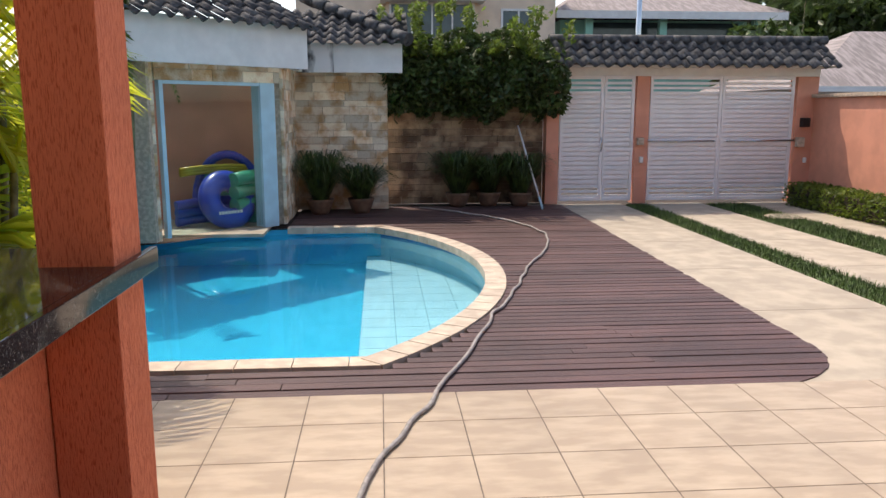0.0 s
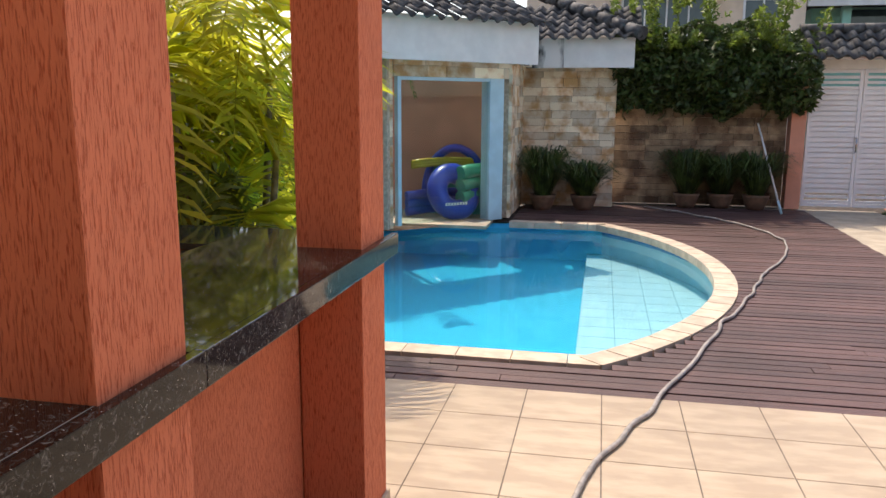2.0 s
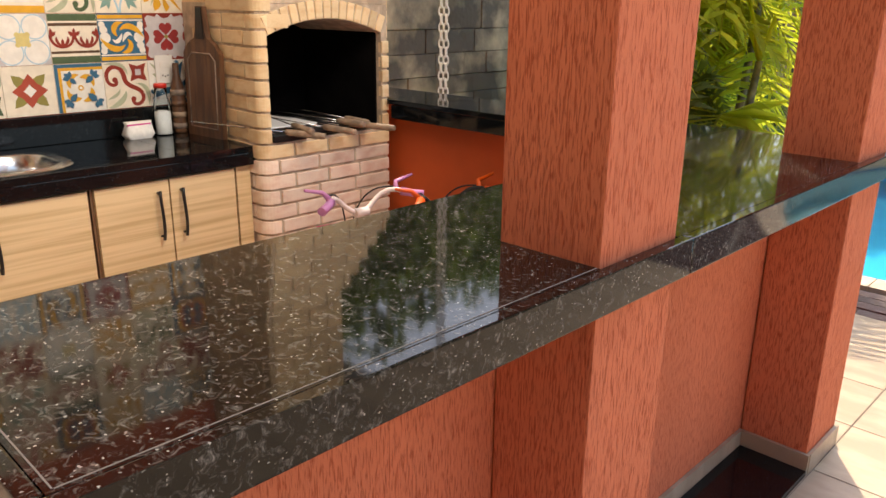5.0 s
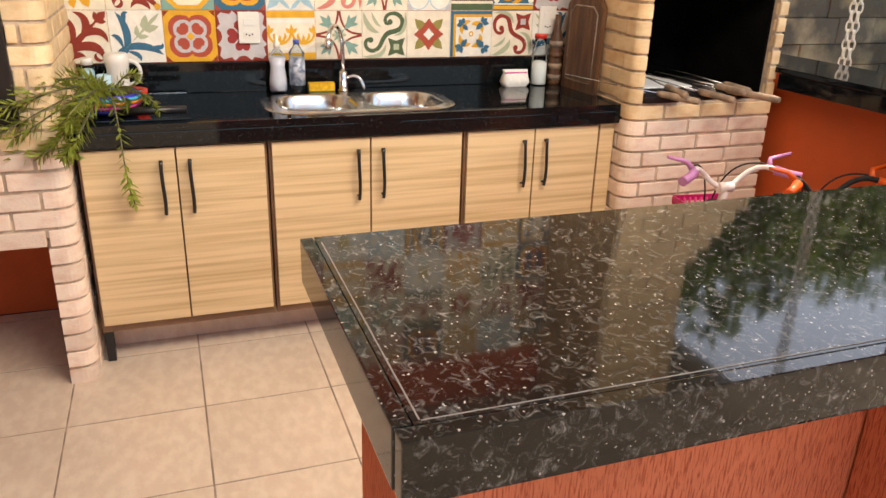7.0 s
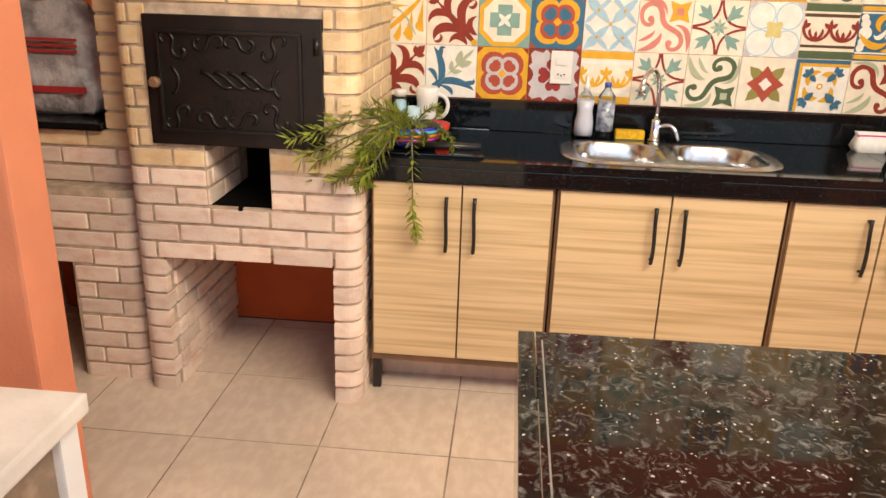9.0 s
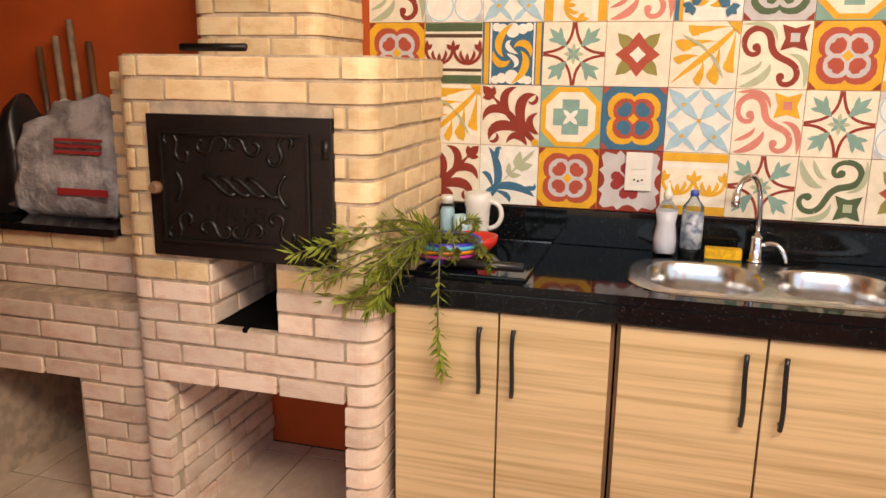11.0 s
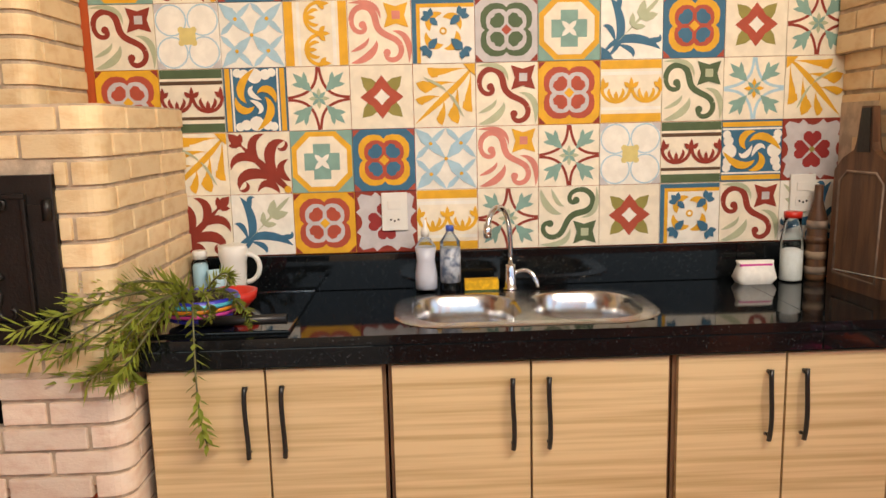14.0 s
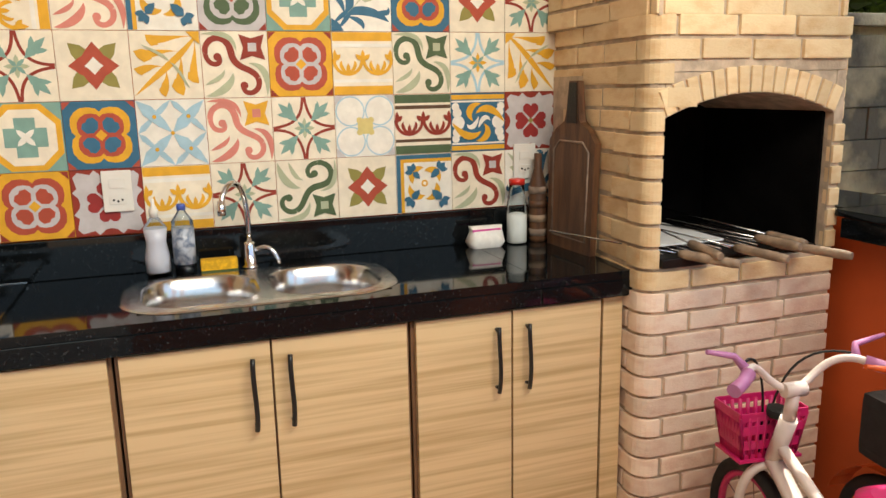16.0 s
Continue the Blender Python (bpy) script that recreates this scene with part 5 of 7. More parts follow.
L = (F1 - F0).length
part("lintel", front(-0.1, L + 0.1, 0.0, 0.2, 1.86, 2.1), M["mortar"], house, "stone-clad lintel")
a, b = F0 - D * 0.05, F1 + D * 0.12
stone_face(house, (a.x, a.y), (b.x, b.y), 1.86, 2.1, M["stone"], 6)
win = part("window", front(0.0, 0.05, -0.03, 0.06, 0.02, 1.86), M["bluepaint"], house, "pale blue framed glass front")
part("post", front(L - 0.20, L + 0.02, -0.04, 0.16, 0.0, 1.86), M["bluepaint"], win, "pale blue post")
part("rail", front(0.05, L - 0.2, -0.03, 0.05, 1.82, 1.86), M["bluepaint"], win)
pane = part("pane", front(0.05, L - 0.2, 0.0, 0.012, 0.03, 1.82, 0), M["glass"], win, "clear glass pane")
pane.visible_shadow = False
rb = bmesh.new()
add_box(rb, -0.6, 2.04, 11.25, 11.4, 0, 2.1)
part("back_wall", rb, M["salmon"], house, "salmon inner wall")
part("inner_floor", box(-0.5, 2.05, 9.9, 12.0, -0.04, 0.0), M["concrete"], house)
bm = front(-0.9, L + 0.34, -0.34, -0.28, 2.04, 2.56, 0.004)
part("fascia", bm, M["white"], house, "white fascia board")
part("fascia", box(2.32, 2.86, 11.86, 11.92, 2.06, 2.48, 0.004), M["mouldy"], house, "black mould-stained fascia board")
part("fascia", box(2.862, 3.86, 11.86, 11.92, 2.06, 2.48, 0.004), M["white"], house, "white fascia board")
part("fascia", box(3.80, 3.86, 11.925, 13.0, 2.06, 2.48, 0.004), M["white"], house, "white fascia board")
part("fascia", box(2.36, 2.42, 10.62, 11.86, 2.06, 2.50, 0.004), M["mouldy"], house, "stained white fascia board")
part("soffit", box(2.2, 3.80, 11.93, 12.26, 2.10, 2.12), M["white"], house)
up = Vector((-D.y, D.x, 0))
U = (up * 0.90 + Vector((0, 0, 0.42))).normalized()
st = F0 - D * 1.0 - up * 0.45
tile_roof(house, (st.x, st.y, 2.53), tuple(D), tuple(U), 3.0, 1.15, 15, 4, 5)
U2 = Vector((0, 0.9, 0.42)).normalized()
tile_roof(house, (1.4, 11.74, 2.47), (1, 0, 0), tuple(U2), 2.55, 1.35, 13, 5, 6)
for p, d, n in ((Vector((3.95, 11.72, 2.52)), Vector((-0.62, 0.62, 0.30)), 8), (Vector((2.5, 10.6, 2.56)), Vector((-0.55, 0.75, 0.36)), 6)):
    for k in range(n):
        q = p + d * (k * 0.33)
        part("hip_tile", tube([q, q + d * 0.37], [0.10, 0.08], 10), M["rooftile"], house, "mossy hip tile")

# boundary walls
wv = thing("wall_vine", "weathered stone wall under a climbing vine", "wall", kind="structure")
part("wall", box(3.60, 6.19, 12.92, 13.1, 0, 2.5), M["mortar"], wv)
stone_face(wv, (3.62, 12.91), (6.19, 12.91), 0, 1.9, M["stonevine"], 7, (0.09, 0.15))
wl = thing("wall_left", "weathered dark stone garden wall", "wall", kind="structure")
part("wall", box(-0.75, -0.55, 2.64, 12.0, 0, 1.70), M["stonedark"], wl)
stone_face(wl, (-0.54, 2.7), (-0.54, 7.2), 0, 1.66, M["stonedark"], 8, (0.12, 0.22))
part("coping", box(-0.80, -0.48, 2.64, 12.0, 1.70, 1.76, 0.01), M["stonedark"], wl)
structure("garden_bed", box(-0.55, 2.0, 2.93, 4.6, -0.029, -0.005), M["earth"], "dark earth garden bed under palms", "garden bed")
structure("garden_bed_left", box(-0.55, 0.15, 4.6, 9.2, -0.029, -0.005), M["earth"], "dark earth garden bed under palms", "garden bed")

# ---- planting ----
def add_frond(bm, base, az, length, rise, droop, pairs, leaf, width, rng, curl=0.5):
    """A feather frond: an arching rachis with drooping leaflets on both sides."""
    ca, sa = math.cos(az), math.sin(az)
    b = Vector(base)
    d = Vector((ca, sa, 0))
    pts = bezier([b, b + d * length * 0.25 + Vector((0, 0, rise)), b + d * length * 0.75 + Vector((0, 0, rise * 0.9)), b + d * length + Vector((0, 0, rise - droop))], 14)
    add_tube(bm, pts, [0.012 * (1 - 0.85 * i / 14) for i in range(15)], 4)
    side = Vector((-sa, ca, 0))
    for i in range(pairs):
        u = 0.12 + 0.88 * (i + rng.uniform(-0.3, 0.3)) / pairs
        u = min(max(u, 0.05), 0.999)
        k = min(int(u * 14), 13)
        p = pts[k].lerp(pts[k + 1], u * 14 - k)
        tg = (pts[k + 1] - pts[k]).normalized()
        ln = leaf * (math.sin(math.pi * min(1, u * 0.85 + 0.15)) * 0.75 + 0.25) * rng.uniform(0.85, 1.1)
        for s in (1, -1):
            out = (side * s * 0.8 + tg * rng.uniform(0.5, 0.8) + Vector((0, 0, rng.uniform(0.05, 0.3)))).normalized()
            m = p + out * ln * 0.5
            e = p + out * ln + Vector((0, 0, -ln * rng.uniform(0.2, 1.0) * curl))
            w = tg * width
            v = [bm.verts.new(q) for q in (p - w * 0.4, p + w * 0.4, m + w, e, m - w)]
            bm.faces.new(v)


def palm(name, x, y, stems, fronds, seed, label, material="palm", h=(0.4, 1.6), length=(1.1, 1.7), leaf=0.42, az=None, pairs=30):
    rng = random.Random(seed)
    t = thing(name, label, "palm", x, y, 0)
    bm = bmesh.new()
    tops = []
    for _ in range(stems):
        a, r = rng.uniform(0, 6.28), rng.uniform(0.02, 0.3)
        hh = rng.uniform(*h)
        p = Vector((math.cos(a) * r, math.sin(a) * r, 0))
        q = p + Vector((math.cos(a) * 0.15, math.sin(a) * 0.15, hh))
        add_tube(bm, [p, p.lerp(q, 0.5) + Vector((0.02, 0, 0)), q], [0.028, 0.024, 0.018], 7)
        tops.append(q)
    part("trunk", bm, M["stem"], t, "slender ringed palm stems")
    bm = bmesh.new()
    for k in range(fronds):
        b = tops[k % len(tops)]
        for _ in range(40):
            a = rng.uniform(0, 6.28)
            ln = rng.uniform(*length)
            ex, ey = x + b.x + math.cos(a) * (ln + 0.12), y + b.y + math.sin(a) * (ln + 0.12)
            if not az or (az[0] < ex < az[1] and ey > az[2]):
                break
        else:
            continue
        add_frond(bm, b, a, ln, rng.uniform(0.3, 0.9), rng.uniform(0.3, 1.2), pairs, leaf, 0.016, rng)
    part("crown", bm, M[material], t, "feathery arching fronds")
    return t


palm("areca_palm", 1.35, 4.1, 8, 24, 1, "yellow-green areca palm clump beside the porch", h=(0.7, 1.9), length=(0.7, 1.25), az=(0.5, 2.05, 3.2))
palm("areca_palm", 1.15, 4.5, 6, 13, 2, "yellow-green areca palm clump beside the porch", h=(0.5, 1.7), length=(0.7, 1.2), az=(0.3, 2.0, 3.4))
palm("areca_palm", 1.45, 3.75, 6, 13, 3, "green areca palm clump beside the pool", "leaf", h=(0.2, 0.8), length=(0.5, 0.85), leaf=0.26, az=(0.7, 2.0, 3.1))
palm("bamboo_palm", 0.50, 9.22, 7, 20, 4, "tall green bamboo palm beside the pool house", "leaf", h=(1.4, 3.0), length=(0.5, 0.95), leaf=0.24, az=(-0.2, 1.5, 8.2))
palm("low_palm", -0.05, 5.6, 6, 14, 6, "low green palms along the garden wall", "leaf", h=(0.2, 0.8), length=(0.5, 0.8), az=(-0.5, 1.3, 4.0))
palm("low_palm", -0.15, 7.3, 6, 12, 7, "low green palms along the garden wall", "leaf", h=(0.2, 0.7), length=(0.45, 0.7), az=(-0.5, 1.0, 4.0))


def leaves(bm, rng, n, inside, size=(0.05, 0.10), flat=0.5):
    k = 0
    while k < n:
        p = inside(rng)
        if p is None:
            continue
        k += 1
        nrm = Vector((rng.gauss(0, 1), rng.gauss(-0.4, 1), rng.gauss(0.6, 1))).normalized()
        a = nrm.cross(Vector((rng.gauss(0, 1), rng.gauss(0, 1), rng.gauss(0, 1)))).normalized()
        b = nrm.cross(a)
        s = rng.uniform(*size)
        v = [bm.verts.new(q) for q in (p - a * s, p + b * s * 0.42 + nrm * s * 0.1, p + a * s, p - b * s * 0.42 + nrm * s * 0.1)]
        bm.faces.new(v)


def vine_place(rng):
    x, z = rng.uniform(3.55, 6.45), rng.uniform(1.1, 3.0)
    low = 1.45 + 0.28 * noise.noise((x * 2.2, 0, 3)) + 0.12 * noise.noise((x * 9, 1, 0))
    topz = 2.78 + 0.2 * noise.noise((x * 1.7, 5, 0)) - 0.12 * abs(x - 4.8)
    if z < low or z > topz:
        return None
    bulge = 0.75 * math.sin(math.pi * min(1, max(0, (z - low) / (topz - low + 0.01)) * 0.8 + 0.15)) + 0.25 * noise.noise((x * 2, z * 2, 7))
    y = 12.88 - rng.uniform(0.0, 1.0) ** 0.5 * max(0.08, bulge)
    return Vector((x, y, z))


t = thing("climbing_vine", "dense dark green climbing vine spilling over wall", "vine", 5.0, 12.8, 0)
t.location = (0, 0, 0)
rng = random.Random(11)
bm = bmesh.new()
leaves(bm, rng, 11000, vine_place, (0.035, 0.075))
part("foliage", bm, M["leafdark"], t, "dark glossy leaves")


def vine_top(rng):
    """Loose sunlit shoots standing up from the vine's crest."""
    x = rng.uniform(3.5, 6.5)
    crest = 2.70 + 0.2 * noise.noise((x * 1.7, 5, 0)) - 0.12 * abs(x - 4.8)
    k = rng.random() ** 1.6
    if noise.noise((x * 5, k * 1.5, 2)) < -0.05 + 0.3 * k:
        return None
    return Vector((x, 12.75 - rng.uniform(0.0, 0.75), crest - 0.25 + 0.75 * k))


bm = bmesh.new()
leaves(bm, rng, 3200, vine_top, (0.03, 0.065))
# crest leaves take the lighter leaf material, which puts sunlight into their colour
part("young_foliage", bm, M["leaf"], t, "loose crest shoots, lighter green for sunlight")
bm = bmesh.new()
for k in range(5):
    x = 3.8 + k * 0.5
    add_tube(bm, bezier([(x, 12.86, 1.3), (x + rng.uniform(-0.3, 0.3), 12.84, 1.5), (x + rng.uniform(-0.3, 0.3), 12.8, 1.5), (x + rng.uniform(-0.4, 0.4), 12.6, 2.3)], 8), 0.012, 5)
part("vine_stems", bm, M["stem"], t)


def ball_place(cx, cy, cz, rx, ry, rz, seed):
    def f(rng):
        d = Vector((rng.gauss(0, 1), rng.gauss(0, 1), rng.gauss(0, 1))).normalized()
        k = (0.55 + 0.45 * rng.random() ** 0.4) * (0.8 + 0.45 * noise.noise(d * 2.2 + Vector((seed, 0, 0))))
        return Vector((cx + d.x * rx * k, cy + d.y * ry * k, cz + d.z * rz * k))
    return f


def tree(name, x, y, h, r, n, seed, label, size=(0.10, 0.2), material="leafdark"):
    rng = random.Random(seed)
    t = thing(name, label, "tree", x, y, 0)
    bm = bmesh.new()
    add_tube(bm, bezier([(0, 0, -0.03), (0.1, 0, h * 0.3), (-0.1, 0.1, h * 0.5), (0, 0, h * 0.75)], 8), [0.16 * (1 - 0.09 * i) for i in range(9)], 8)
    for k in range(6):
        a = k * 1.05
        add_tube(bm, bezier([(0, 0, h * 0.45), (math.cos(a) * r * 0.4, math.sin(a) * r * 0.4, h * 0.6), (math.cos(a) * r * 0.7, math.sin(a) * r * 0.7, h * 0.75)], 6), [0.06, 0.055, 0.05, 0.04, 0.03, 0.02, 0.012], 6)
    part("trunk", bm, M["stem"], t)
    bm = bmesh.new()
    for k in range(7):
        a = k * 0.9
        rr = 0.0 if k == 0 else r * 0.5
        leaves(bm, rng, n // 7, ball_place(math.cos(a) * rr, math.sin(a) * rr, h * 0.72 + rng.uniform(-0.12, 0.15) * h, r * 0.62, r * 0.62, h * 0.24, seed + k), size)
    part("crown", bm, M[material], t)
    return t


for x, y, h, r, s in ((-2.6, 4.4, 3.9, 1.4, 21), (-3.0, 6.8, 3.9, 1.4, 22), (-3.0, 9.4, 3.4, 1.4, 23), (-3.4, 2.6, 4.2, 1.6, 27), (-6.0, 7.0, 5.6, 2.4, 51), (-6.5, 11.5, 6.0, 2.6, 52), (-5.5, 3.8, 5.2, 2.2, 53)):
    tree("garden_tree", x, y, h, r, 6000, s, "leafy green tree behind the garden wall", (0.07, 0.13), "leaf")
for x, y, h, r, s in ((27, 38, 8.5, 4.5, 24), (33, 42, 9.5, 5, 25), (22, 44, 9.5, 4.5, 26), (17.5, 27, 4.2, 2.2, 28)):
    tree("street_tree", x, y, h, r, 3500, s, "dark leafy tree behind the houses", (0.25, 0.45))
palm("street_palm", 21.5, 33, 1, 26, 31, "tall dark palm behind the neighbouring house", "leafdark", h=(6.0, 6.3), length=(2.2, 3.4), leaf=0.8, pairs=26)


def hedge():
    t = thing("clipped_hedge", "low clipped green hedge along salmon wall", "hedge", 10.4, 10.0, 0)
    rng = random.Random(41)
    def f(rg):
        y = rg.uniform(3.0, 12.4)
        s = rg.choice((0, 1, 1))
        x = rg.uniform(10.16, 10.64)
        z = rg.uniform(0.0, 0.34)
        if s:
            z = 0.32 + rg.uniform(-0.03, 0.04)
        else:
            x = 10.16 + rg.uniform(-0.04, 0.03)
        return Vector((x - 10.4, y - 10.0, z))
    bm = bmesh.new()
    leaves(bm, rng, 9000, f, (0.025, 0.05))
    part("foliage", bm, M["leaf"], t)
    # solid dark block fills the hedge; the shade between leaves is its colour
    part("shade_core", box(-0.2, 0.24, -7.0, 2.38, 0.0, 0.28), M["earth"], t, "dark filler block for the shaded hedge inside")


hedge()


def pot_plant(x, y, h, n, seed, spread=0.6):
    t = thing("potted_grass_plant", "bushy dark green grass plant in terracotta pot", "potted plant", x, y, 0, group="potted plants by the stone wall")
    rng = random.Random(seed)
    part("pot", lathe([(0.12, 0), (0.15, 0.06), (0.19, 0.18), (0.20, 0.22), (0.185, 0.225), (0.16, 0.2)], 20), M["terracotta"], t, "round terracotta pot")
    bm = bmesh.new()
    for _ in range(n):
        a, r = rng.uniform(0, 6.28), rng.uniform(0.0, 0.12)
        ln, lean = h * rng.uniform(0.6, 1.1), rng.uniform(0.1, 1.0) * spread
        b = Vector((math.cos(a) * r, math.sin(a) * r, 0.19))
        o = Vector((math.cos(a), math.sin(a), 0))
        w = Vector((-math.sin(a), math.cos(a), 0)) * 0.007
        p = [b, b + o * lean * 0.35 + Vector((0, 0, ln * 0.55)), b + o * lean * 0.75 + Vector((0, 0, ln * 0.8)), b + o * lean * 1.1 + Vector((0, 0, ln * rng.uniform(0.5, 0.85)))]
        vs = [(bm.verts.new(q - w * s), bm.verts.new(q + w * s)) for q, s in zip(p, (0.7, 1, 0.8, 0.1))]
        for c, d in zip(vs, vs[1:]):
            bm.faces.new((c[0], c[1], d[1], d[0]))
    part("foliage", bm, M["leafdark"], t, "long narrow arching leaves")


for x, y, h, s in ((2.62, 11.75, 0.85, 1), (3.22, 11.85, 0.62, 2), (4.75, 12.5, 0.80, 3), (5.75, 12.5, 0.78, 4), (5.25, 12.55, 0.72, 5)):
    pot_plant(x, y, h, 520, s)

# ---- neighbouring houses ----
M["beige"] = mat("beige_render", (0.80, 0.62, 0.46), 0.8, 0.06, 2, 0.2, 60)
M["mint"] = mat("mint_green_render", (0.30, 0.62, 0.52), 0.8, 0.05, 2, 0.2, 60)
M["darkglass"] = mat("dark_window_glass", (0.05, 0.08, 0.09), 0.08, 0.1, 3, 0.0)
M["greyroof"] = mat("pale_grey_roof_tile", (0.34, 0.29, 0.27), 0.8, 0.2, 1.5, 0.5, 6, stretch=(6, 1, 1))


def window(parent, x0, x1, y, z0, z1, bars=1):
    w = part("window", box(x0, x1, y - 0.02, y + 0.06, z0, z1), M["darkglass"], parent, "dark window")
    part("frame", box(x0 - 0.08, x0, y - 0.06, y, z0 - 0.08, z1 + 0.08), M["white"], w)
    part("frame", box(x1, x1 + 0.08, y - 0.06, y, z0 - 0.08, z1 + 0.08), M["white"], w)
    part("frame", box(x0, x1, y - 0.06, y, z1, z1 + 0.08), M["white"], w)
    part("frame", box(x0, x1, y - 0.06, y, z0 - 0.08, z0), M["white"], w)
    for k in range(bars):
        x = x0 + (x1 - x0) * (k + 1) / (bars + 1)
        part("mullion", box(x - 0.03, x + 0.03, y - 0.05, y - 0.021, z0, z1), M["white"], w)


h = thing("beige_house", "beige rendered two-storey house with dark windows", "house", 0, 0, 0)
part("wall", box(0.5, 10.2, 30, 38, -0.03, 7.0), M["beige"], h)
window(h, 8.2, 9.4, 30, 4.5, 5.2)
window(h, 4.0, 7.0, 29.6, 3.6, 5.35, 3)
part("bay", box(3.8, 7.2, 29.62, 30, -0.03, 7.0), M["beige"], h)
part("awning", box(3.6, 7.4, 28.9, 30, 5.42, 5.55), M["white"], h)
part("roof", box(0.0, 10.7, 29.5, 38.5, 7.0, 7.2), M["greyroof"], h)
h = thing("mint_house", "mint green two-storey house with grey roof", "house", 0, 0, 0)
part("wall", box(11.2, 19.4, 33.5, 42, -0.03, 5.3), M["mint"], h)
part("balcony", box(11.0, 19.5, 32.0, 33.4, 3.9, 4.1), M["white"], h)
for x in (12.1, 15.2, 19.2):
    part("column", box(x - 0.15, x + 0.15, 32.1, 32.4, 4.1, 5.2), M["mint"], h)
# flat dark panel on the wall gives the balcony recess its shade by colour
part("recess_shade", box(12.4, 19.0, 33.42, 33.5, 4.1, 5.2), M["darkglass"], h)
part("fascia", box(10.6, 20.2, 31.5, 31.65, 5.15, 5.45), M["white"], h)
bm = bmesh.new()
v = [bm.verts.new(p) for p in ((10.6, 31.5, 5.45), (20.3, 31.5, 5.45), (20.3, 43, 5.45), (10.6, 43, 5.45), (13.5, 37, 7.4), (17.5, 37, 7.4))]
for f in ((0, 1, 5, 4), (1, 2, 5), (2, 3, 4, 5), (3, 0, 4), (3, 2, 1, 0)):
    bm.faces.new([v[i] for i in f])
part("roof", bm, M["greyroof"], h)
h = thing("grey_roofed_house", "low white house with pale grey roof beyond wall", "house", 0, 0, 0)
part("wall", box(15.2, 24, 20.5, 27, -0.03, 2.1), M["white"], h)
bm = bmesh.new()
v = [bm.verts.new(p) for p in ((14.7, 20, 2.1), (24.5, 20, 2.1), (24.5, 27.5, 2.1), (14.7, 27.5, 2.1), (18.0, 23.5, 3.9), (22, 23.5, 3.9))]
for f in ((0, 1, 5, 4), (1, 2, 5), (2, 3, 4, 5), (3, 0, 4), (3, 2, 1, 0)):
    bm.faces.new([v[i] for i in f])
part("roof", bm, M["greyroof"], h)
part("gutter", box(14.6, 24.6, 19.9, 20.0, 2.0, 2.14), M["white"], h)
t = thing("utility_pole", "grey metal utility pole behind the gates", "pole", 9.1, 17.0, 0)
part("shaft", lathe([(0.07, -0.03), (0.06, 3.0), (0.05, 6.0)], 12), M["steel"], t)

# ---- pool things ----
t = thing("pool_hose", "long grey pool hose snaking over deck and tiles", "hose", 0, 0, 0)
pts = [(4.13, 12.28), (4.75, 11.6), (5.25, 10.8), (5.52, 9.85), (5.47, 9.0), (5.2, 8.23), (4.83, 7.25), (4.60, 6.48), (4.29, 5.63), (4.02, 4.87), (3.86, 4.38), (3.66, 3.84), (3.51, 3.42), (3.41, 3.13), (3.2, 2.4), (3.25, 1.2)]
sm = []
for i in range(len(pts) - 1):
    p0, p1, p2, p3 = (Vector((*pts[min(max(i + k, 0), len(pts) - 1)], 0.0135)) for k in (-1, 0, 1, 2))
    for j in range(10):
        u = j / 10
        q = 0.5 * ((2 * p1) + (p2 - p0) * u + (2 * p0 - 5 * p1 + 4 * p2 - p3) * u * u + (3 * p1 - p0 - 3 * p2 + p3) * u ** 3)
        q += Vector((noise.noise(q * 3) * 0.05, noise.noise(q * 3 + Vector((9, 0, 0))) * 0.05, 0))
        sm.append(q)
bm = bmesh.new()
add_tube(bm, sm, [0.0135 if i % 2 else 0.012 for i in range(len(sm))], 10)
part("tube", bm, M["hose"], t)
t = thing("cleaning_pole", "thin white pool cleaning pole leaning on wall", "pole", 0, 0, 0)
part("shaft", tube([(6.03, 12.02, 0.0), (5.72, 12.6, 1.28)], 0.014), M["white"], t)
part("grip", tube([(6.03, 12.02, 0.0), (5.985, 12.10, 0.18)], 0.018), M["bluepaint"], t)
M["rubberblue"] = mat("blue_vinyl", (0.02, 0.06, 0.45), 0.3, 0.1, 6, 0.05)
M["rubberyellow"] = mat("yellow_vinyl", (0.65, 0.45, 0.04), 0.35, 0.1, 6, 0.05)
M["rubbergreen"] = mat("green_vinyl", (0.05, 0.35, 0.22), 0.35, 0.1, 6, 0.05)


def ring(cx, cy, cz, R, r, tilt, az):
    bm = bmesh.new()
    m = pose(cx, cy, cz, tilt, 0, az)
    rings = []
    for i in range(32):
        a = 2 * math.pi * i / 32
        rings.append([bm.verts.new(m @ Vector(((R + r * math.cos(2 * math.pi * k / 12)) * math.cos(a), (R + r * math.cos(2 * math.pi * k / 12)) * math.sin(a), r * math.sin(2 * math.pi * k / 12)))) for k in range(12)])
    for i in range(32):
        for k in range(12):
            f = bm.faces.new((rings[i][k], rings[(i + 1) % 32][k], rings[(i + 1) % 32][(k + 1) % 12], rings[i][(k + 1) % 12]))
            f.smooth = True
    return bm


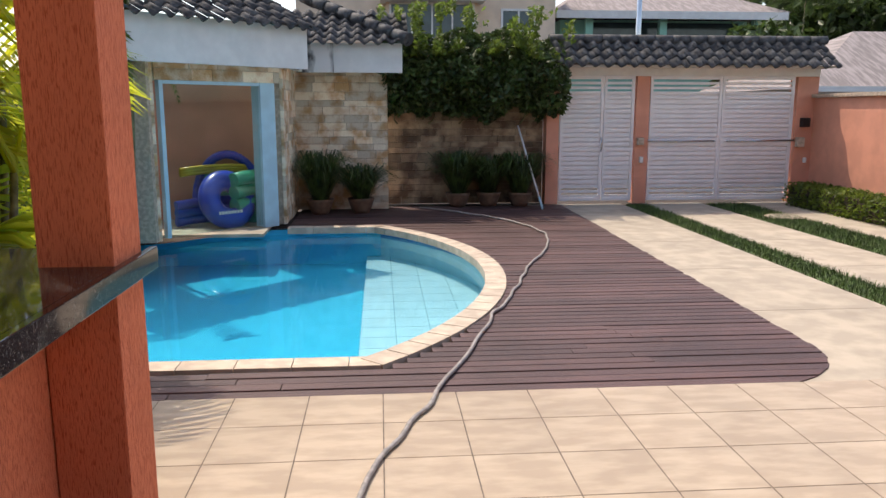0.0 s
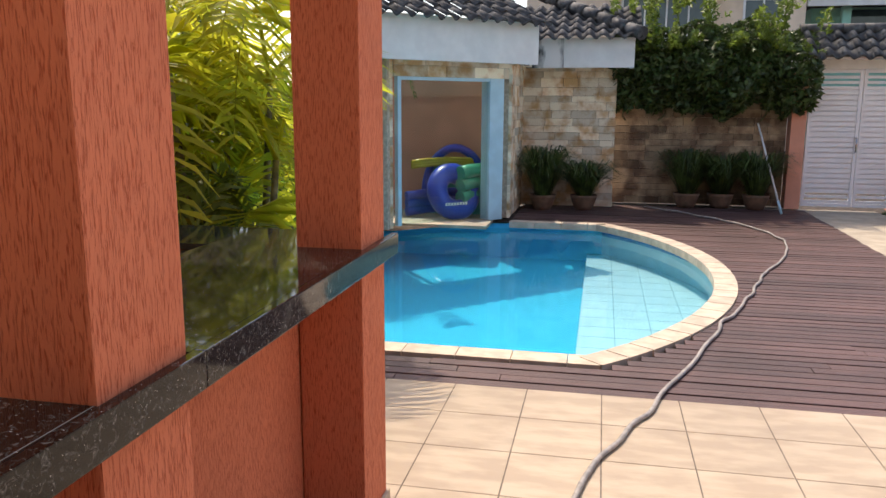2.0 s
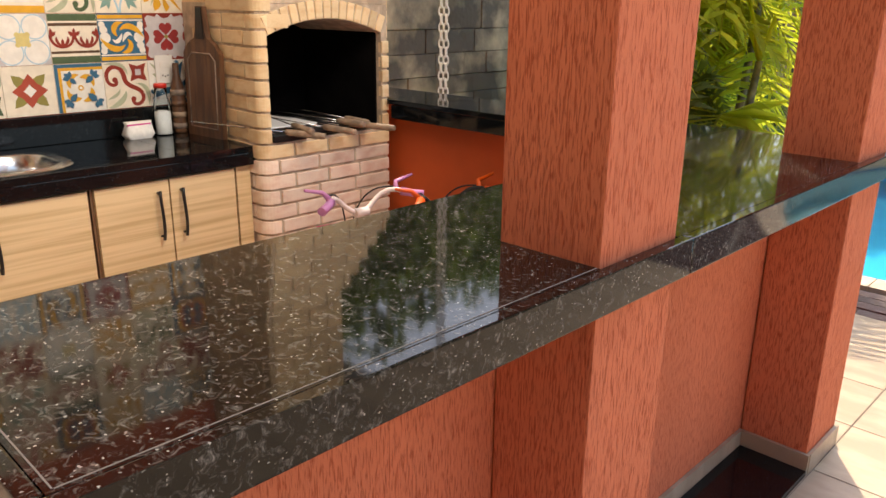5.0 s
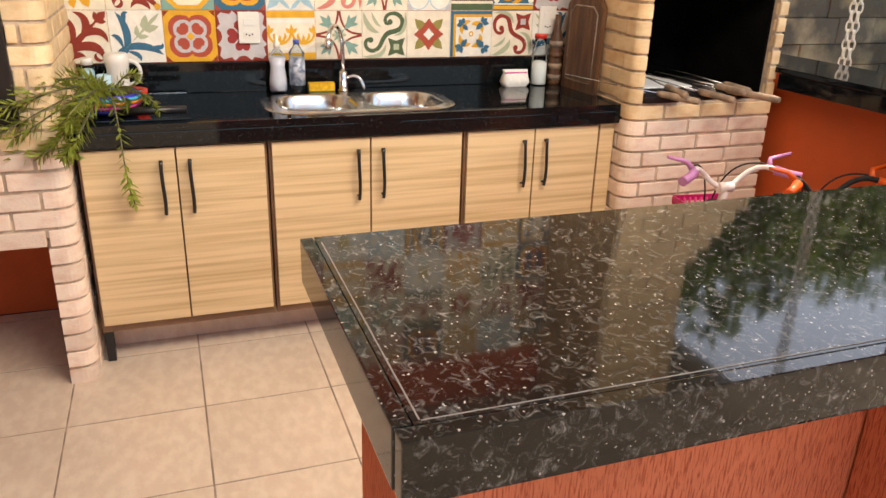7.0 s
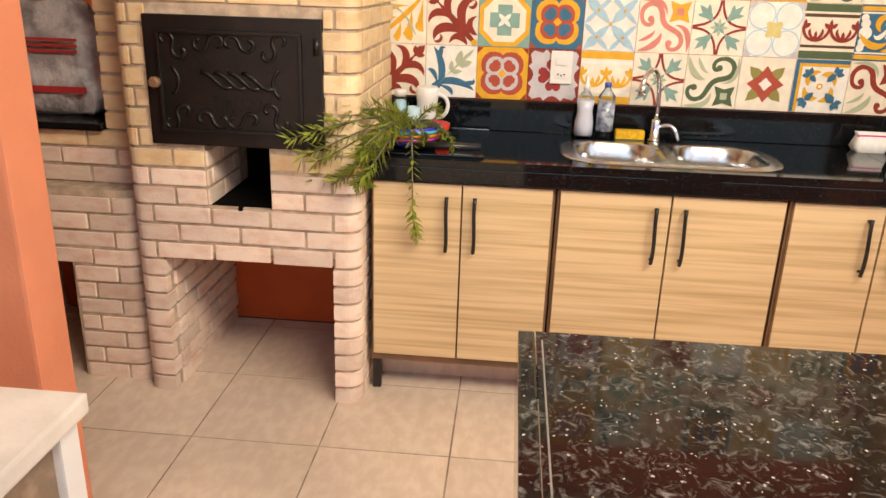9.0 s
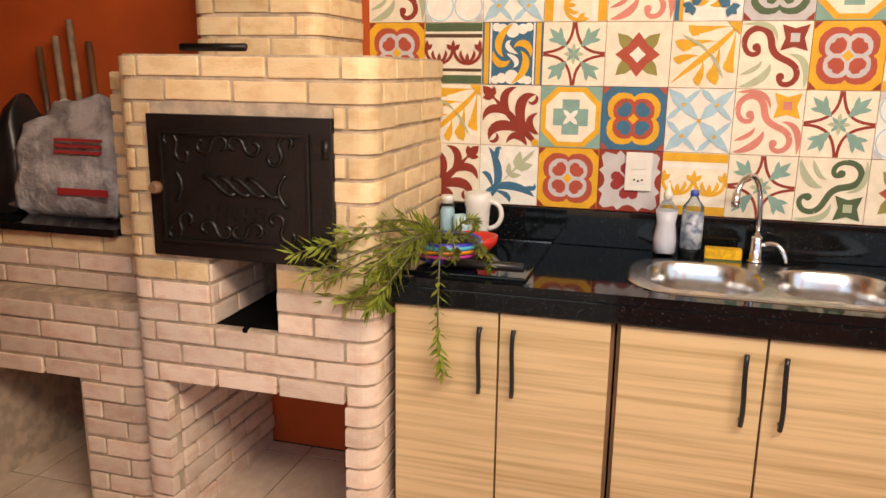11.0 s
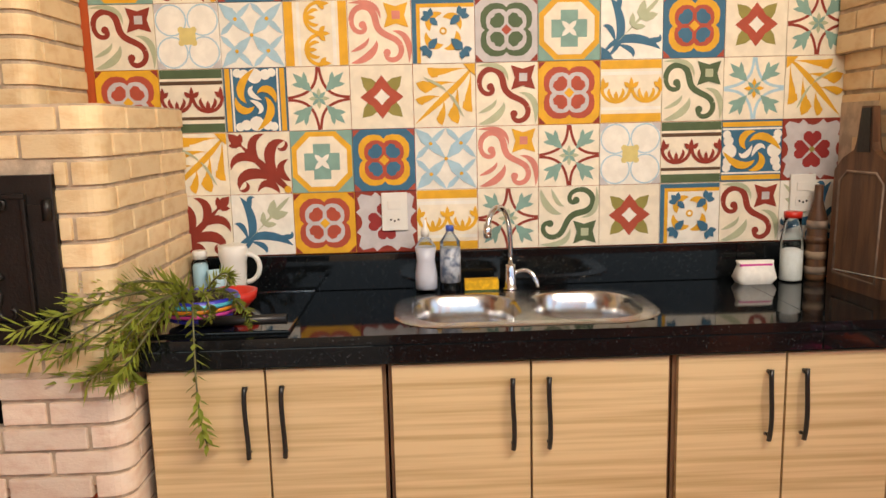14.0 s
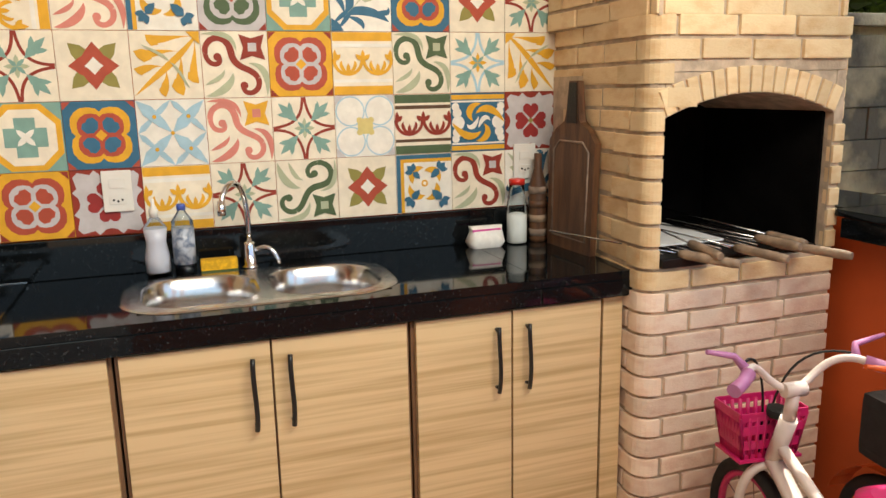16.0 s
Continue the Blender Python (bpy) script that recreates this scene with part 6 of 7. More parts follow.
t = thing("swim_ring", "blue inflatable swim ring behind the glass", "swim ring", 0, 0, 0)
part("tube", ring(1.50, 10.55, 0.36, 0.26, 0.14, 70, ang), M["rubberblue"], t)
bm = bmesh.new()
for k in range(8):
    add_box(bm, -0.20 + k * 0.045, -0.17 + k * 0.045, -0.004, 0.0, 0, 0.04)
bm.transform(pose(1.60, 10.36, 0.20, 0, 0, ang))
part("lettering_bars", bm, M["white"], t, "white lettering bars")
for nm, x, z, w, hgt, mt, lab in (("air_mattress", 1.35, 0.72, 0.85, 0.10, "rubberyellow", "yellow inflatable air mattress behind the glass"), ("air_mattress", 1.85, 0.45, 0.5, 0.5, "rubbergreen", "green inflatable air mattress behind the glass"), ("inflatable_boat", 1.3, 0.18, 0.9, 0.32, "rubberblue", "dark blue inflatable boat behind the glass")):
    t = thing(nm, lab, "inflatable")
    bm = bmesh.new()
    for k in range(3):
        zz = z - hgt / 2 + hgt * (k + 0.5) / 3
        add_tube(bm, bezier([(x - w / 2, 10.75 - 0.25, zz), (x, 10.95 - 0.1, zz + 0.06), (x + w / 2, 11.1, zz)], 8), hgt / 6 + 0.012, 10)
    part("chambers", bm, M[mt], t)
    part("rest", box(x - 0.3, x + 0.3, 10.95, 11.1, 0.0, max(0.05, z - hgt / 2)), M["rubbergreen"], t)

t = thing("inflatable_boat", "blue inflatable boat standing on edge behind glass", "inflatable")
part("tube", tube(bezier([(1.05, 10.95, 0.06), (0.85, 10.95, 0.75), (1.45, 11.05, 1.45), (1.95, 11.1, 0.75), (1.9, 11.1, 0.06)], 18), 0.06, 12), M["rubberblue"], t)

# ---- kitchen things ----
M["tablecream"] = mat("worn_cream_paint", (0.72, 0.66, 0.58), 0.5, 0.08, 6, 0.15, 60, stain=0.2)
M["plastic_white"] = mat("white_plastic", (0.75, 0.74, 0.70), 0.35, 0.03, 8, 0.02)
M["plastic_clear"] = clear("clear_plastic", (0.80, 0.85, 0.88), rough=0.06)
M["plastic_blue"] = mat("blue_plastic", (0.05, 0.10, 0.45), 0.35, 0.05, 8, 0.0)
M["sponge"] = mat("yellow_sponge", (0.75, 0.42, 0.02), 0.9, 0.15, 60, 0.6, 200)
M["boardwood"] = mat("dark_worn_wood", (0.16, 0.075, 0.035), 0.5, 0.3, 4, 0.25, 40, stretch=(8, 8, 1), second=(0.08, 0.035, 0.018))
M["boardedge"] = mat("grey_worn_wood_edge", (0.30, 0.22, 0.17), 0.7, 0.2, 20, 0.3)
M["salt"] = mat("white_salt", (0.82, 0.82, 0.80), 0.9, 0.04, 60, 0.3)
M["redcap"] = mat("red_plastic", (0.62, 0.03, 0.02), 0.35, 0.05, 8, 0.0)
M["pinkpaint"] = mat("pink_plastic", (0.62, 0.02, 0.16), 0.35, 0.06, 8, 0.03)
M["lilac"] = mat("lilac_plastic", (0.50, 0.20, 0.42), 0.4, 0.06, 8, 0.03)
M["framewhite"] = mat("white_bicycle_paint", (0.76, 0.68, 0.66), 0.3, 0.08, 8, 0.03)
M["rubber"] = mat("black_rubber", (0.015, 0.015, 0.015), 0.8, 0.2, 30, 0.3)
M["orangeplastic"] = mat("orange_plastic", (0.70, 0.10, 0.01), 0.4, 0.06, 8, 0.03)
M["bagplastic"] = mat("grey_crumpled_plastic", (0.62, 0.60, 0.59), 0.4, 0.3, 14, 0.8, 34, second=(0.34, 0.31, 0.31), stain=0.2, dist=0.012)
M["bagblack"] = mat("black_plastic_bag", (0.02, 0.02, 0.02), 0.35, 0.2, 12, 0.6, 20)
M["stick"] = mat("worn_turned_wood", (0.36, 0.25, 0.17), 0.65, 0.2, 20, 0.2, stretch=(1, 1, 1))
M["leafsucc"] = mat("bright_green_leaf", (0.42, 0.50, 0.09), 0.45, 0.2, 8, 0.05, island=True, transl=0.4)
M["paper"] = mat("white_paper", (0.75, 0.75, 0.74), 0.8, 0.03, 8, 0.1)
M["textred"] = mat("red_ink", (0.45, 0.03, 0.03), 0.7, 0.05, 8, 0.0)
for nm, c in (("bandcyan", (0.05, 0.42, 0.55)), ("bandorange", (0.75, 0.25, 0.03)), ("bandpink", (0.65, 0.06, 0.32)), ("bandblue", (0.03, 0.03, 0.40))):
    M[nm] = mat("glaze_" + nm, c, 0.3, 0.05, 20, 0.05)


def rrect(cx, cy, hx, hy, r, z, n=6):
    out = []
    for sx, sy, a in ((1, 1, 0), (-1, 1, 90), (-1, -1, 180), (1, -1, 270)):
        for x, y in arc(cx + sx * (hx - r), cy + sy * (hy - r), r, a, a + 90, n):
            out.append((x, y, z))
    return out


def loft(bm, rings, close=True):
    rows = [[bm.verts.new(p) for p in r] for r in rings]
    for a, b in zip(rows, rows[1:]):
        for k in range(len(a)):
            f = bm.faces.new((a[k], a[(k + 1) % len(a)], b[(k + 1) % len(b)], b[k]))
            f.smooth = True
    if close:
        bm.faces.new(rows[-1])
    return rows


def sink():
    t = thing("double_sink", "stainless steel double-bowl sink set in black counter", "sink")
    z = CT_Z
    cx, cy = 0.325, 0.905
    bm = bmesh.new()
    o = [bm.verts.new(p) for p in rrect(cx, cy, 0.205, 0.372, 0.15, z + 0.004, 8)]
    edges = [bm.edges.new((o[k], o[(k + 1) % len(o)])) for k in range(len(o))]
    loops = []
    for y in (0.735, 1.078):
        l = [bm.verts.new(p) for p in rrect(cx + 0.01, y, 0.172, 0.155, 0.12, z + 0.006, 8)]
        loops.append(l)
        edges += [bm.edges.new((l[k], l[(k + 1) % len(l)])) for k in range(len(l))]
    bmesh.ops.triangle_fill(bm, edges=edges, use_beauty=True)
    lip = [bm.verts.new(p) for p in rrect(cx, cy, 0.210, 0.377, 0.152, z + 0.0005, 8)]
    for k in range(len(o)):
        bm.faces.new((o[k], o[(k + 1) % len(o)], lip[(k + 1) % len(o)], lip[k]))
    part("rim", bm, M["steel"], t)
    for y in (0.735, 1.078):
        bm = bmesh.new()
        loft(bm, [rrect(cx + 0.01, y, 0.172 - d, 0.155 - d, max(0.12 - d, 0.02), z + h, 8) for d, h in ((0, 0.006), (0.008, 0.0), (0.014, -0.06), (0.02, -0.12), (0.04, -0.148), (0.09, -0.155))])
        part("bowl", bm, M["steel"], t)
        part("drain", lathe([(0.045, 0), (0.045, 0.004), (0.03, 0.006), (0.01, 0.003)], 18, cx=cx, cy=y, cz=z - 0.154), M["chrome"], t)


sink()
t = thing("kitchen_tap", "chrome gooseneck kitchen tap behind sink", "tap", 0.085, 0.895, CT_Z)
part("base", lathe([(0.026, 0), (0.026, 0.008), (0.020, 0.012), (0.019, 0.075), (0.015, 0.085)], 18), M["chrome"], t)
part("spout", tube(bezier([(0, 0, 0.08), (0.0, 0.005, 0.22), (0.01, -0.005, 0.295), (0.05, -0.05, 0.30), (0.09, -0.075, 0.26), (0.095, -0.08, 0.215)], 18), 0.0085, 12), M["chrome"], t)
part("nozzle", lathe([(0.012, 0), (0.014, 0.015), (0.011, 0.045)], 14, cx=0.096, cy=-0.08, cz=0.185), M["chrome"], t)
part("lever", tube(bezier([(0.0, 0.015, 0.055), (0.01, 0.055, 0.075), (0.02, 0.075, 0.06), (0.03, 0.085, 0.012)], 10), 0.0075, 10), M["chrome"], t)


def bottle(name, label, x, y, prof, material, cap=None, capm="plastic_white", capp=None, fill=None, lab=None):
    t = thing(name, label, "bottle", x, y, CT_Z)
    b = part("body", lathe(prof, 20), M[material], t)
    b.visible_shadow = material != "plastic_clear"
    if capp:
        part("cap", lathe(capp, 16), M[capm], t)
    if lab:
        part("label_sleeve", lathe(lab[0], 20), M[lab[1]], t)
    if fill:
        part("contents", lathe(fill[0], 20), M[fill[1]], t)


M["dish_liquid"] = mat("grey_blue_label", (0.55, 0.58, 0.68), 0.3, 0.05, 8, 0.0)
M["bluelabel"] = mat("dark_blue_grey_label", (0.10, 0.14, 0.22), 0.3, 0.3, 40, 0.0, second=(0.45, 0.50, 0.58))
bottle("detergent_bottle", "clear detergent squeeze bottle with grey label", 0.085, 0.625, [(0.028, 0), (0.035, 0.005), (0.034, 0.06), (0.026, 0.11), (0.033, 0.15), (0.016, 0.175), (0.01, 0.18)], "plastic_clear", capp=[(0.012, 0.18), (0.014, 0.2), (0.006, 0.215), (0.004, 0.235)], lab=([(0.0352, 0.015), (0.0352, 0.06), (0.0285, 0.105), (0.034, 0.148)], "dish_liquid"))
bottle("water_bottle", "clear plastic bottle with blue cap", 0.09, 0.703, [(0.028, 0), (0.032, 0.006), (0.030, 0.05), (0.032, 0.10), (0.032, 0.165), (0.014, 0.19), (0.011, 0.2)], "plastic_clear", capp=[(0.013, 0.198), (0.013, 0.214), (0.011, 0.216)], capm="plastic_blue", lab=([(0.0327, 0.035), (0.0327, 0.145)], "bluelabel"))
t = thing("sponge", "yellow sponge on the counter behind sink", "sponge", 0.095, 0.80, CT_Z)
part("foam", box(-0.022, 0.022, -0.055, 0.055, 0.008, 0.042, 0.008), M["sponge"], t)
part("scouring_pad", box(-0.022, 0.022, -0.055, 0.055, 0.0, 0.008, 0.002), M["leafdark"], t, "dark green scouring pad")


def outlet(y, z, n):
    t = thing("wall_outlet", "white rectangular outlet plate on patterned tiles", "outlet", 0.003, y, z)
    part("plate", box(0, 0.009, -0.042, 0.042, -0.062, 0.062, 0.004), M["plastic_white"], t)
    part("switch", box(0.009, 0.012, -0.022, 0.022, 0.008, 0.036, 0.002), M["plastic_white"], t)
    part("socket", box(0.009, 0.0115, -0.024, 0.024, -0.04, -0.012, 0.002), M["plastic_white"], t)
    for k in (-0.012, 0, 0.012):
        part("pin_hole", lathe([(0.0035, 0), (0.0035, 0.0015)], 8), M["rubber"], t).matrix_basis = pose(0.0112, k, -0.026 - (0.004 if k == 0 else 0), 0, 90, 0)


outlet(0.528, 1.155, 2)
outlet(1.872, 1.18, 2)

t = thing("cutting_board", "dark worn wooden cutting board leaning on brick", "cutting board", 0.245, 1.920, CT_Z)
outl = [(-0.115, 0), (0.115, 0), (0.118, 0.36), (0.085, 0.40), (0.04, 0.425), (0.032, 0.45), (0.022, 0.555), (-0.022, 0.555), (-0.032, 0.45), (-0.04, 0.425), (-0.085, 0.40), (-0.118, 0.36)]
bm = prism([(x * 1.15, z) for x, z in outl], 0, 0.024, 0.005)
bmat = pose(0, 0, 0, 0, 0, 0) @ Matrix(((1, 0, 0, 0), (0, 0, 1, 0), (0, 1, 0, 0), (0, 0, 0, 1)))
lean = pose(0, 0, 0, -1.5, 0, 4)
bm.transform(lean @ bmat)
part("board", bm, M["boardwood"], t)
bm = bmesh.new()
loop = [(-0.088, 0.04), (0.088, 0.04), (0.09, 0.33), (0.06, 0.36), (-0.06, 0.36), (-0.09, 0.33), (-0.088, 0.04)]
add_tube(bm, [(x * 1.15, z, -0.0005) for x, z in loop], 0.004, 6)
bm.transform(lean @ bmat)
part("juice_groove", bm, M["boardedge"], t)
bm = prism([(-0.03, 0.42), (0.03, 0.42), (0.02, 0.55), (-0.02, 0.55)], -0.003, 0.0, 0.0)
bm.transform(lean @ bmat)
part("handle_plate", bm, M["iron"], t, "dark metal handle plate")

t = thing("salt_jar", "glass jar of white salt with red lid", "jar", 0.075, 1.812, CT_Z)
g = part("glass", lathe([(0.034, 0), (0.038, 0.004), (0.038, 0.13), (0.028, 0.17), (0.026, 0.21)], 22), M["plastic_clear"], t)
g.visible_shadow = False
part("lid", lathe([(0.028, 0.208), (0.028, 0.226), (0.024, 0.228)], 18), M["redcap"], t)
part("salt", lathe([(0.033, 0.004), (0.035, 0.008), (0.035, 0.10), (0.02, 0.108)], 20), M["salt"], t)
t = thing("spice_bottle", "tall slim glass bottle of layered spices", "bottle", 0.06, 1.900, CT_Z)
part("glass", lathe([(0.03, 0), (0.032, 0.01), (0.030, 0.2), (0.014, 0.26), (0.013, 0.31)], 18), M["boardwood"], t)
for k, c in enumerate(("boardedge", "stick", "boardwood", "boardedge")):
    part("layer", lathe([(0.0325, 0.02 + k * 0.05), (0.0325, 0.045 + k * 0.05)], 18), M[c], t)
t = thing("flour_bag", "small crumpled plastic bag of white flour", "bag", 0.085, 1.688, CT_Z)
bm = bmesh.new()
loft(bm, [rrect(0, 0, a, b, min(a, b) * 0.6, z, 4) for a, b, z in ((0.03, 0.055, 0.0), (0.04, 0.065, 0.018), (0.035, 0.06, 0.042), (0.015, 0.055, 0.06), (0.01, 0.06, 0.074))])
for v in bm.verts:
    v.co += noise.noise_vector(v.co * 40) * 0.004
part("bag", bm, M["salt"], t)
part("print_band", box(-0.016, 0.018, -0.052, 0.052, 0.053, 0.064, 0.003), M["bandpink"], t, "pink printed band")

t = thing("cooktop", "black glass cooktop set on the counter", "cooktop", 0, 0, CT_Z)
part("glass_plate", box(0.05, 0.54, -0.10, 0.262, 0.0005, 0.008, 0.003), M["gran_blk"], t)
part("hinge_bar", tube([(0.50, 0.02, 0.03), (0.50, 0.25, 0.03)], 0.014), M["blackmetal"], t)
part("trim", box(0.045, 0.049, -0.10, 0.262, 0.0005, 0.010), M["steel"], t)

# painted bowl with a trailing plant
t = thing("plant_bowl", "painted bowl with a trailing green plant", "plant bowl", 0.42, 0.0, CT_Z + 0.009)
part("bowl", lathe([(0.05, 0), (0.075, 0.012), (0.10, 0.045), (0.105, 0.075), (0.098, 0.076), (0.08, 0.05)], 28), M["bandblue"], t, "blue painted clay bowl")
for z, r, c in ((0.020, 0.0835, "bandblue"), (0.034, 0.0945, "bandpink"), (0.048, 0.1015, "bandorange"), (0.061, 0.1045, "bandcyan")):
    part("painted_band", lathe([(r - 0.002, z - 0.005), (r + 0.003, z - 0.004), (r + 0.004, z + 0.005), (r, z + 0.006)], 28), M[c], t)
part("soil", lathe([(0.09, 0.055), (0.09, 0.068), (0.01, 0.07)], 20), M["earth"], t)
rng = random.Random(7)
bs, bl = bmesh.new(), bmesh.new()


def stem(pts, step=0.012, ln=0.055, w=0.0042, tuft=False):
    q = bezier(pts, 24)
    add_tube(bs, q, 0.0025, 5)
    for i in range(4, 25):
        d = (q[min(i + 1, 24)] - q[i - 1]).normalized()
        for _ in range(2 if i < 19 else 6):
            o = Vector((rng.gauss(0, 1), rng.gauss(0, 1), rng.gauss(0, 1)))
            o = (o - d * o.dot(d)).normalized()
            tip = q[i] + (o * 0.8 + d * 0.6) * ln * rng.uniform(0.7, 1.2)
            m = q[i].lerp(tip, 0.5)
            s = d.cross(o).normalized() * w
            bl.faces.new([bl.verts.new(p) for p in (q[i], m + s, tip, m - s)])


for k in range(15):
    a = rng.uniform(-2.4, -0.6)
    r = rng.uniform(0.16, 0.34)
    e = Vector((rng.uniform(0.2, 0.34), -r * rng.uniform(0.5, 1.25), rng.uniform(-0.08, 0.12)))
    stem([(0, 0, 0.06), (e.x * 0.5, e.y * 0.1, 0.16), (e.x * 0.95, e.y * 0.5, e.z + 0.06), tuple(e)])
for e in ((0.10, 0.16, 0.02), (0.06, 0.12, 0.05), (0.04, 0.10, 0.12), (0.12, 0.06, 0.04)):
    stem([(0, 0, 0.06), (e[0] * 0.4, e[1] * 0.4, 0.12), (e[0] * 0.8, e[1] * 0.9, e[2] + 0.05), e], ln=0.028)
for e in ((0.20, 0.05, -0.27), (0.205, -0.20, -0.14), (0.195, -0.12, -0.10)):
    stem([(0.05, 0, 0.07), (0.15, e[1] * 0.4, 0.12), (0.205, e[1] * 0.9, -0.02), (0.195, e[1] - 0.03, e[2] * 0.6), e], ln=0.042, w=0.007)
part("stem", bs, M["stem"], t)
part("foliage", bl, M["leafsucc"], t, "narrow bright green leaves")
t = thing("mug", "white insulated mug with handle", "mug", 0.10, 0.02, CT_Z + 0.009)
part("body", lathe([(0.034, 0), (0.036, 0.01), (0.040, 0.11), (0.044, 0.125), (0.045, 0.155), (0.038, 0.165)], 24), M["plastic_white"], t)
part("handle", tube(bezier([(0.0, 0.038, 0.135), (0.0, 0.095, 0.14), (0.0, 0.095, 0.05), (0.0, 0.037, 0.045)], 12), 0.008, 10), M["plastic_white"], t)
t = thing("medicine_bottle", "small blue bottle with white cap", "bottle", 0.10, -0.085, CT_Z + 0.009)
part("body", lathe([(0.026, 0), (0.028, 0.005), (0.028, 0.11), (0.02, 0.125)], 18), M["plastic_clear"], t).visible_shadow = False
part("contents", lathe([(0.022, 0.003), (0.024, 0.006), (0.024, 0.10), (0.016, 0.11)], 16), M["bluepaint"], t)
part("cap", lathe([(0.022, 0.124), (0.022, 0.148), (0.02, 0.15)], 16), M["plastic_white"], t)
t = thing("blue_cup", "small pale blue cup beside the mug", "cup", 0.13, -0.03, CT_Z + 0.009)
part("body", lathe([(0.022, 0), (0.026, 0.09), (0.024, 0.09), (0.02, 0.01)], 18), M["bluepaint"], t)
t = thing("red_dish", "red plastic dish behind the plant bowl", "dish", 0.27, 0.05, CT_Z + 0.009)
part("body", lathe([(0.04, 0), (0.07, 0.03), (0.075, 0.055), (0.068, 0.054), (0.05, 0.02)], 22), M["redcap"], t)

# ---- barbecue things ----
t = thing("grill_rack", "black grill rack with steel rods and paper", "grill rack", 0, 0, 0.917)
part("tray", box(0.20, 0.655, 2.0, 2.575, 0.012, 0.022, 0.003), M["iron"], t)
part("front_bar", box(0.645, 0.675, 1.995, 2.16, 0.0, 0.028, 0.004), M["iron"], t)
bm = bmesh.new()
for k in range(16):
    add_tube(bm, [(0.12, 2.02 + k * 0.034, 0.034), (0.64, 2.02 + k * 0.034, 0.034)], 0.003, 6)
part("rods", bm, M["steel"], t)
t = thing("paper_sheets", "white paper sheets lying on the grill rack", "paper", 0, 0, 0)
bm = box(0.24, 0.56, 2.03, 2.30, 0.956, 0.962, 0.001)
part("sheet", bm, M["paper"], t)
for k, (a, b) in enumerate((((0.66, 2.06, 0.955), (0.80, 2.162, 0.942)), ((0.63, 2.12, 0.975), (0.77, 2.12, 0.962)), ((0.66, 2.26, 0.957), (0.81, 2.32, 0.944)), ((0.62, 2.37, 0.97), (0.77, 2.40, 0.965)), ((0.66, 2.40, 0.958), (0.875, 2.485, 0.952)), ((0.60, 2.43, 0.972), (0.73, 2.46, 0.962)))):
    t = thing("skewer", "metal skewer with turned wooden handle on grill", "skewer", group="skewers on the barbecue")
    a, b = Vector(a), Vector(b)
    d = (b - a).normalized()
    part("handle", tube([a, a.lerp(b, 0.1), a.lerp(b, 0.9), b], [0.011, 0.014, 0.014, 0.011], 10), M["stick"], t, "turned wooden handle")
    part("spike", tube([a - d * 0.42 + Vector((0, 0, 0.0)), a], 0.003, 6), M["steel"], t, "steel spike")

# ---- charcoal bag and sticks ----
t = thing("charcoal_bag", "crumpled grey-white charcoal bag with red print", "charcoal bag", 0.27, -1.36, 0.956)
bm = bmesh.new()
loft(bm, [rrect(0, 0, a, b, min(a, b) * 0.55, z, 6) for a, b, z in ((0.10, 0.20, 0.0), (0.15, 0.25, 0.03), (0.155, 0.26, 0.12), (0.14, 0.24, 0.22), (0.10, 0.20, 0.30), (0.05, 0.15, 0.36), (0.03, 0.10, 0.40))])
bmesh.ops.subdivide_edges(bm, edges=bm.edges[:], cuts=1, use_grid_fill=True)
for v in bm.verts:
    v.co += noise.noise_vector(v.co * 9) * 0.034 + noise.noise_vector(v.co * 24) * 0.026
part("sack", bm, M["bagplastic"], t)
part("lettering_bar", box(0.168, 0.172, 0.00, 0.20, 0.085, 0.108, 0.0), M["textred"], t, "red printed band")
for k in range(3):
    part("print_line", box(0.146 - k * 0.003, 0.150 - k * 0.003, -0.02, 0.17, 0.222 + k * 0.02, 0.232 + k * 0.02), M["textred"], t, "red printed band")
for k, (y, h, c) in enumerate(((-1.62, 0.62, "stick"), (-1.55, 0.68, "stick"), (-1.47, 0.60, "boardwood"), (-1.70, 0.58, "boardwood"))):
    t = thing("wooden_handle", "wooden tool handle standing behind charcoal bag", "handle", group="tool handles in the niche")
    part("shaft", tube([(0.06, y, 0.956), (0.04, y - 0.05, 0.956 + h)], 0.013), M[c], t)
t = thing("dark_bag", "black plastic bag beside the charcoal bag", "bag", 0.30, -1.62, 0.956)
bm = bmesh.new()
loft(bm, [rrect(0, 0, a, b, min(a, b) * 0.55, z, 5) for a, b, z in ((0.10, 0.05, 0.0), (0.12, 0.06, 0.1), (0.09, 0.05, 0.3), (0.03, 0.03, 0.4))])
bmesh.ops.subdivide_edges(bm, edges=bm.edges[:], cuts=1, use_grid_fill=True)
for v in bm.verts:
    v.co += noise.noise_vector(v.co * 14) * 0.025
part("sack", bm, M["bagblack"], t, smooth=True)
t = thing("oven_tool", "black iron tool lying on the oven top", "tool", 0.45, -0.72, 1.513)
part("bar", tube([(0, -0.12, 0.012), (0.0, 0.10, 0.012)], 0.012), M["iron"], t)
part("bar_end", tube([(0.03, -0.08, 0.012), (0.03, 0.12, 0.012)], 0.010), M["iron"], t)

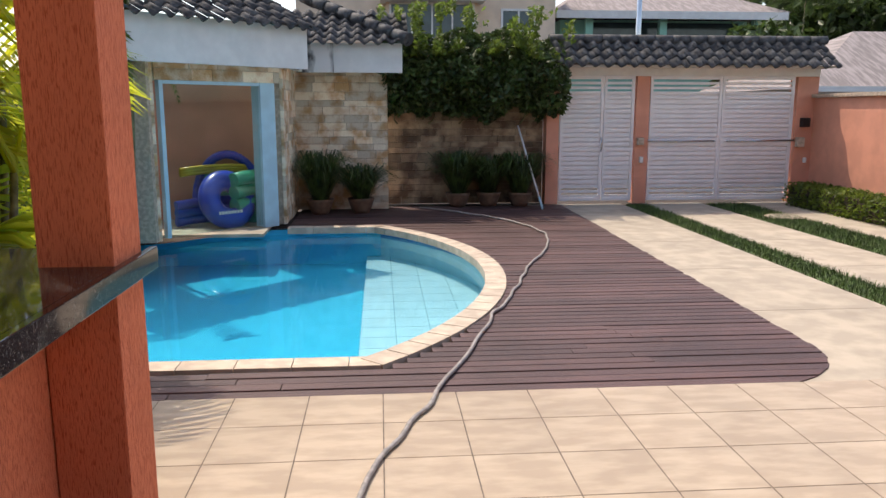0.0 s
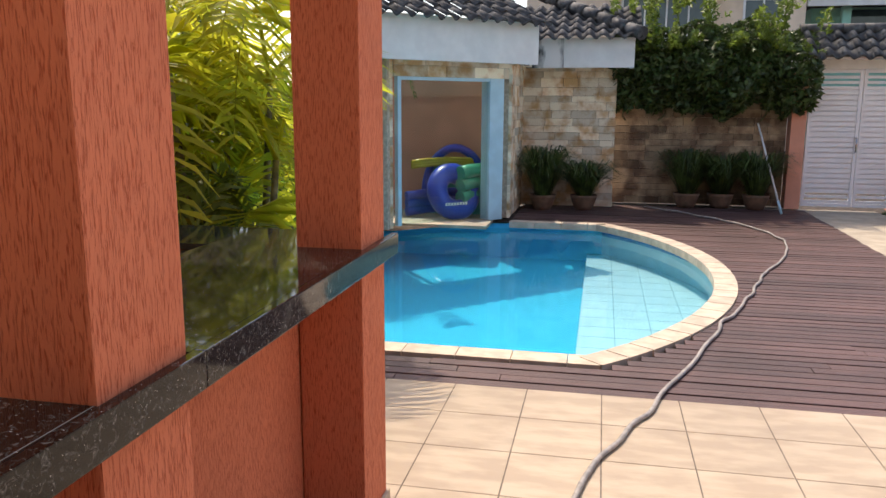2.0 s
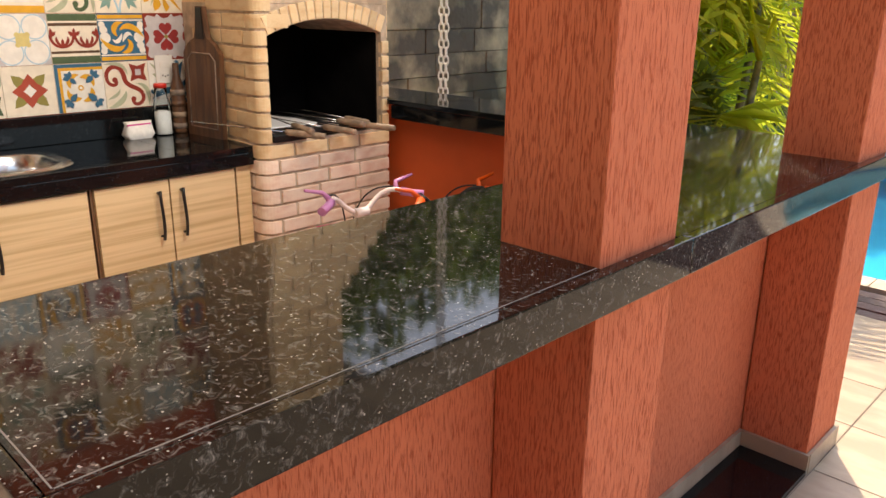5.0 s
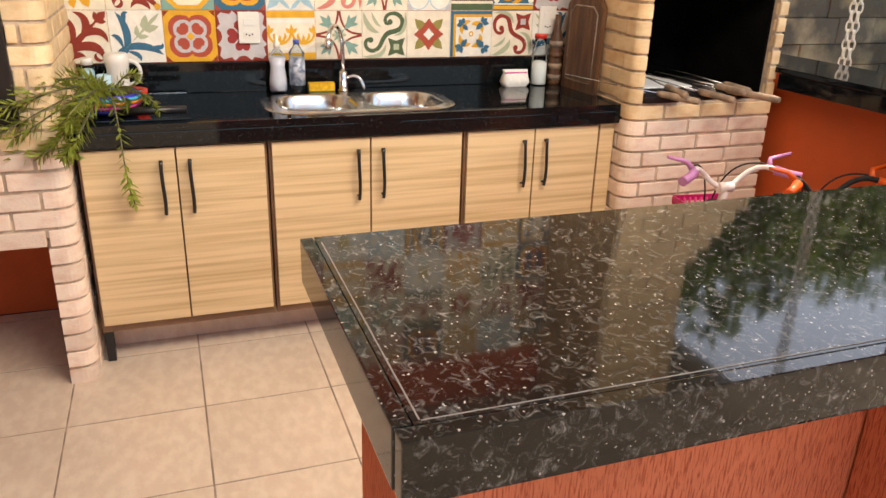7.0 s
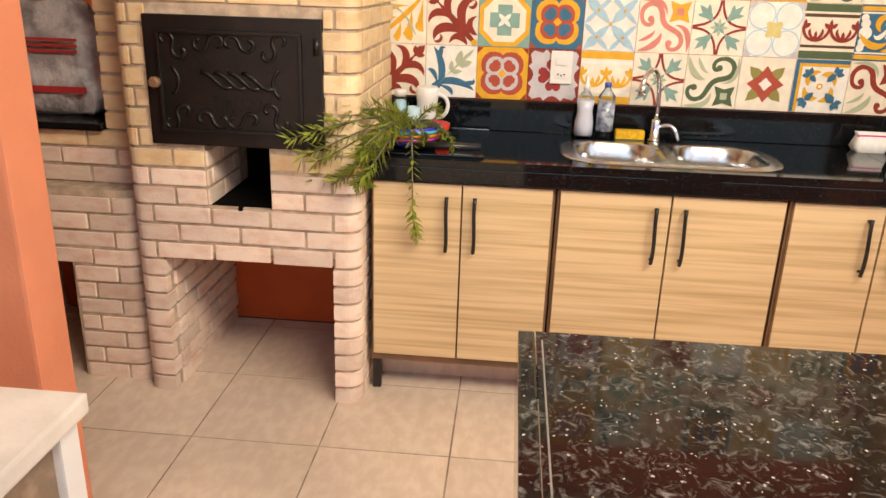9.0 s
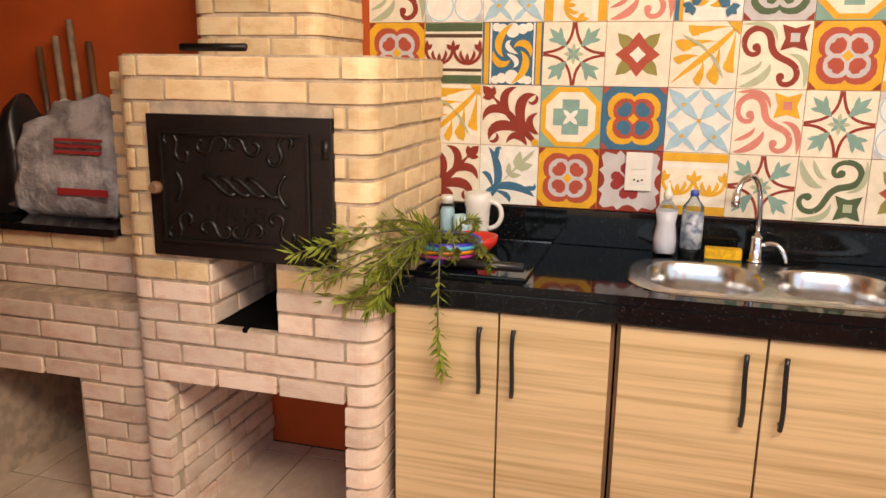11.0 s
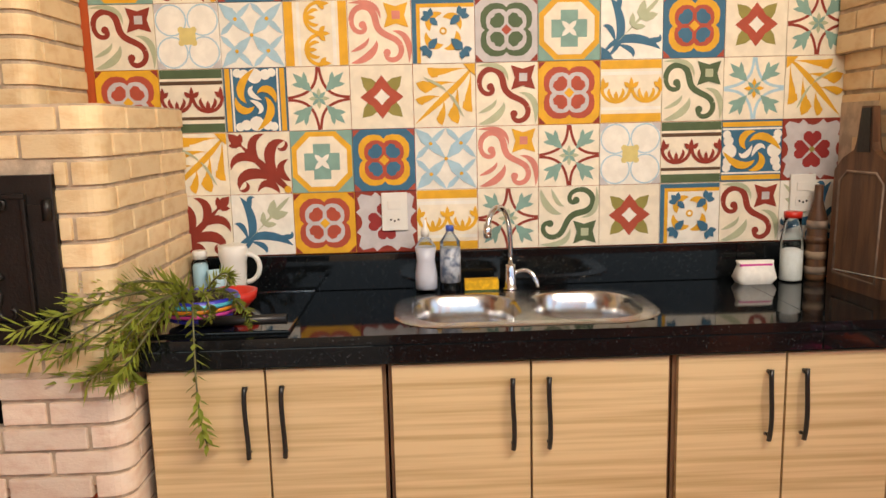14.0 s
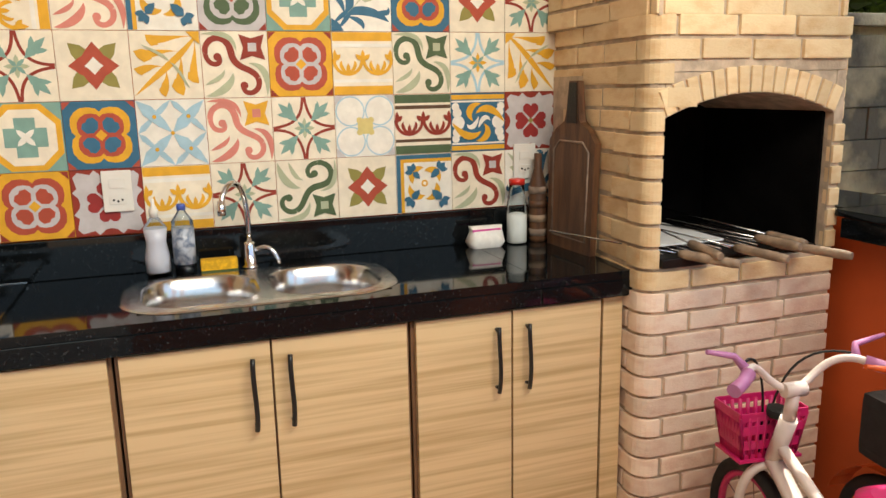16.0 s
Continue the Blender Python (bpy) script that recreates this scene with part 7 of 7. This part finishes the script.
# ---- white table by the side wall ----
t = thing("white_table", "white-topped wooden table with worn paint", "table", 2.03, -0.31, 0)
part("tabletop", box(0.0, 0.60, -0.90, 0.0, 0.785, 0.82, 0.006), M["tablecream"], t, "chipped white top")
for x, y in ((0.04, -0.04), (0.56, -0.04), (0.04, -0.86), (0.56, -0.86)):
    part("leg", box(x - 0.025, x + 0.025, y - 0.025, y + 0.025, 0, 0.785, 0.004), M["white"], t)
part("side_panel", box(0.066, 0.534, -0.05, -0.03, 0.12, 0.78, 0.002), M["stick"], t, "brown wooden side panel")
part("hinge", box(0.07, 0.11, -0.029, -0.022, 0.52, 0.62, 0.002), M["blackmetal"], t)
part("paint_chip", box(0.30, 0.33, -0.35, -0.30, 0.8202, 0.8206), M["boardwood"], t, "dark chipped spot")

# ---- chain at the eave ----
def chain(x, y, z0, z1):
    t = thing("rain_chain", "white plastic rain chain hanging from the eave", "chain", x, y, 0)
    bm = bmesh.new()
    for strand in (-0.018, 0.018):
        k, z = 0, z0
        while z < z1:
            pts = [(0.013 * math.cos(a * math.pi / 5), 0.0, 0.026 * math.sin(a * math.pi / 5)) for a in range(11)]
            m = pose(strand, 0, z, 0, 0, 90 * (k % 2) + 30)
            add_tube(bm, [m @ Vector(p) for p in pts], 0.0045, 5, caps=False)
            z += 0.040
            k += 1
    tagged(part("links", bm, M["plastic_white"], t), kind="stuff")


chain(0.55, 3.12, 0.0, 2.9)


# ---- bicycles ----
def bicycle(name, label, x, y, heading, paint, accent, grip, basket, wheel_r=0.19):
    """A child's bicycle standing upright; local +x is ahead, origin under the head tube."""
    t = thing(name, label, "bicycle", x, y, 0)
    t.rotation_euler = (0, 0, radians(heading))
    head, low = Vector((0.0, 0, 0.58)), Vector((0.05, 0, 0.44))
    fw = Vector((0.13, 0, wheel_r + 0.01))
    rw = Vector((-0.55, 0, wheel_r + 0.01))
    bb = Vector((-0.28, 0, 0.20))
    seat = Vector((-0.40, 0, 0.50))
    fr = bmesh.new()
    for a, b, r in ((low, bb, 0.024), (low + Vector((-0.01, 0, 0.06)), bb + Vector((-0.06, 0, 0.12)), 0.016), (bb, seat, 0.017), (bb, rw, 0.011), (seat - Vector((0, 0, 0.1)), rw, 0.010)):
        add_tube(fr, [a, b], r, 12)
    part("frame", fr, paint, t)
    part("head_tube", tube([low, head], 0.023, 14), paint, t)
    part("headset", tube([low + Vector((-0.002, 0, 0.13)), low + Vector((-0.004, 0, 0.15))], 0.029, 14), M["rubber"], t, "black headset ring")
    fk = bmesh.new()
    add_tube(fk, [low, low + Vector((0.02, 0, -0.03))], 0.02, 10)
    for s in (1, -1):
        add_tube(fk, bezier([low + Vector((0.01, 0, -0.02)), low + Vector((0.03, s * 0.07, -0.02)), fw + Vector((-0.02, s * 0.06, 0.12)), fw + Vector((0, s * 0.05, 0))], 10), 0.013, 10)
    part("fork", fk, paint, t)
    for c, nm in ((fw, "wheel"), (rw, "wheel")):
        rr = ring(c.x, 0, c.z, wheel_r - 0.02, 0.021, 90, 0)
        w = part(nm, rr, M["rubber"], t, "black rubber tyre")
        part("rim", ring(c.x, 0, c.z, wheel_r - 0.045, 0.011, 90, 0), accent, w, "coloured rim")
        sp = bmesh.new()
        for k in range(12):
            a = k * math.pi / 6
            add_tube(sp, [(c.x, 0.015 * (-1) ** k, c.z), (c.x + math.cos(a) * (wheel_r - 0.05), 0, c.z + math.sin(a) * (wheel_r - 0.05))], 0.002, 4)
        add_tube(sp, [(c.x, -0.05, c.z), (c.x, 0.05, c.z)], 0.016, 10)
        part("spokes", sp, M["steel"], w)
    st = bmesh.new()
    add_tube(st, [head, head + Vector((-0.01, 0, 0.085))], 0.017, 12)
    add_tube(st, [head + Vector((-0.01, -0.03, 0.085)), head + Vector((-0.01, 0.03, 0.085))], 0.02, 12)
    part("stem", st, paint, t)
    hz = head + Vector((-0.01, 0, 0.085))
    hb = bmesh.new()
    for s in (1, -1):
        add_tube(hb, bezier([hz, hz + Vector((0.02, s * 0.07, -0.005)), hz + Vector((0.03, s * 0.09, 0.09)), hz + Vector((-0.02, s * 0.15, 0.085)), hz + Vector((-0.05, s * 0.17, 0.075))], 14), 0.0105, 10)
    part("handlebar", hb, paint, t)
    for s in (1, -1):
        e = hz + Vector((-0.045, s * 0.165, 0.075))
        part("grip", tube([e, e + Vector((-0.03, s * 0.035, -0.008)), e + Vector((-0.055, s * 0.075, -0.015))], [0.018, 0.016, 0.018], 12), grip, t, "coloured rubber grip")
        lv = bmesh.new()
        add_tube(lv, [e + Vector((0.02, -s * 0.01, 0.0)), e + Vector((0.05, s * 0.01, 0.03)), e + Vector((0.045, s * 0.09, 0.05))], [0.014, 0.009, 0.006], 8)
        part("brake_lever", lv, grip, t)
        part("cable", tube(bezier([e + Vector((0.03, 0, 0.01)), e + Vector((0.12, -s * 0.10, 0.03)), hz + Vector((0.10, 0, 0.0)), low + Vector((0.05, s * 0.01, 0.0))], 14), 0.0035, 6), M["rubber"], t, "black brake cable")
    sd = bmesh.new()
    loft(sd, [rrect(seat.x, 0, a, b, min(a, b) * 0.8, z, 5) for a, b, z in ((0.08, 0.05, 0.50), (0.11, 0.075, 0.52), (0.11, 0.075, 0.545), (0.08, 0.05, 0.56))])
    part("saddle", sd, accent, t, "padded saddle")
    ck = bmesh.new()
    add_tube(ck, [bb + Vector((0, -0.06, 0)), bb + Vector((0, 0.06, 0))], 0.02, 10)
    add_tube(ck, [bb + Vector((0, 0.06, 0)), bb + Vector((0.08, 0.07, -0.07))], 0.01, 8)
    add_tube(ck, [bb + Vector((0, -0.06, 0)), bb + Vector((-0.08, -0.07, 0.07))], 0.01, 8)
    part("crank", ck, M["rubber"], t)
    if basket:
        b = bmesh.new()
        # tapering basket walls with slots cut as separate ribs
        x0, x1, z0, z1 = 0.06, 0.18, 0.44, 0.565
        for k in range(9):
            u = k / 8
            for (ax, ay), (bx, by) in (((x1, -0.10), (x1, 0.10)), ((x0, -0.10), (x0, 0.10)), ((x0, -0.10), (x1, -0.10)), ((x0, 0.10), (x1, 0.10))):
                px, py = ax + (bx - ax) * u, ay + (by - ay) * u
                cx = (x0 + x1) / 2
                add_tube(b, [(cx + (px - cx) * 0.8, py * 0.8, z0), (px, py, z1)], 0.006, 5)
        for z, s in ((z0, 0.8), (z0 + 0.04, 0.86), (z0 + 0.085, 0.93), (z1, 1.0)):
            cx = (x0 + x1) / 2
            hx, hy = (x1 - x0) / 2 * s, 0.10 * s
            add_box(b, cx - hx, cx + hx, -hy - 0.004, -hy, z - 0.012, z + 0.012)
            add_box(b, cx - hx, cx + hx, hy, hy + 0.004, z - 0.012, z + 0.012)
            add_box(b, cx - hx - 0.004, cx - hx, -hy, hy, z - 0.012, z + 0.012)
            add_box(b, cx + hx, cx + hx + 0.004, -hy, hy, z - 0.012, z + 0.012)
        add_box(b, (x0 + x1) / 2 - 0.06, (x0 + x1) / 2 + 0.06, -0.095, 0.095, z0 - 0.008, z0)
        part("basket", b, accent, t, "bright pink slotted plastic basket")
    else:
        part("front_bag", box(0.06, 0.18, -0.09, 0.09, 0.46, 0.64, 0.03), M["rubber"], t, "black handlebar bag")
        mg = bmesh.new()
        o = arc(fw.x, fw.z, wheel_r + 0.025, 20, 150, 10)
        for (ax, az), (bx, bz) in zip(o, o[1:]):
            mg.faces.new([mg.verts.new(p) for p in ((ax, -0.035, az), (ax, 0.035, az), (bx, 0.035, bz), (bx, -0.035, bz))])
        part("mudguard", mg, accent, t, "orange mudguard")
    part("kickstand", tube([bb + Vector((0.02, 0.05, 0)), bb + Vector((0.0, 0.14, -0.20))], 0.008, 8), M["steel"], t)
    return t


bicycle("pink_bicycle", "white and pink child's bicycle with pink basket", 1.03, 2.15, 173, M["framewhite"], M["pinkpaint"], M["lilac"], True)
bicycle("orange_bicycle", "orange and black child's bicycle by half wall", 1.25, 2.42, 173, M["rubber"], M["orangeplastic"], M["orangeplastic"], False)
